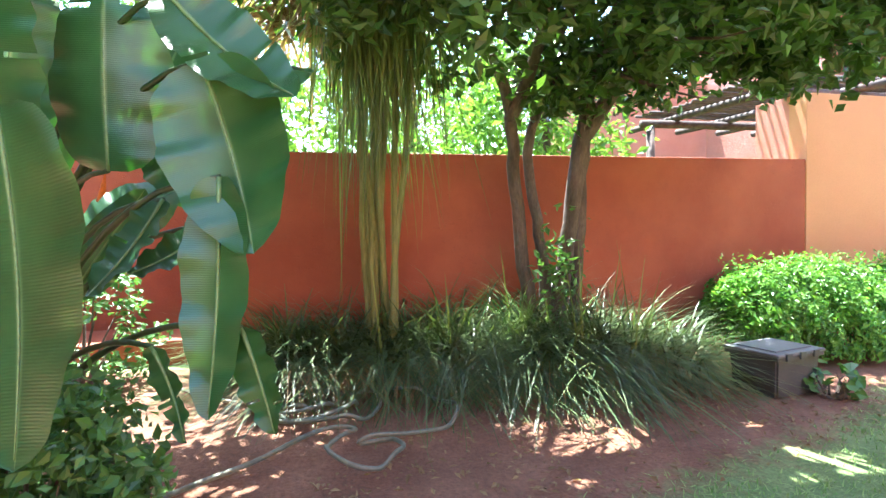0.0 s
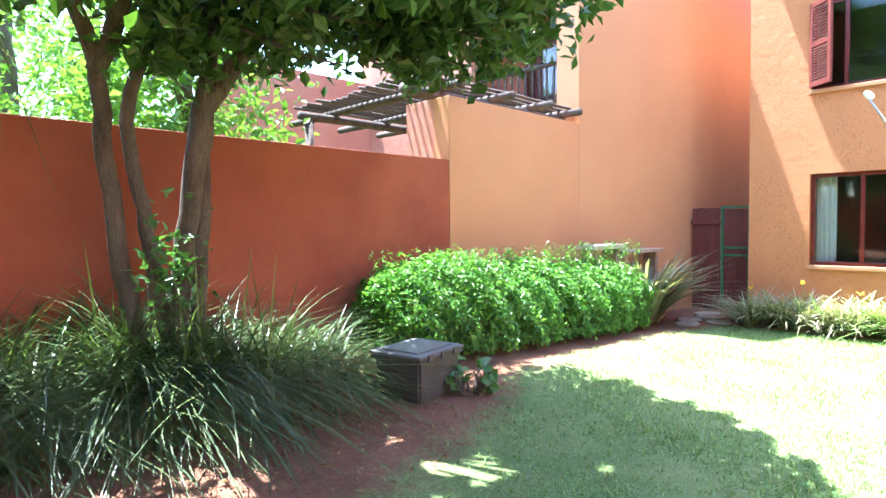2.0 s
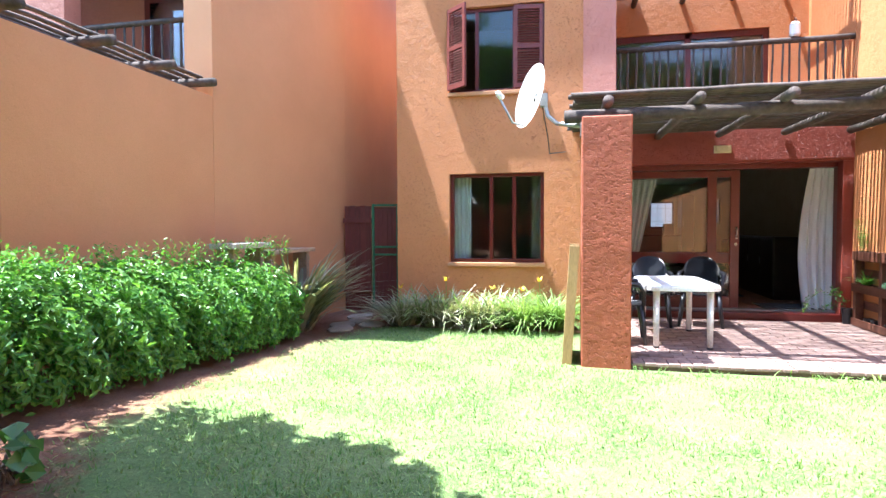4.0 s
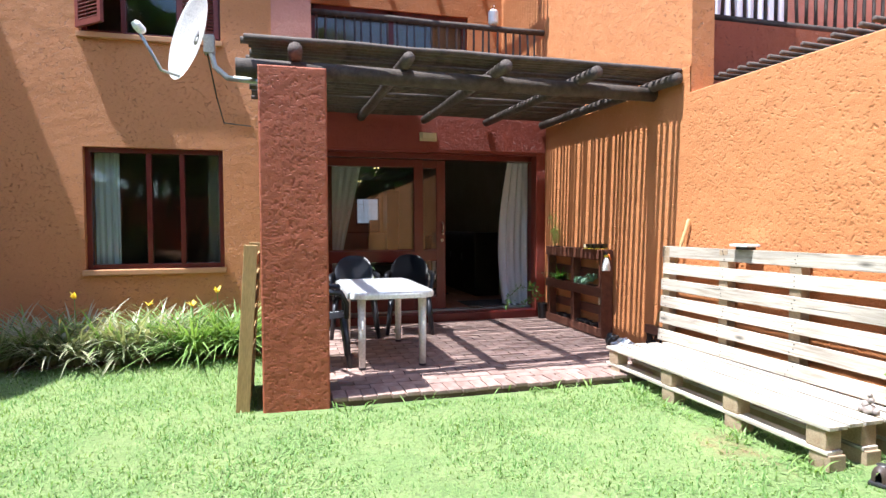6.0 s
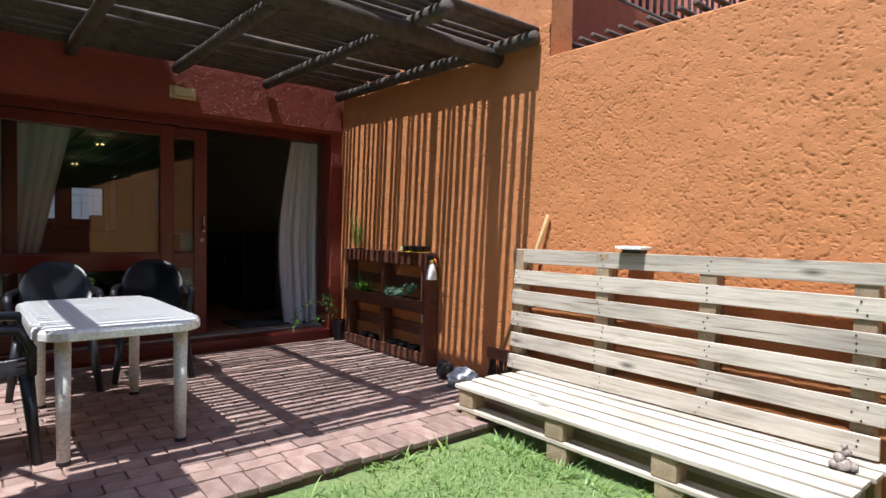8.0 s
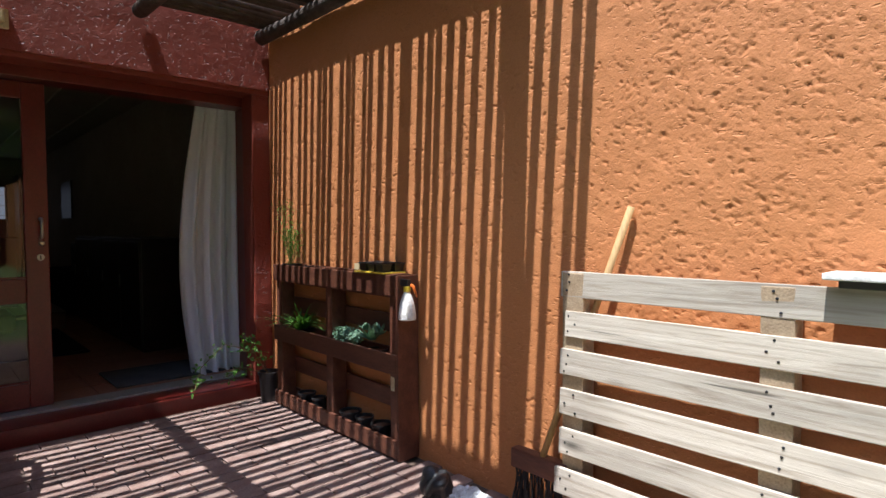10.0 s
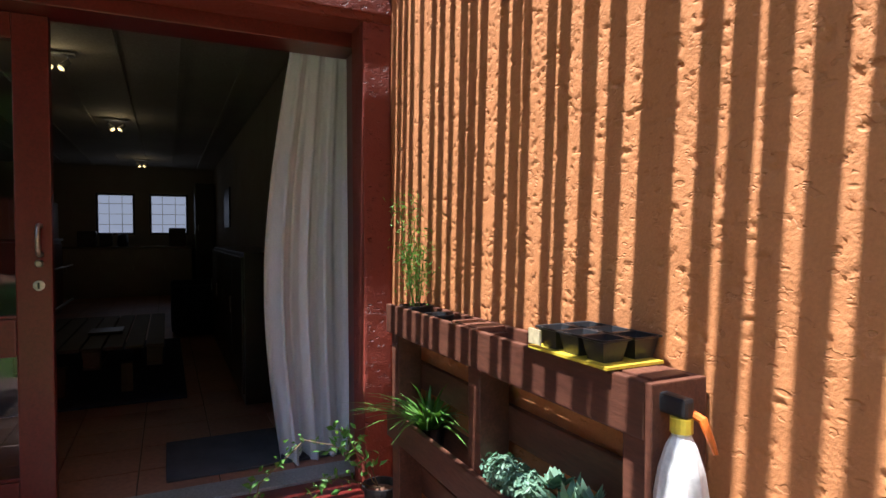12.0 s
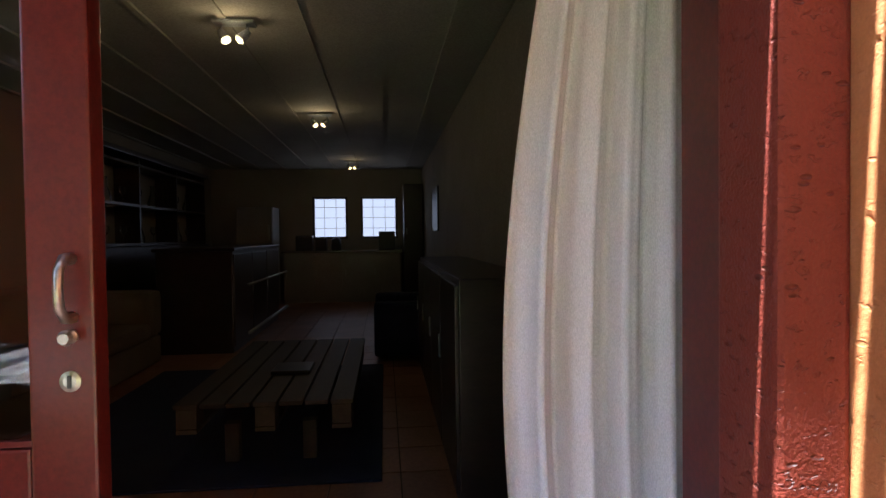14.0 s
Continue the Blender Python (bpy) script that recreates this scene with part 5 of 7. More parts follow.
def ball(n, centre, radii, size, seed, material, ratio=0.5, up=0.4):
    rng = np.random.default_rng(seed)
    d = rng.normal(size=(n, 3))
    d /= np.linalg.norm(d, axis=1)[:, None]
    p = np.array(centre) + d * np.array(radii) * (rng.random(n)[:, None] ** 0.4)
    nr = d + rng.normal(size=(n, 3)) * 0.5 + np.array([0, 0, up])
    return leaves_mesh("foliage", p, nr, size * rng.uniform(0.6, 1.2, n), material, ratio, rng=rng)


t = pot(9.17, -2.985, 0.905, 0.052, 0.10, label="black pot with a feathery green fern", square=0.8)
fern = bmesh.new()
rng = np.random.default_rng(3)
pts, nrs = [], []
for k in range(6):
    a = k * 2.4
    h = 0.2 + 0.32 * rng.random()
    tip = Vector((0.06 * math.cos(a) - 0.01, 0.05 * math.sin(a) + 0.02, h + 0.08))
    add_tube(fern, [(0.01 * math.cos(a), 0.01 * math.sin(a), 0.08), (tip.x * 0.5, tip.y * 0.5, h * 0.6), tip], [0.002, 0.0018, 0.001], 4)
    for j in range(170):
        u = rng.uniform(0.3, 1)
        pts.append(np.array(tip) * u + np.array([0, 0, 0.08 * (1 - u)]) + rng.normal(size=3) * np.array([0.024, 0.02, 0.024]))
        nrs.append(rng.normal(size=3))
part("stem", fern, M["l_pot"], t)
fill(t, leaves_mesh("foliage", np.array(pts), np.array(nrs), rng.uniform(0.012, 0.024, len(pts)), M["l_fern"], 0.24, rng=rng), "feathery fern fronds")
pot(8.98, -2.985, 0.905, 0.05, 0.09, label="small round black pot of dry soil")

tray = thing("seed_tray", "black six-cell seedling tray on the planter top", "seed tray")
tx, ty, tz = 8.19, -2.985, 1.004
part("rim", boxed(tx - 0.115, tx + 0.115, ty - 0.0835, ty - 0.0785, tz + 0.025, tz + 0.05), M["black_plastic"], tray)
for i in range(3):
    for j in range(2):
        c = part("cell", lathe([(0.024, 0.0), (0.032, 0.04), (0.0375, 0.042), (0.0375, 0.046), (0.031, 0.045), (0.025, 0.016), (0.0, 0.016)], sides=16, square=0.9), M["black_plastic"], tray)
        c.location = (tx - 0.075 + i * 0.075, ty - 0.04 + j * 0.08, tz + 0.006)
part("base_edge", boxed(tx - 0.13, tx + 0.13, ty - 0.06, ty + 0.083, tz, tz + 0.006), M["yellow_plastic"], tray, "yellow plastic base")
part("plant_label", boxed(tx + 0.08, tx + 0.125, ty + 0.082, ty + 0.086, tz + 0.012, tz + 0.045), M["cream_plastic"], tray, "pale stick-on label")

t = pot(9.06, -2.985, 0.508, 0.06, 0.09, label="black pot with a grassy spider plant")
fill(t, rosette(90, 0.03, 0.30, 0.012, 0.75, 0.7, 0.07, 4, M["l_pot"]), "arching grassy leaves")
t = pot(8.5, -2.985, 0.508, 0.06, 0.08, label="black pot of trailing green succulents")
fill(t, ball(900, (0.0, 0.015, 0.12), (0.14, 0.055, 0.05), 0.022, 5, M["l_succulent"], 0.5), "dense small succulent leaves")
t = pot(8.24, -2.985, 0.508, 0.06, 0.08, label="black pot with a pale rosette succulent")
for k, (dx, dz, r) in enumerate(((0, 0.13, 0.09), (-0.07, 0.17, 0.06), (0.05, 0.18, 0.05))):
    ob = new("rosette", rosette(26, 0.008, r, 0.035, -0.1, 0.95, 0.0, 30 + k, M["l_succulent"], 3))
    ob.parent = t
    ob.location = (dx, 0.03, dz)
for x, r in ((9.0, 0.055), (8.85, 0.045), (8.5, 0.06), (8.36, 0.05), (8.2, 0.055)):
    pot(x, -2.985, 0.083, r, 0.11, label="small black nursery pot on the lowest shelf")

# spray bottle hooked on the end
sb = thing("spray_bottle", "white spray bottle with orange trigger hooked on the planter", "spray bottle", at=(7.925, -2.945, 0.785))
part("body", lathe([(0.042, 0.0), (0.045, 0.006), (0.045, 0.03), (0.038, 0.075), (0.026, 0.115), (0.016, 0.135), (0.016, 0.145)], sides=10), M["bottle"], sb)
part("collar", lathe([(0.019, 0.14), (0.019, 0.165)], sides=14), M["yellow_plastic"], sb, "orange-yellow collar")
part("head", boxed(-0.018, 0.045, -0.012, 0.012, 0.165, 0.2, bevel=0.007), M["black_plastic"], sb)
part("nozzle", tube([(0.04, 0, 0.19), (0.065, 0, 0.19)], 0.009, 10), M["orange_plastic"], sb)
part("trigger", tube([(-0.005, -0.01, 0.175), (-0.028, -0.018, 0.165), (-0.045, -0.02, 0.13), (-0.052, -0.02, 0.115)], [0.008, 0.008, 0.006, 0.004], 8), M["orange_plastic"], sb, "orange trigger")

# pot by the door, with a sprawling weed
t = pot(9.42, -2.93, 0.062, 0.07, 0.2, label="tall black pot with a straggling leafy stem by the door step")
rng = np.random.default_rng(9)
stems, pts = bmesh.new(), []
for k, line in enumerate((((0, 0, 0.18), (0.02, 0.1, 0.34), (0.0, 0.3, 0.42), (-0.06, 0.48, 0.3), (-0.08, 0.52, 0.18)), ((0, 0, 0.18), (0.0, 0.06, 0.3), (-0.05, 0.14, 0.42), (-0.04, 0.18, 0.46)), ((0, 0, 0.18), (0.03, 0.16, 0.24), (0.04, 0.3, 0.2)))):
    crook = wavy(line, 0.008, 70 + k, 4)
    add_tube(stems, crook, 0.0025, 5)
    for q in crook[3:]:
        for _ in range(5):
            pts.append(np.array(q) + rng.normal(size=3) * 0.025)
part("stem", stems, M["l_dry"], t)
pts = np.array(pts)
fill(t, leaves_mesh("foliage", pts, rng.normal(size=pts.shape) + np.array([0, 0, 1]), rng.uniform(0.02, 0.05, len(pts)), M["l_pot"], 0.5, rng=rng), "small green leaves")

bm = bmesh.new()
bmesh.ops.create_icosphere(bm, subdivisions=4, radius=0.1)
for v in bm.verts:
    q = v.co.copy()
    v.co *= 1 + 0.5 * noise.noise(q * 14) + 0.25 * noise.noise(q * 40)
    v.co = Vector((7.32 + v.co.x * 1.1, -2.76 + v.co.y * 0.8, max(0.064, 0.12 + v.co.z * 0.75)))
solo("plastic_bag", bm, M["bag"], "crumpled clear plastic bag on the paving beside the bench", "plastic bag")
bm = bmesh.new()
bmesh.ops.create_icosphere(bm, subdivisions=4, radius=0.075)
for v in bm.verts:
    q = v.co.copy()
    v.co *= 1 + 0.6 * noise.noise(q * 16 + Vector((3, 0, 0)))
    v.co = Vector((7.56 + v.co.x, -2.8 + v.co.y * 0.8, max(0.064, 0.125 + v.co.z)))
solo("black_bag", bm, M["black_plastic"], "crumpled black plastic bag on the paving", "plastic bag")


# ---- garden things ----
def storage_box():
    b = thing("storage_box", "dark grey plastic storage box with dusty lid among the plants", "storage box", at=(2.69, 3.18, 0.225))
    b.rotation_euler = (0, 0, radians(10))
    bm = bmesh.new()
    add_box(bm, -0.24, 0.24, -0.2, 0.2, 0.0, 0.3)
    for v in bm.verts:
        if v.co.z < 0.1:
            v.co.x *= 0.9
            v.co.y *= 0.9
    bmesh.ops.bevel(bm, geom=bm.edges[:], offset=0.015, segments=2, affect="EDGES")
    part("tub", bm, M["box_plastic"], b)
    part("rim", boxed(-0.258, 0.258, -0.218, 0.218, 0.285, 0.315, bevel=0.008), M["box_plastic"], b)
    lid = part("lid", boxed(-0.265, 0.265, -0.225, 0.225, 0.315, 0.34, bevel=0.01), M["lid_plastic"], b, "dusty grey lid")
    part("lid_panel", boxed(-0.2, 0.2, -0.16, 0.16, 0.34, 0.349, bevel=0.004), M["lid_plastic"], lid)
    for x in (-0.15, 0.0, 0.15):
        part("clip", boxed(x - 0.03, x + 0.03, -0.236, -0.224, 0.29, 0.34, bevel=0.004), M["box_plastic"], b)


storage_box()


def hose():
    pts = []
    rnd = random.Random(6)

    def loop(cx, cy, rx, ry, a0, a1, n):
        for k in range(n):
            a = radians(a0 + (a1 - a0) * k / n)
            pts.append((cx + rx * math.cos(a) + rnd.uniform(-0.012, 0.012), cy + ry * math.sin(a) + rnd.uniform(-0.012, 0.012)))

    pts += [(-1.75, 4.1), (-1.5, 3.75), (-1.25, 3.5)]
    loop(-0.72, 3.36, 0.30, 0.26, 180, 520, 22)
    loop(-0.76, 3.42, 0.24, 0.22, 160, 560, 24)
    loop(-0.62, 3.3, 0.34, 0.30, 200, 500, 20)
    loop(-0.80, 3.4, 0.16, 0.17, 140, 520, 18)
    loop(-0.42, 3.12, 0.60, 0.42, 140, -110, 26)
    loop(-0.46, 2.62, 0.20, 0.22, 40, -290, 18)
    pts += [(-0.6, 2.9), (-0.8, 2.72), (-1.0, 2.62), (-1.25, 2.45), (-1.5, 2.2), (-1.8, 1.9)]
    p3 = [(x, y, float(gz(x, y)) + 0.05 + 0.011 * (k % 7)) for k, (x, y) in enumerate(pts)]
    cu = bpy.data.curves.new("hose_curve", "CURVE")
    cu.dimensions, cu.bevel_depth, cu.bevel_resolution, cu.resolution_u = "3D", 0.0125, 2, 4
    sp = cu.splines.new("NURBS")
    sp.points.add(len(p3) - 1)
    for q, c in zip(sp.points, p3):
        q.co = (*c, 1)
    sp.use_endpoint_u = True
    tmp = bpy.data.objects.new("hose_tmp", cu)
    me = bpy.data.meshes.new_from_object(tmp)
    bpy.data.objects.remove(tmp)
    me.materials.clear()
    me.materials.append(M["hose"])
    for p in me.polygons:
        p.use_smooth = True
    tagged(new("garden_hose", me), "faded green garden hose lying in loose coils on the soil", "garden hose")


hose()

# passage gate
g = thing("gate", "dark red boarded gate with green steel frame closing the passage", "gate")
GX = 9.72
for k in range(5):
    part("board", boxed(GX + 0.03, GX + 0.055, 3.19 + k * 0.076, 3.264 + k * 0.076, 0.06, 1.64, bevel=0.003), M["gate_wood"], g)
for y in (3.17, 3.57):
    part("gate_frame", boxed(GX, GX + 0.03, y - 0.018, y + 0.018, 0.04, 1.69, bevel=0.003), M["green_paint"], g)
for z in (0.06, 0.9, 1.02, 1.67):
    part("gate_frame", boxed(GX, GX + 0.03, 3.188, 3.552, z - 0.016, z + 0.016, bevel=0.003), M["green_paint"], g)
part("post", boxed(GX, GX + 0.08, 3.04, 3.12, 0.0, 1.72, bevel=0.004), M["gate_wood"], g)
sp = thing("gate_side_panel", "dark red boarded panel beside the gate", "fence panel")
for k in range(5):
    part("board", boxed(GX + 0.04, GX + 0.07, 3.62 + k * 0.087, 3.705 + k * 0.087, 0.02, 1.66 + 0.01 * (k % 2), bevel=0.003), M["gate_wood"], sp)
for z in (0.3, 1.4):
    part("cross_rail", boxed(GX + 0.01, GX + 0.04, 3.6, 4.07, z, z + 0.07, bevel=0.003), M["gate_wood"], sp)
rnd = random.Random(12)
for k, (x, y) in enumerate(((8.0, 3.42), (8.35, 3.52), (8.72, 3.42), (9.1, 3.55), (8.45, 3.15))):
    bm = lathe([(0.2, 0), (0.215, 0.03), (0.2, 0.045)], sides=9)
    for v in bm.verts:
        v.co.x *= 1 + 0.3 * noise.noise(Vector((v.co.x * 4 + k, v.co.y * 4, 0)))
        v.co.y *= 0.8 + 0.3 * noise.noise(Vector((v.co.x * 4, v.co.y * 4 + k, 2)))
    ob = solo("stepping_stone", bm, M["stone"], "flat brown stepping stone leading to the gate", "stepping stone", "stepping stones")
    ob.location = (x, y, float(gz(x, y)) - 0.01)
bt = thing("garden_bench", "weathered pale plank bench behind the hedge", "bench")
part("top", boxed(6.55, 7.3, 3.98, 4.3, 1.09, 1.15, bevel=0.008), M["pallet"], bt)
part("top", boxed(7.35, 8.5, 3.98, 4.3, 1.0, 1.05, bevel=0.008), M["pallet_end"], bt)
for x in (6.65, 7.2, 7.45, 8.4):
    part("leg", boxed(x - 0.04, x + 0.04, 4.05, 4.25, 0.0, 1.09 if x < 7.3 else 1.0), M["pallet_end"], bt)


# ---- plants ----
def clumped(rng, n_clumps, per, centre, radii, spread, shell=0.45):
    d = rng.normal(size=(n_clumps, 3))
    d /= np.linalg.norm(d, axis=1)[:, None]
    c = np.array(centre) + d * np.array(radii) * (shell + (1 - shell) * rng.random(n_clumps)[:, None] ** 0.7)
    p = np.repeat(c, per, axis=0) + rng.normal(size=(n_clumps * per, 3)) * np.array(spread)
    return c, p


def garden_tree():
    rng = np.random.default_rng(11)
    t = thing("garden_tree", "dark-leaved garden tree with forked leaning trunks by the wall", "tree")
    stems = [
        ([(1.22, 4.12, 0.2), (1.12, 4.12, 0.75), (1.05, 4.1, 1.3), (0.97, 4.08, 2.0), (0.95, 4.05, 2.4), (0.6, 3.8, 3.1), (0.1, 3.4, 3.8)], [0.085, 0.062, 0.055, 0.052, 0.05, 0.035, 0.015]),
        ([(1.28, 4.14, 0.2), (1.27, 4.16, 1.1), (1.22, 4.17, 1.55), (1.12, 4.16, 2.1), (1.25, 4.0, 2.8), (1.45, 3.6, 3.6), (1.6, 3.2, 4.2)], [0.07, 0.05, 0.045, 0.042, 0.04, 0.03, 0.012]),
        ([(1.34, 4.1, 0.2), (1.38, 4.08, 0.9), (1.45, 4.05, 1.5), (1.55, 4.0, 2.2), (1.9, 3.85, 2.75), (2.6, 3.5, 3.2), (3.5, 3.1, 3.6)], [0.085, 0.07, 0.066, 0.075, 0.05, 0.036, 0.015]),
        ([(1.42, 4.06, 0.25), (1.52, 4.05, 1.0), (1.55, 4.04, 1.6), (1.57, 4.0, 2.2)], [0.055, 0.05, 0.046, 0.05]),
        ([(1.55, 4.0, 2.15), (1.6, 3.9, 2.8), (1.9, 3.2, 3.5), (2.2, 2.4, 3.9)], [0.055, 0.042, 0.028, 0.012]),
        ([(0.95, 4.05, 2.35), (1.05, 3.7, 2.9), (0.9, 2.9, 3.4), (0.8, 2.2, 3.7)], [0.055, 0.045, 0.03, 0.012]),
    ]
    for k, (pts, rad) in enumerate(stems):
        fine = wavy(pts, 0.014, 400 + k, 4)
        rr = np.interp(np.linspace(0, 1, len(fine)), np.linspace(0, 1, len(rad)), rad)
        part("trunk" if k < 4 else "limb", tube(fine, list(rr), 10), M["bark"], t, smooth=True)
    clumps, pts = clumped(rng, 430, 66, (1.6, 3.2, 3.5), (2.75, 1.9, 1.3), (0.15, 0.15, 0.11), 0.35)
    skirt, low = clumped(rng, 48, 60, (2.2, 2.95, 2.85), (1.35, 0.9, 0.4), (0.14, 0.14, 0.1), 0.2)
    # upper leaves out of view, added to thicken the shade
    _, high = clumped(rng, 330, 60, (1.2, 3.3, 4.3), (2.6, 1.9, 0.75), (0.17, 0.17, 0.12), 0.1)
    low = np.concatenate([low, high[high[:, 2] > 3.5]])
    # outer boughs over the lawn
    bz = rng.uniform(2.95, 4.2, 110)
    bough = np.stack([rng.uniform(2.5, 4.2, 110), rng.uniform(1.0, 3.2, 110) + bz / 3, bz], 1)
    outer = np.repeat(bough, 48, axis=0) + rng.normal(size=(110 * 48, 3)) * np.array([0.15, 0.15, 0.1])
    # unseen boughs over the soil and the start of the path, added to shade
    wz = rng.uniform(3.05, 4.5, 210)
    west = np.stack([rng.uniform(-2.0, 1.9, 210), rng.uniform(1.1, 3.3, 210) + wz / 3, wz], 1)
    shade = np.repeat(west, 55, axis=0) + rng.normal(size=(210 * 55, 3)) * np.array([0.17, 0.17, 0.1])
    sz = rng.uniform(3.3, 4.8, 190)
    path = np.stack([rng.uniform(-2.6, 2.3, 190), rng.uniform(-0.9, 1.2, 190) + sz / 3, sz], 1)
    near = np.repeat(path, 60, axis=0) + rng.normal(size=(190 * 60, 3)) * np.array([0.19, 0.19, 0.1])
    pts = np.concatenate([pts, low, outer, shade, near])
    keep = (pts[:, 2] > 2.35 + 0.25 * np.abs(np.sin(pts[:, 0] * 2.1)) + 0.16 * np.sin(pts[:, 0] * 5.3 + pts[:, 1] * 4.1) * np.sin(pts[:, 1] * 3.7)) & (rng.random(len(pts)) > np.clip((pts[:, 1] - 4.0) * 1.3, 0, 0.85))
    fall = pts[:, 1] - pts[:, 2] / 3
    opening = (np.abs(pts[:, 0] - 0.3) < 0.75) & (np.abs(fall - 2.63) < 0.26)
    opening |= (np.abs(pts[:, 0] - 0.95) < 0.16) & (np.abs(fall - 2.62) < 0.1) | (np.abs(pts[:, 0] - 1.9) < 0.2) & (np.abs(fall - 2.0) < 0.16)
    for ox, oy, orad in ((1.98, 2.17, 0.13), (1.1, 2.63, 0.1), (2.0, 2.57, 0.09), (1.7, 1.9, 0.1), (0.55, 2.08, 0.1), (2.6, 1.6, 0.08), (1.3, 1.45, 0.1), (-1.35, 3.8, 0.3), (0.9, 1.7, 0.07)):
        opening |= np.hypot(pts[:, 0] + 0.053 * pts[:, 2] - ox, (fall - oy) * 1.3) < orad
    rim = np.interp(fall, [0.2, 0.9, 1.2, 1.8, 2.45, 3.25], [2.7, 3.4, 3.86, 4.06, 4.28, 4.4])
    keep &= pts[:, 0] + 0.053 * pts[:, 2] < rim + 0.10 * np.sin(fall * 9) + 0.09 * np.sin(fall * 21 + 1) + rng.normal(size=len(pts)) * 0.04
    keep &= ~opening & ((pts[:, 0] < 1.3) | (rng.random(len(pts)) < 0.72)) & ((fall < 2.9) | (rng.random(len(pts)) < 0.6))
    _, round_fork = clumped(rng, 30, 34, (1.35, 3.85, 2.72), (0.9, 0.35, 0.3), (0.09, 0.08, 0.07), 0.3)
    pts = np.concatenate([pts[keep], round_fork])
    nr = rng.normal(size=pts.shape) + np.array([0, -0.2, 0.9])
    me = leaves_mesh("crown", pts, nr, rng.uniform(0.085, 0.15, len(pts)), M["l_tree"], 0.55, 0.3, rng)
    ob = new("crown", me)
    ob.parent = t
    bm = bmesh.new()
    for c in np.concatenate([clumps[::3], bough[::2]]):
        if c[0] > 4.0:
            continue
        if abs(c[0] - 0.3) < 0.9 and abs(c[1] - c[2] / 3 - 2.7) < 0.4:
            continue
        root = Vector((1.4 + (c[0] - 1.4) * 0.45, 3.8 + (c[1] - 3.8) * 0.4, 2.9 + (c[2] - 2.9) * 0.5))
        add_tube(bm, wavy([root, Vector(c)], 0.03, int(abs(c[0]) * 1000) % 997, 3), [0.016, 0.012, 0.009, 0.004], 5)
    tagged(part("twig_work", bm, M["bark"], t), kind="stuff")
    # suckers at the foot
    p = np.array([1.3, 3.95, 1.15]) + rng.normal(size=(160, 3)) * np.array([0.11, 0.06, 0.17])
    ob = new("sucker_leaves", leaves_mesh("sucker_leaves", p, rng.normal(size=p.shape) + np.array([0, -0.5, 0.4]), rng.uniform(0.05, 0.1, 160), M["l_shrub"], 0.5, 0.3, rng))
    ob.parent = t


garden_tree()


def far_tree(name, label, x, y, h, spread, n, seed, mat="l_far", size=0.16):
    rng = np.random.default_rng(seed)
    t = thing(name, label, "tree")
    part("trunk", tube(wavy([(x, y, 0), (x + 0.2, y, h * 0.5), (x, y, h * 0.85)], 0.05, seed), [0.18] * 7 + [0.12] * 5 + [0.05], 8), M["bark"], t, smooth=True)
    _, p = clumped(rng, n // 45, 45, (x, y, h * 0.66), (spread, spread, h * 0.36), (0.28, 0.28, 0.22), 0.35)
    nr = rng.normal(size=p.shape) + np.array([0, -0.2, 0.8])
    ob = new("crown", leaves_mesh("crown", p, nr, size * rng.uniform(0.6, 1.2, len(p)), M[mat], 0.5, 0.3, rng))
    ob.parent = t


far_tree("far_tree", "bright green garden tree behind the wall", -1.6, 8.4, 5.2, 2.0, 5400, 1)
far_tree("far_tree", "pale green tree behind the garden wall", 1.4, 10.5, 5.6, 2.2, 5400, 2)
far_tree("far_tree", "tall green tree behind the recessed wall", -6.0, 9.0, 7.0, 2.6, 5400, 3, "l_shrub")
far_tree("far_tree", "tall leafy tree at the back of the garden", -7.6, 1.0, 8.0, 2.6, 13500, 4, "l_tree", 0.34)
far_tree("far_tree", "leafy tree beyond the back wall", -9.0, -5.0, 9.0, 3.2, 13500, 6, "l_tree", 0.34)
far_tree("far_tree", "broad dark tree beyond the back of the garden", -10.0, 5.5, 11.0, 3.6, 13500, 7, "l_tree", 0.34)
far_tree("far_tree", "broad leafy tree far behind the back wall", -13.0, -1.5, 12.0, 4.0, 13500, 8, "l_tree", 0.34)
for x, y, k in ((-8.2, -4.2, 21), (-8.6, -0.9, 22), (-8.4, 2.6, 23), (-8.0, -7.4, 24)):
    far_tree("far_tree", "bushy dark tree close behind the back wall", x, y, 5.0, 2.0, 9000, k, "l_tree", 0.3)
far_tree("far_tree", "light green tree over the garden wall", 2.9, 7.9, 4.4, 1.3, 4500, 9)
far_tree("far_tree", "green tree behind the neighbouring houses", 3.6, 16.0, 8.0, 3.2, 5400, 5)

rng = np.random.default_rng(21)
n = 260
fx = rng.uniform(-0.8, 1.6, n)
roots = np.stack([fx, rng.uniform(5.4, 6.4, n), rng.uniform(1.0, 1.9, n)], 1)
hd = rng.normal(size=(n, 3)) * np.array([0.5, 0.5, 0])
tagged(new("cycad", blades_mesh("cycad", roots, hd, rng.uniform(0.4, 0.75, n), rng.uniform(0.02, 0.04, n), rng.uniform(0.3, 0.8, n), M["l_far"], 4)), "bright strappy palm fronds showing over the wall", "plant", kind="stuff")


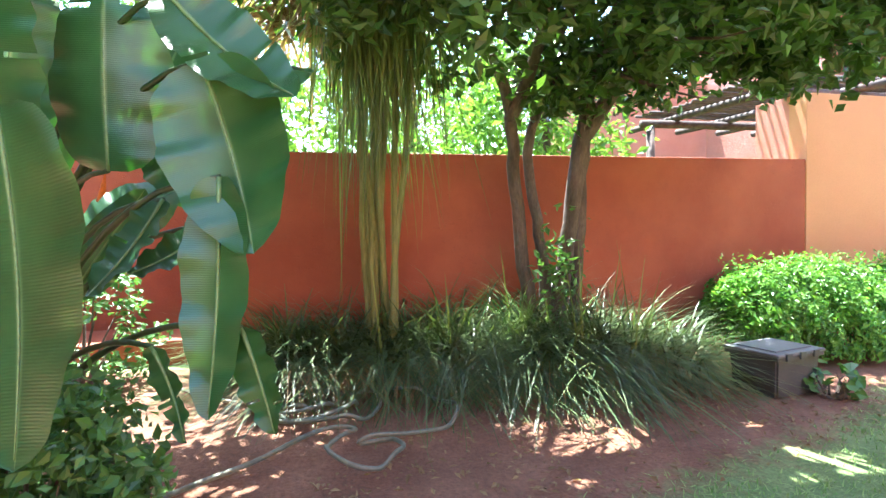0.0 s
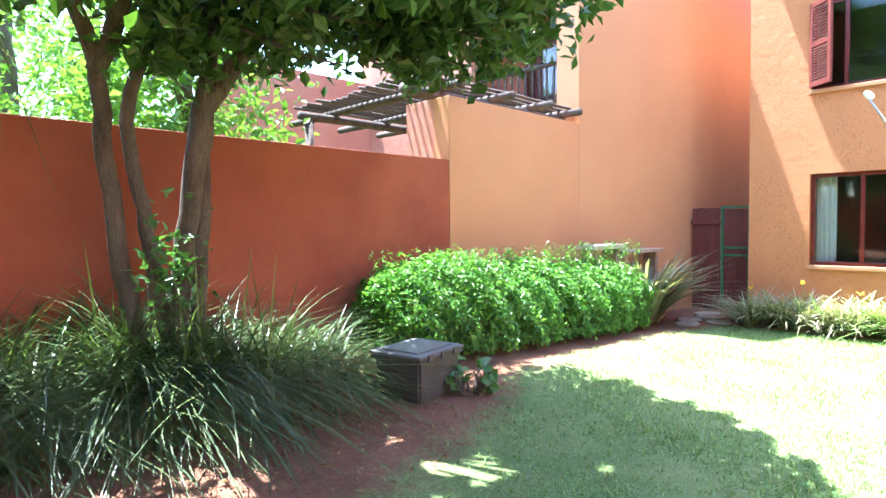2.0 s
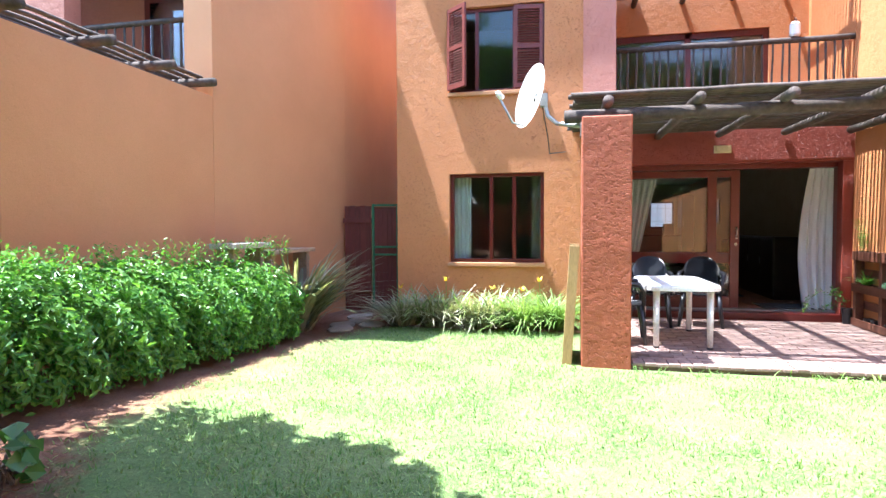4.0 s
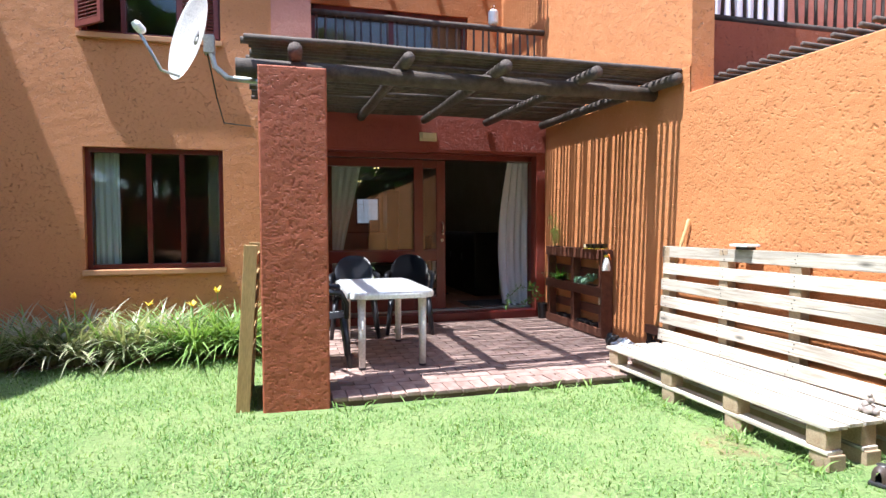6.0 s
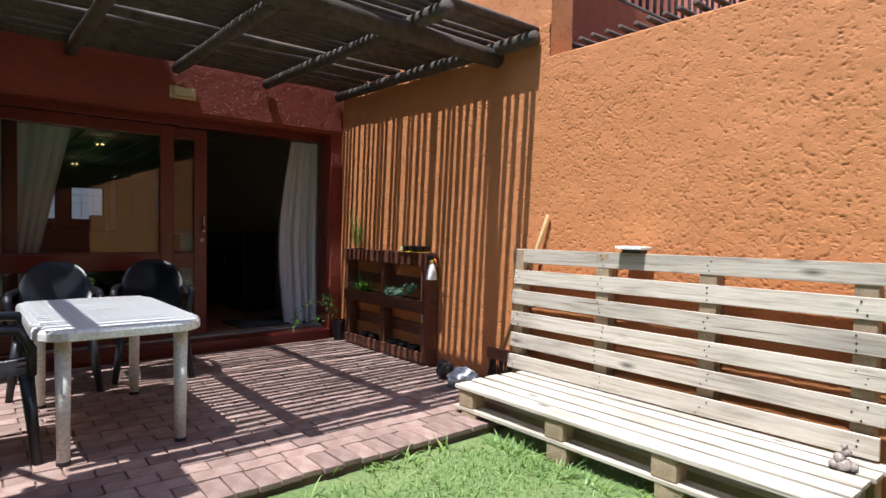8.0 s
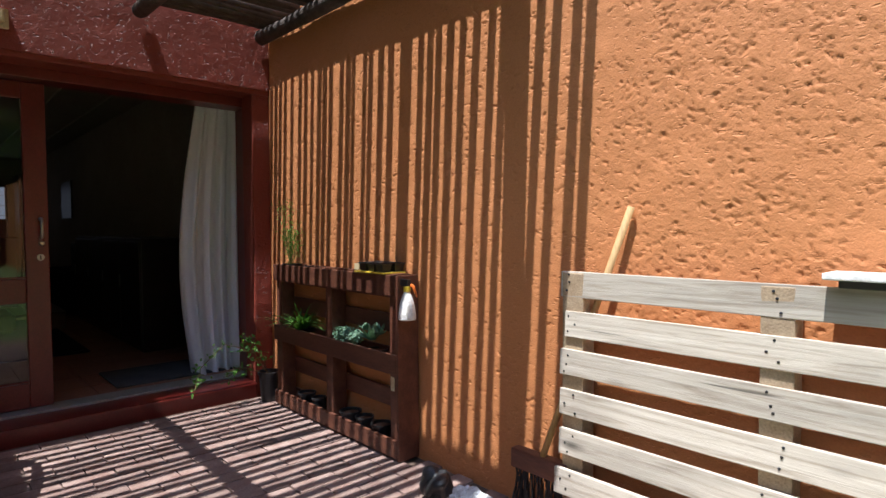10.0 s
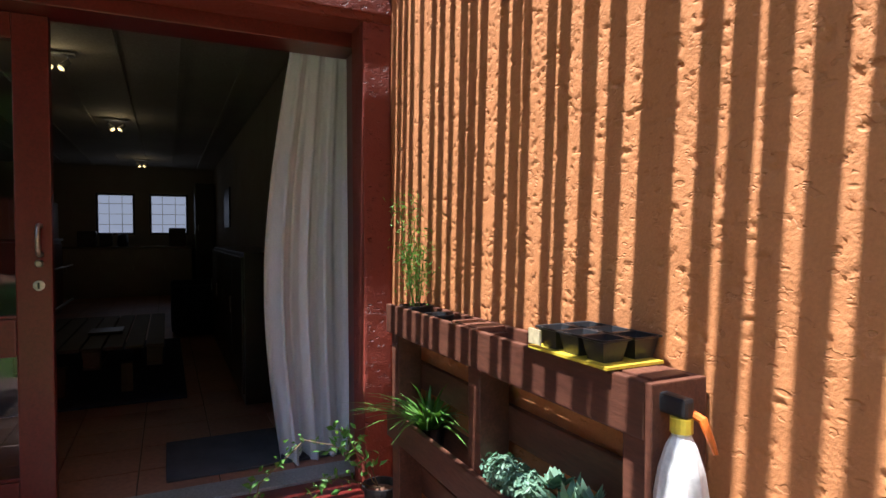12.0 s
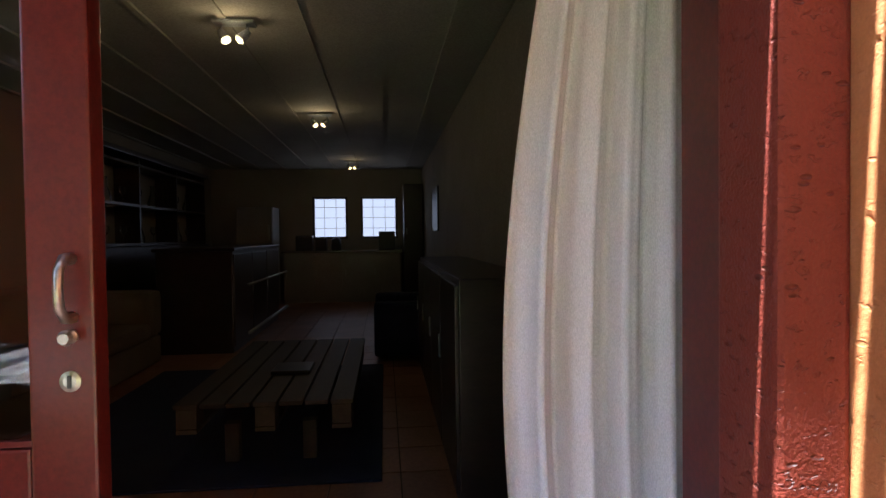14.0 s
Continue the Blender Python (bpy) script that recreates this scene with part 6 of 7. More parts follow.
def grass_bed():
    rng = np.random.default_rng(31)
    n = 9500
    cx = rng.uniform(-0.95, 2.35, 60)
    centres = np.stack([cx, rng.uniform(0, 1, 60) * 0.55 + np.interp(cx, [-1.2, 0.2, 1.0, 2.4], [4.0, 3.92, 3.78, 3.62])], 1)
    which = rng.integers(0, 60, n)
    xy = centres[which] + rng.normal(size=(n, 2)) * 0.10
    a = rng.uniform(0, math.tau, n)
    lean = rng.uniform(0.2, 0.92, n)
    heads = np.stack([np.cos(a) * lean, np.sin(a) * lean - 0.06, np.zeros(n)], 1)
    roots = np.stack([xy[:, 0], xy[:, 1], gz(xy[:, 0], xy[:, 1])], 1)
    length = rng.uniform(0.65, 1.35, n) * np.interp(xy[:, 0], [-1.2, 1.5, 2.4], [0.85, 1.1, 0.7])
    ob = tagged(new("grass_bed", blades_mesh("grass_bed", roots, heads, length, rng.uniform(0.008, 0.019, n), rng.uniform(0.4, 1.35, n), M["l_tuft"], 6)), "dense dark green strap-leaf grass along the wall", "grass", kind="stuff")
    m = 2300
    which = rng.integers(0, 60, m)
    xy = centres[which] + rng.normal(size=(m, 2)) * 0.12
    xy[:, 1] = np.minimum(xy[:, 1], 3.95)
    a = rng.uniform(math.pi * 0.9, math.pi * 2.1, m)
    lean = rng.uniform(0.5, 0.9, m)
    heads = np.stack([np.cos(a) * lean, np.sin(a) * lean, np.zeros(m)], 1)
    roots = np.stack([xy[:, 0], xy[:, 1], gz(xy[:, 0], xy[:, 1]) + 0.08], 1)
    tagged(new("dry_grass", blades_mesh("dry_grass", roots, heads, rng.uniform(0.35, 0.7, m), rng.uniform(0.006, 0.014, m), rng.uniform(0.9, 1.35, m), M["l_dry"], 5)), "dry straw-coloured blades hanging from the grass", "grass", kind="stuff")
    k = 16
    roots = np.stack([rng.uniform(-0.9, 1.9, k), rng.uniform(3.4, 4.1, k), np.full(k, 0.5)], 1)
    heads = np.stack([rng.normal(size=k) * 0.15, rng.normal(size=k) * 0.1, np.zeros(k)], 1)
    tagged(new("tall_blades", blades_mesh("tall_blades", roots, heads, rng.uniform(0.6, 1.0, k), rng.uniform(0.012, 0.02, k), rng.uniform(0.0, 0.15, k), M["l_palm"], 4)), "upright pale sword leaves standing above the grass", "grass", kind="stuff")


grass_bed()


def weeping_palm():
    rng = np.random.default_rng(41)
    t = thing("weeping_palm", "multi-stemmed palm with long drooping fronds before the wall", "palm tree")
    tops = []
    for k in range(11):
        bx, tx = rng.uniform(-0.26, -0.04), rng.uniform(-0.46, 0.14)
        by, ty = rng.uniform(4.0, 4.22), rng.uniform(3.6, 3.85)
        pts = wavy([(bx, by, 0.3), (bx + (tx - bx) * 0.2, by, 1.2), (bx + (tx - bx) * 0.6, (by + ty) / 2, 2.2), (tx, ty, 3.6)], 0.01, 500 + k, 3)
        part("stem", tube(pts, list(np.linspace(0.032, 0.014, len(pts))), 7), M["palm_stem"], t, smooth=True)
        tops.append((tx, ty, 3.6))
    n = 1300
    flip = np.array(tops)[rng.integers(0, len(tops), n)] + rng.normal(size=(n, 3)) * np.array([0.11, 0.08, 0.42])
    flip[:, 2] *= -1
    heads = np.stack([rng.normal(size=n) * 0.17, rng.normal(size=n) * 0.17, np.zeros(n)], 1)
    me = blades_mesh("hanging_fronds", flip, heads, rng.uniform(0.5, 1.5, n) ** 1.2, rng.uniform(0.006, 0.016, n), rng.uniform(-0.2, 0.1, n), M["l_palm"], 6)
    for v in me.vertices:
        v.co.z = -v.co.z
    ob = new("hanging_fronds", me)
    ob.parent = t
    n = 420
    src = np.array(tops)[rng.integers(0, len(tops), n)] + rng.normal(size=(n, 3)) * np.array([0.11, 0.07, 0.4])
    a = rng.uniform(0, math.tau, n)
    lean = rng.uniform(0.08, 0.3, n)
    heads = np.stack([np.cos(a) * lean, np.sin(a) * lean, np.zeros(n)], 1)
    length = rng.uniform(0.5, 0.9, n)
    ob = new("fronds", blades_mesh("fronds", src, heads, length, rng.uniform(0.01, 0.022, n), rng.uniform(1.5, 2.6, n), M["l_palm"], 7))
    ob.parent = t
    m = 320
    src = np.array(tops)[rng.integers(0, len(tops), m)] + rng.normal(size=(m, 3)) * np.array([0.06, 0.06, 0.3])
    heads = np.stack([rng.normal(size=m) * 0.28 - 0.12, rng.normal(size=m) * 0.3, np.zeros(m)], 1)
    ob = new("upper_fronds", blades_mesh("upper_fronds", src, heads, rng.uniform(0.5, 1.1, m), rng.uniform(0.012, 0.025, m), rng.uniform(0.3, 0.9, m), M["l_palm"], 5))
    ob.parent = t
    d = 260
    src = np.stack([rng.uniform(-0.95, -0.5, d), rng.uniform(4.9, 5.3, d), rng.uniform(3.2, 4.0, d)], 1)
    heads = rng.normal(size=(d, 3)) * np.array([0.3, 0.3, 0])
    ob = new("dead_fronds", blades_mesh("dead_fronds", src, heads, rng.uniform(0.7, 1.2, d), rng.uniform(0.03, 0.06, d), rng.uniform(1.6, 2.2, d), M["l_dry"], 5))
    ob.parent = t


weeping_palm()


def hedge():
    rng = np.random.default_rng(51)
    h = thing("hedge", "bright green small-leaved hedge along the orange wall", "hedge")
    n = 44000
    u = rng.random(n)
    x = 2.95 + 4.5 * u
    a = rng.uniform(-0.15, math.pi, n)
    bulge = 1 + 0.06 * np.sin(x * 3.3) + 0.06 * np.sin(x * 8.1 + 1) + 0.09 * np.sin(x * 14 + a * 5) + 0.07 * np.sin(x * 23 - a * 9)
    r = rng.random(n) ** 0.25
    end = np.clip(np.minimum((x - 2.8) / 0.4, (7.5 - x) / 0.4), 0.1, 1) ** 0.5
    box = np.minimum(1.12, 1 / np.maximum(np.abs(np.cos(a)), np.abs(np.sin(a))) ** 0.8)
    y = 4.02 - np.cos(a) * 0.50 * r * bulge * end * box + rng.normal(size=n) * 0.025
    z0 = gz(x, y)
    z = z0 + 0.12 + np.sin(np.clip(a, 0, math.pi)) ** 0.75 * 0.78 * r * (0.93 + 0.05 * np.sin(x * 4.7 + 2) + 0.07 * np.sin(x * 13 + a * 4)) * end + rng.normal(size=n) * 0.03
    z = np.maximum(z, z0 + 0.03)
    p = np.stack([x, y, z], 1)
    nr = np.stack([rng.normal(size=n) * 0.5, -np.cos(a) + rng.normal(size=n) * 0.5, np.sin(a) + 0.3 + rng.normal(size=n) * 0.5], 1)
    ob = new("foliage", leaves_mesh("foliage", p, nr, rng.uniform(0.035, 0.085, n), M["l_hedge"], 0.42, 0.3, rng))
    ob.parent = h
    bm = bmesh.new()
    for k in range(70):
        xx = 2.9 + 4.4 * rng.random()
        yy = 3.9 + 0.3 * rng.random()
        add_tube(bm, [(xx, yy, float(gz(xx, yy))), (xx + rng.normal() * 0.12, yy - 0.15 * rng.random(), 0.5), (xx + rng.normal() * 0.2, yy - 0.35 * rng.random(), 0.75)], [0.01, 0.007, 0.003], 5)
    part("branchwork", bm, M["bark"], h)
    k = 170
    xx = rng.uniform(3.0, 7.3, k)
    tips = np.stack([xx, rng.uniform(3.7, 4.2, k), 0.9 + rng.uniform(0, 0.12, k) + 0.05], 1)
    m = 9
    pp = np.repeat(tips, m, 0) + np.stack([rng.normal(size=k * m) * 0.02, rng.normal(size=k * m) * 0.02, np.tile(np.linspace(0, 0.16, m), k)], 1)
    ob = new("shoot_foliage", leaves_mesh("shoot_foliage", pp, rng.normal(size=pp.shape) + np.array([0, 0, 0.3]), rng.uniform(0.025, 0.05, len(pp)), M["l_hedge"], 0.4, 0.3, rng))
    ob.parent = h


hedge()

rng = np.random.default_rng(61)
fl = thing("flax", "striped flax clump with arching strap leaves by the gate", "flax plant", at=(7.85, 3.95, 0.0))
fill(fl, rosette(320, 0.2, 1.55, 0.05, 0.62, 0.58, 0.02, 62, M["l_flax"], 8), "pale striped strap leaves")
for k in range(11):
    x, y = 8.72 + 0.12 * math.sin(k * 2.3), 0.72 + k * 0.205
    c = thing("daylily", "daylily clump flowering below the front window", "daylily", "daylilies under the window", (x, y, 0.0))
    # pale strappy leaves; flax blades also brighten the shadowed clumps to look sunlit
    fill(c, rosette(260, 0.2, 0.8, 0.024, 0.75, 0.74, 0.0, 63 + k, M["l_flax"] if k > 3 and k % 3 else M["l_lily"], 5))
    if k % 3 == 1 or k == 2:
        hh = 0.5 + 0.1 * (k % 2)
        part("flower_stalk", tube([(0, 0, 0), (-0.03, 0.02, hh)], 0.004, 5), M["l_lily"], c)
        ob = new("flower", rosette(6, 0.004, 0.09, 0.035, 0.4, 0.9, hh, 80 + k, M["petal"], 3))
        ob.parent = c
        ob.location = (-0.03, 0.02, 0)


def shrub(name, label, centre, radii, n, size, seed, mat="l_shrub", ratio=0.6):
    s = thing(name, label, "shrub")
    rng = np.random.default_rng(seed)
    _, p = clumped(rng, n // 18, 18, centre, radii, (0.05, 0.05, 0.04), 0.55)
    p = p[p[:, 2] > gz(p[:, 0], p[:, 1]) + 0.02]
    nr = rng.normal(size=p.shape) * 0.6 + np.array([0.1, -0.5, 0.8])
    ob = new("foliage", leaves_mesh("foliage", p, nr, size * rng.uniform(0.6, 1.2, len(p)), M[mat], ratio, 0.25, rng))
    ob.parent = s
    bm = bmesh.new()
    for k in range(26):
        d = rng.normal(size=3)
        d /= np.linalg.norm(d)
        tip = np.array(centre) + d * np.array(radii) * 0.8
        tip[2] = max(tip[2], float(gz(tip[0], tip[1])) + 0.1)
        base = (centre[0] + d[0] * 0.1, centre[1] + d[1] * 0.1, float(gz(centre[0], centre[1])))
        add_tube(bm, [base, tuple((np.array(base) + tip) / 2 + rng.normal(size=3) * 0.04), tuple(tip)], [0.012, 0.008, 0.003], 5)
    part("branchwork", bm, M["bark"], s)


shrub("leafy_shrub", "round-leaved green shrub under the large leaves", (-1.82, 2.05, 0.52), (0.48, 0.5, 0.52), 7000, 0.065, 71)
shrub("leafy_shrub", "green shrub by the red ledge", (-2.3, 4.2, 0.75), (0.6, 0.35, 0.6), 1600, 0.07, 72)
shrub("squash_plant", "broad-leaved creeper beside the storage box", (3.02, 2.98, 0.3), (0.26, 0.2, 0.2), 150, 0.10, 73, "l_shrub", 0.9)
shrub("vine_sprig", "leafy vine sprig at the end of the bench", (4.55, -2.72, 0.36), (0.2, 0.16, 0.2), 90, 0.10, 74, "l_lily", 0.8)


# ---- giant strelitzia beside the path ----
def big_leaf(parent, base, tip, width, droop, turn, seed, stalk, tears=3, curl=0.25):
    """One paddle leaf with its stalk: blade from base to tip, sagging in between, wings folded along the midrib."""
    rnd = random.Random(seed)
    base, tip = Vector(base), Vector(tip)
    axis = (tip - base).normalized()
    up = Vector((0, 0, 1))
    side0 = Vector((0.97, -0.25, 0.0))
    side0 = (side0 - axis * side0.dot(axis)).normalized()
    side0 = Matrix.Rotation(radians(turn), 3, axis) @ side0
    nrm = side0.cross(axis).normalized()
    L, rows, cols = (tip - base).length, 40, 6
    bm = bmesh.new()
    uv = bm.loops.layers.uv.new()
    torn = {-1: [rnd.uniform(0.25, 0.9) for _ in range(tears)], 1: [rnd.uniform(0.25, 0.9) for _ in range(tears)]}

    def point(u, v):
        w = width * 0.5 * (math.sin(math.pi * min(1, u ** 0.75 * 0.97 + 0.03)) ** 0.55)
        c = base.lerp(tip, u) + nrm * droop * L * math.sin(math.pi * u)
        edge = abs(v)
        wing = math.sin(u * 21 + seed) * 0.012 + math.sin(u * 47 + 2 * seed) * 0.005
        return c + side0 * v * w + nrm * (curl * w * edge ** 1.6 * (-1) + wing * edge)

    for s in (-1, 1):
        grid = []
        for i in range(rows + 1):
            u = i / rows
            grid.append([bm.verts.new(point(u, s * j / cols)) for j in range(cols + 1)])
        for i in range(rows):
            u = (i + 0.5) / rows
            gap = any(abs(u - q) < 0.5 / rows for q in torn[s])
            for j in range(cols):
                if gap and j >= 2:
                    continue
                q = (grid[i][j], grid[i][j + 1], grid[i + 1][j + 1], grid[i + 1][j])
                f = bm.faces.new(q if s > 0 else q[::-1])
                for lp in f.loops:
                    vi = next((a, b) for a in (i, i + 1) for b in (j, j + 1) if grid[a][b] is lp.vert)
                    lp[uv].uv = (vi[0] / rows * 3.0, 0.5 + s * vi[1] / cols * 0.5)
    blade = part("leaf", bm, M["l_banana"], parent, smooth=True)
    rib = [base.lerp(tip, u) + nrm * (droop * L * math.sin(math.pi * u) - 0.004) for u in np.linspace(0, 0.97, 14)]
    part("midrib", tube(rib, list(np.linspace(0.009, 0.002, 14)), 6), M["midrib"], blade, smooth=True)
    foot = Vector(stalk).lerp(Vector((base.x - 0.05, base.y + 0.55, stalk[2])), 0.12)
    bend = Vector((foot.x + (base.x - foot.x) * 0.45, foot.y + (base.y - foot.y) * 0.25, base.z + 0.04))
    line = [foot * (1 - u) ** 2 + bend * 2 * u * (1 - u) + base * u * u for u in np.linspace(0, 1, 12)]
    part("stalk", tube(line, list(np.linspace(0.02, 0.01, 12)), 8), M["stalk"], parent, smooth=True)


def strelitzia():
    t = thing("giant_strelitzia", "giant strelitzia with big torn paddle leaves beside the path", "strelitzia plant")
    S = (-2.44, 2.78, 0.2)
    big_leaf(t, (-1.68, 1.73, 1.92), (-1.62, 1.58, 0.82), 0.64, 0.04, 12, 1, S, 0)
    big_leaf(t, (-1.09, 1.78, 2.10), (-0.93, 1.63, 1.44), 0.46, 0.06, 8, 2, S, 0)
    big_leaf(t, (-1.20, 1.80, 2.33), (-0.78, 1.60, 1.95), 0.30, 0.10, -20, 3, S, 1)
    big_leaf(t, (-1.04, 1.73, 1.70), (-1.09, 1.63, 0.90), 0.25, 0.03, 10, 4, S, 0)
    big_leaf(t, (-0.98, 1.68, 1.19), (-0.88, 1.60, 0.84), 0.17, 0.03, 20, 5, S, 1)
    big_leaf(t, (-1.47, 2.08, 1.75), (-1.43, 2.01, 2.53), 0.47, 0.03, 0, 6, S, 1)
    big_leaf(t, (-1.28, 2.07, 1.64), (-1.52, 1.94, 1.29), 0.18, 0.05, 15, 7, S, 1)
    big_leaf(t, (-1.12, 2.07, 1.53), (-1.40, 2.01, 1.36), 0.18, 0.08, 10, 8, S, 0)
    big_leaf(t, (-1.78, 2.01, 1.77), (-1.73, 1.91, 2.51), 0.38, 0.04, -25, 9, S, 1)
    big_leaf(t, (-1.35, 2.13, 1.90), (-1.12, 2.01, 1.59), 0.22, 0.05, 20, 10, S, 1)
    big_leaf(t, (-1.18, 2.32, 2.13), (-0.69, 2.26, 2.20), 0.25, 0.1, 0, 12, S, 2)
    big_leaf(t, (-1.30, 1.88, 1.11), (-1.18, 1.75, 0.79), 0.13, 0.05, 30, 11, S, 2)
    big_leaf(t, (-1.84, 2.79, 1.21), (-1.47, 2.68, 1.72), 0.25, 0.05, 15, 13, S, 0)
    big_leaf(t, (-2.00, 3.02, 1.30), (-1.58, 2.96, 1.44), 0.30, 0.04, -30, 14, S, 1)
    big_leaf(t, (-1.94, 3.34, 1.49), (-1.43, 3.40, 1.77), 0.38, 0.05, 20, 15, S, 1)
    big_leaf(t, (-2.25, 3.40, 1.75), (-2.13, 3.28, 2.76), 0.53, 0.03, 10, 16, S, 2)
    big_leaf(t, (-1.68, 3.53, 2.00), (-1.30, 3.40, 2.83), 0.51, 0.04, -15, 17, S, 2)
    big_leaf(t, (-2.13, 3.09, 1.17), (-2.19, 2.96, 2.00), 0.43, 0.04, 5, 18, S, 1)
    big_leaf(t, (-2.00, 2.64, 2.00), (-1.94, 2.58, 2.76), 0.46, 0.04, 25, 19, S, 1)
    fl = part("flower", tube([(-1.54, 2.18, 1.64), (-1.51, 2.15, 1.68), (-1.49, 2.12, 1.75)], [0.004, 0.013, 0.002], 7), M["orange_plastic"], t, "orange flower head", True)


strelitzia()


# weeds along the bench foot and the patio edge
rng = np.random.default_rng(95)
x = np.concatenate([rng.uniform(4.8, 6.75, 520), rng.normal(6.55, 0.035, 380)])
y = np.concatenate([rng.normal(-2.27, 0.06, 520), rng.uniform(-2.5, 0.0, 380)])
clump = np.array([noise.noise(Vector((float(a) * 4, float(b) * 4, 8.0))) for a, b in zip(x, y)])
x, y = x[clump > -0.05], y[clump > -0.05]
n = len(x)
hd = np.concatenate([rng.normal(size=(n, 2)) * 0.5, np.zeros((n, 1))], 1)
me = blades_mesh("edge_weeds", np.stack([x, y, gz(x, y) - 0.004], 1), hd, rng.uniform(0.05, 0.16, n), rng.uniform(0.004, 0.012, n), rng.uniform(0.3, 0.9, n), M["l_lily"], 4)
tagged(new("edge_weeds", me), "longer green grass and weeds at the paving edge", "grass", kind="stuff")

# fallen leaves and grit on the soil
rng = np.random.default_rng(91)
n = 1500
x = rng.uniform(-1.6, 3.4, n)
y = lawn_edge(x) + rng.uniform(-0.35, 1.1, n)
p = np.stack([x, y, gz(x, y) + 0.018], 1)
nr = rng.normal(size=p.shape) * 0.3 + np.array([0, 0, 1.0])
tagged(new("fallen_leaves", leaves_mesh("fallen_leaves", p, nr, rng.uniform(0.02, 0.06, n), M["l_dry"], 0.45, 0.3, rng)), "dry fallen leaves scattered on the red soil", "leaf litter", kind="stuff")


# ---- living room ----
def sofa():
    s = thing("sofa", "long beige brown sofa along the wall", "sofa")
    F = M["sofa"]
    part("base", boxed(11.3, 14.6, -0.15, 0.7, 0.16, 0.42, bevel=0.03), F, s)
    part("backrest", boxed(11.3, 14.6, 0.45, 0.85, 0.42, 0.95, bevel=0.06), F, s)
    part("armrest", boxed(14.35, 14.65, -0.15, 0.7, 0.42, 0.85, bevel=0.06), F, s)
    for k in range(3):
        part("cushion", boxed(11.35 + k, 12.32 + k, -0.17, 0.45, 0.42, 0.56, bevel=0.04), F, s)


sofa()
ct = thing("pallet_coffee_table", "brown pallet-wood coffee table standing on the rug", "coffee table")
for k in range(7):
    part("top_slat", boxed(11.72, 13.5, -2.14 + k * 0.128, -2.025 + k * 0.128, 0.49, 0.512, bevel=0.003), M["room_wood"], ct)
for x in (11.78, 12.6, 13.42):
    for y in (-2.08, -1.7, -1.32):
        part("block", boxed(x - 0.06, x + 0.06, y - 0.05, y + 0.05, 0.39, 0.49, bevel=0.006), M["room_wood"], ct)
for y in (-2.08, -1.7, -1.32):
    part("base_slat", boxed(11.72, 13.5, y - 0.05, y + 0.05, 0.365, 0.388, bevel=0.003), M["room_wood"], ct)
for x in (11.9, 13.3):
    for y in (-1.9, -1.5):
        part("leg", boxed(x - 0.035, x + 0.035, y - 0.035, y + 0.035, 0.165, 0.365), M["room_wood"], ct)
bk = solo("book", boxed(12.3, 12.55, -1.85, -1.62, 0.514, 0.535, bevel=0.003), M["dark_wood"], "dark book lying on the coffee table", "book")
solo("rug", boxed(11.55, 14.1, -2.28, -0.35, 0.152, 0.166, bevel=0.004), M["rug"], "dark navy rug under the coffee table", "rug")
solo("door_mat", boxed(10.08, 10.62, -2.95, -2.15, 0.152, 0.165, bevel=0.004), M["mat"], "grey door mat inside the sliding door", "door mat")


def cabinet(name, label, x0, x1, y0, y1, z1, doors, facing, mat="dark_wood", top=None):
    c = thing(name, label, "cabinet")
    part("body", boxed(x0, x1, y0, y1, 0.15, z1, bevel=0.006), M[mat], c)
    if top:
        part("worktop", boxed(x0 - 0.03, x1 + 0.03, y0 - 0.03, y1 + 0.03, z1 + 0.001, z1 + 0.035, bevel=0.005), M[top], c)
    for k in range(doors):
        if facing == "y":
            a = x0 + (x1 - x0) * k / doors
            b = x0 + (x1 - x0) * (k + 1) / doors
            d = part("door", boxed(a + 0.01, b - 0.01, y1, y1 + 0.018, 0.22, z1 - 0.03, bevel=0.004), M[mat], c)
            part("handle", tube([(b - 0.05, y1 + 0.03, z1 * 0.6), (b - 0.05, y1 + 0.03, z1 * 0.6 + 0.12)], 0.006, 6), M["steel"], d)
        elif facing == "-y":
            a = x0 + (x1 - x0) * k / doors
            b = x0 + (x1 - x0) * (k + 1) / doors
            d = part("door", boxed(a + 0.01, b - 0.01, y0 - 0.018, y0, 0.22, z1 - 0.03, bevel=0.004), M[mat], c)
            part("handle", tube([(b - 0.05, y0 - 0.03, z1 * 0.6), (b - 0.05, y0 - 0.03, z1 * 0.6 + 0.12)], 0.006, 6), M["steel"], d)
        else:
            a = y0 + (y1 - y0) * k / doors
            b = y0 + (y1 - y0) * (k + 1) / doors
            d = part("door", boxed(x0 - 0.018, x0, a + 0.01, b - 0.01, 0.22, z1 - 0.03, bevel=0.004), M[mat], c)
            part("handle", tube([(x0 - 0.03, b - 0.05, z1 * 0.6), (x0 - 0.03, b - 0.05, z1 * 0.6 + 0.12)], 0.006, 6), M["steel"], d)
    return c


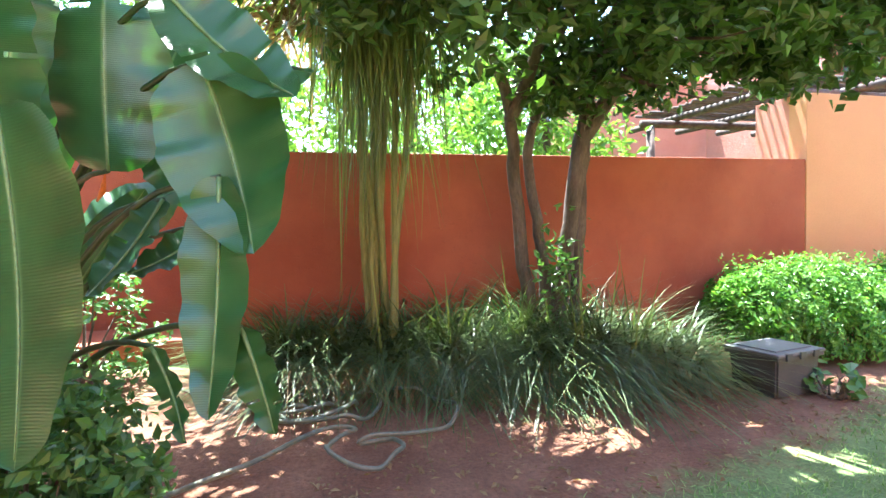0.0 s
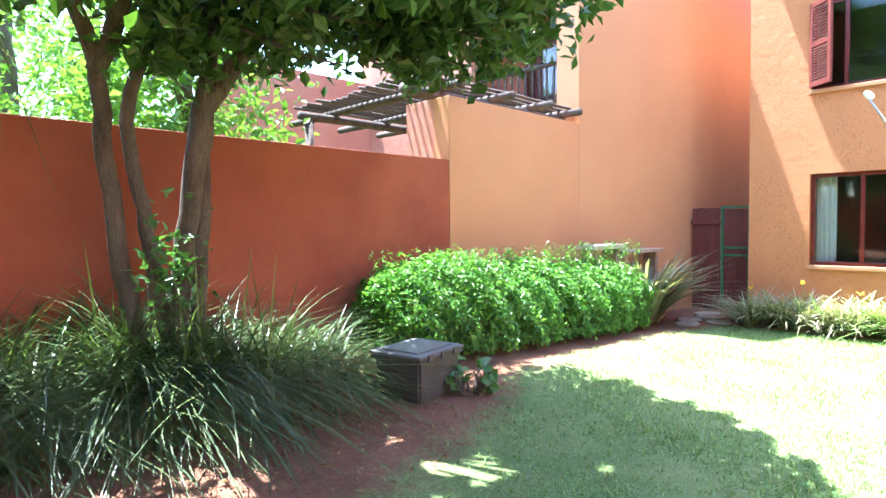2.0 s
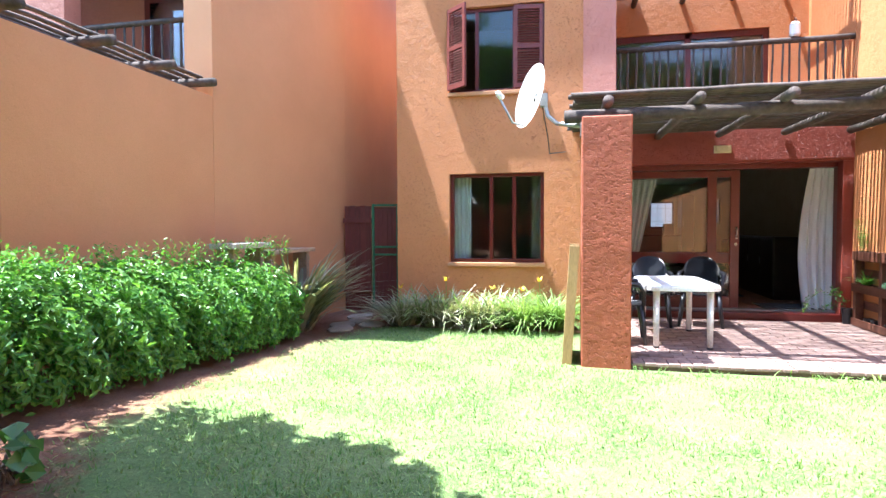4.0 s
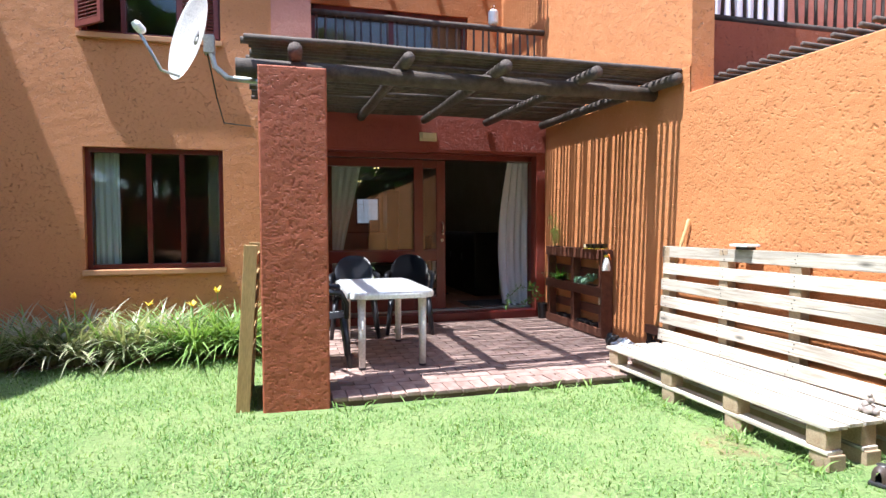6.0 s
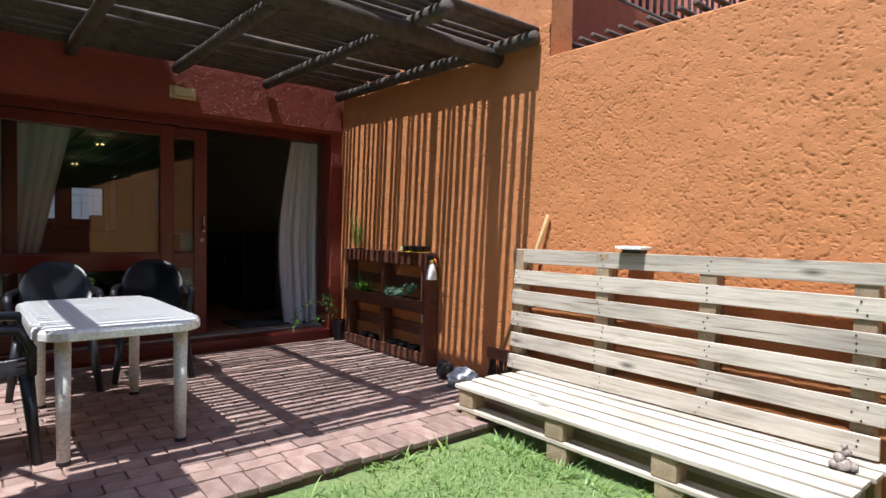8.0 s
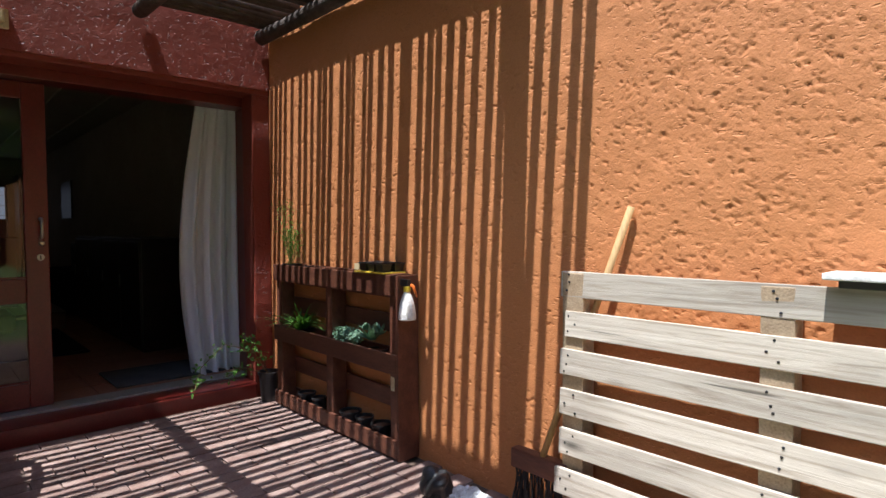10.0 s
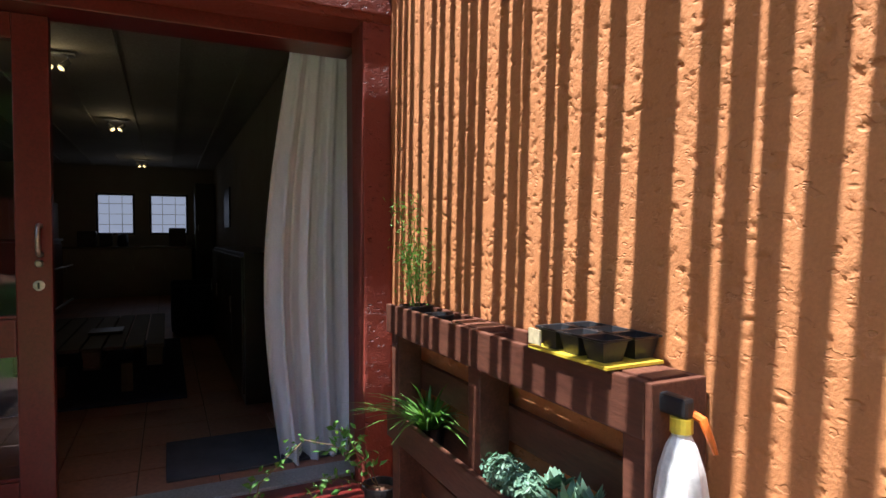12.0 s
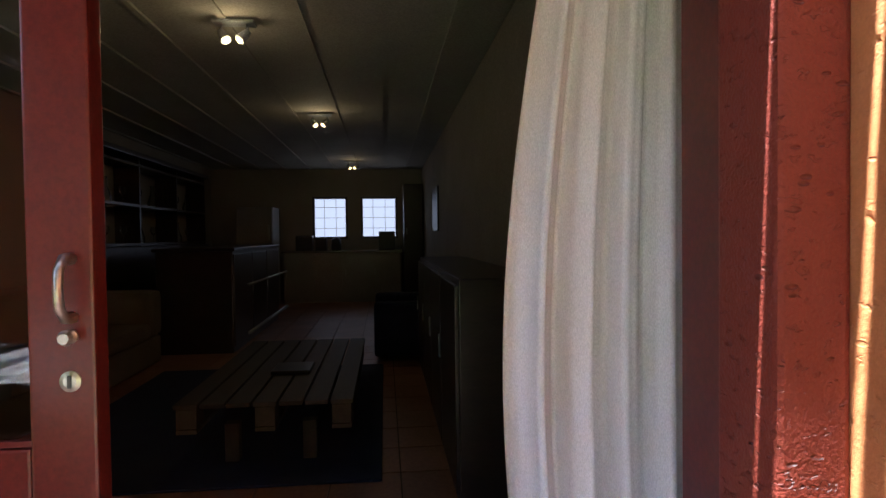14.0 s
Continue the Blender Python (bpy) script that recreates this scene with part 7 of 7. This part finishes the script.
bar = cabinet("bar_counter", "dark wooden bar counter with a foot rail", 14.9, 17.4, -0.75, 0.0, 1.2, 3, "-y", top="dark_wood")
part("foot_rail", tube([(14.95, -0.9, 0.35), (17.3, -0.9, 0.35)], 0.02, 8), M["steel"], bar, "polished metal foot rail", True)
part("foot_rail", tube([(14.95, -0.9, 0.85), (17.3, -0.9, 0.85)], 0.014, 8), M["steel"], bar, "polished metal arm rail", True)
dr = thing("glass_dresser", "dark wooden dresser with shelves of glasses", "dresser")
part("base", boxed(14.8, 18.6, 0.55, 0.89, 0.15, 1.25, bevel=0.006), M["dark_wood"], dr)
for z in (1.26, 1.72, 2.2):
    part("shelf", boxed(14.8, 18.6, 0.6, 0.89, z, z + 0.03), M["dark_wood"], dr)
for x in (14.8, 16.05, 17.3, 18.57):
    part("upright", boxed(x, x + 0.03, 0.6, 0.89, 1.25, 2.3), M["dark_wood"], dr)
part("cornice", boxed(14.75, 18.65, 0.55, 0.89, 2.3, 2.36, bevel=0.01), M["dark_wood"], dr)
for k in range(16):
    x, z = 15.0 + (k % 8) * 0.44, 1.292 if k < 8 else 1.752
    if k % 3:
        solo("wine_glass", lathe([(0.035, 0), (0.035, 0.004), (0.005, 0.008), (0.005, 0.09), (0.03, 0.12), (0.038, 0.16), (0.03, 0.2)], sides=12), M["clear"], "clear stemmed glass on the dresser shelf", "glass", "glasses on the dresser").location = (x, 0.72, z)
    else:
        solo("decanter", lathe([(0.06, 0), (0.065, 0.06), (0.03, 0.17), (0.02, 0.24), (0.03, 0.28)], sides=14), M["clear"], "clear glass decanter on the dresser shelf", "decanter", "glasses on the dresser").location = (x, 0.72, z)
fr = thing("fridge", "white fridge at the end of the kitchen", "fridge")
part("body", boxed(18.75, 19.35, -0.45, 0.15, 0.16, 1.85, bevel=0.015), M["fridge"], fr)
part("door", boxed(18.72, 18.75, -0.44, 0.14, 0.2, 1.2, bevel=0.01), M["fridge"], fr)
part("freezer_door", boxed(18.72, 18.75, -0.44, 0.14, 1.22, 1.83, bevel=0.01), M["fridge"], fr)
for z in (0.9, 1.3):
    part("handle", boxed(18.69, 18.72, -0.4, -0.37, z, z + 0.25, bevel=0.005), M["steel"], fr)
cabinet("kitchen_counter", "pale kitchen counter under the windows", 19.4, 19.98, -2.6, -0.5, 1.05, 4, "x", "fridge", "worktop")
kt = solo("kettle", lathe([(0.09, 0), (0.1, 0.05), (0.085, 0.2), (0.04, 0.24)], sides=16), M["black_plastic"], "dark kettle on the kitchen counter", "kettle", smooth=True)
kt.location = (19.65, -1.42, 1.087)
for k, (y, w, h) in enumerate(((-0.85, 0.3, 0.28), (-1.15, 0.2, 0.25), (-2.35, 0.3, 0.34))):
    solo("appliance", boxed(19.5, 19.75, y - w / 2, y + w / 2, 1.087, 1.087 + h, bevel=0.02), M["black_plastic"], "dark kitchen appliance on the counter", "appliance")
cabinet("tall_cupboard", "tall dark wooden cupboard in the corner", 19.3, 19.98, SOUTH + 0.05, -2.66, 2.28, 1, "x")
cabinet("side_cabinet", "black media cabinet along the side wall", 11.2, 13.9, SOUTH + 0.05, -2.62, 1.15, 4, "y")
solo("picture_frame", boxed(16.4, 17.2, SOUTH + 0.031, SOUTH + 0.055, 1.4, 2.0, bevel=0.005), M["dark_wood"], "dark picture frame on the side wall", "picture frame")
st = thing("armchair", "dark upholstered armchair by the side wall", "armchair")
part("seat", boxed(14.3, 15.1, -2.9, -2.2, 0.2, 0.55, bevel=0.05), M["rug"], st)
part("backrest", boxed(14.3, 15.1, -3.0, -2.75, 0.5, 1.05, bevel=0.05), M["rug"], st)
for x in (14.2, 15.1):
    part("armrest", boxed(x, x + 0.12, -2.9, -2.2, 0.2, 0.72, bevel=0.04), M["rug"], st)

# far windows: bars, net curtain, daylight behind
for k, (y0, y1) in enumerate(((-1.61, -0.95), (-2.56, -1.86))):
    w = thing("window_%d" % (4 + k), "small kitchen window with bars and net curtain", "window", kind="structure")
    part("net_curtain", boxed(20.12, 20.125, y0, y1, 1.3, 2.1), M["day_blind"], w, "net curtain glowing with daylight")
    for z in (1.3, 2.06):
        part("window_frame", boxed(20.04, 20.1, y0, y1, z, z + 0.04), M["dark_wood"], w)
    for y in (y0, y1 - 0.04):
        part("window_frame", boxed(20.04, 20.1, y, y + 0.04, 1.34, 2.06), M["dark_wood"], w)
    for q in (1, 2, 3):
        part("bar", boxed(20.06, 20.07, y0 + 0.04, y1 - 0.04, 1.3 + q * 0.2 - 0.004, 1.3 + q * 0.2 + 0.004), M["white_wall"], w)
    for q in (1, 2):
        part("bar", boxed(20.072, 20.08, y0 + q * (y1 - y0) / 3 - 0.004, y0 + q * (y1 - y0) / 3 + 0.004, 1.34, 2.06), M["white_wall"], w)


# ceiling spot lamps, switched on
def ceiling_spot(x, y, power):
    s = thing("ceiling_spotlight", "chrome ceiling spotlight with two lit warm bulbs", "ceiling light", "ceiling spotlights")
    part("plate", boxed(x - 0.05, x + 0.05, y - 0.12, y + 0.12, 2.59, 2.604, bevel=0.004), M["steel"], s)
    for d, tilt in ((-0.07, 35), (0.07, -30)):
        part("arm", tube([(x, y + d, 2.59), (x, y + d * 1.1, 2.55)], 0.006, 6), M["steel"], s)
        m = pose(x, y + d * 1.15, 2.55, tilt, 25, 0)
        sh = part("shade", lathe([(0.018, 0.0), (0.024, -0.02), (0.032, -0.08), (0.028, -0.078)], sides=14), M["steel"], s)
        sh.matrix_basis = m
        part("bulb", lathe([(0.012, -0.05), (0.022, -0.07), (0.02, -0.088), (0.006, -0.095)], sides=12), M["lamp_on"], sh, "lit warm bulb")
    li = bpy.data.lights.new("spot_glow", "POINT")
    li.energy, li.color, li.shadow_soft_size = power, (1.0, 0.75, 0.4), 0.04
    new("spot_glow", li).location = (x - 0.05, y, 2.44)


ceiling_spot(12.3, -1.45, 0.25)
ceiling_spot(14.9, -1.66, 0.25)
ceiling_spot(18.7, -1.79, 0.15)


# ---- pavers, one by one ----
def paver_mesh(lx, ly):
    return to_mesh("paver", boxed(-lx / 2, lx / 2, -ly / 2, ly / 2, -0.03, 0.0, bevel=0.005), M["paver"])


def lay_pavers():
    rng = random.Random(4)
    soldier, stretcher = paver_mesh(0.205, 0.098), paver_mesh(0.103, 0.213)
    y = SOUTH + 0.056
    while y < 0.38:
        if not (y > -0.04):
            shared("paver", soldier, patio, pose(6.71 + rng.uniform(-0.008, 0.008), y, 0.062 + rng.uniform(-0.003, 0.003), rng.uniform(-1, 1), rng.uniform(-1, 1), rng.uniform(-1.5, 1.5)))
        y += 0.105
    bm = bmesh.new()
    row = 0
    x = 6.87
    while x < DOORWALL - 0.05:
        y = SOUTH + 0.11 + (0.11 if row % 2 else 0) - 0.11
        while y < 0.4:
            m = pose(x, y, 0.06 + rng.uniform(-0.003, 0.003), rng.uniform(-0.8, 0.8), rng.uniform(-0.8, 0.8), rng.uniform(-0.7, 0.7))
            if y - 0.1 > SOUTH and y + 0.1 < 0.4 and not (x < 7.12 and y > -0.1):
                if x < 8.55:
                    shared("paver", stretcher, patio, m)
                else:
                    add_box(bm, -0.0515, 0.0515, -0.1065, 0.1065, -0.03, 0.0, m=m)
            y += 0.22
        row += 1
        x += 0.1085
    far = part("paver", bm, M["paver_rest"], patio)
    tagged(far, kind="stuff")


lay_pavers()
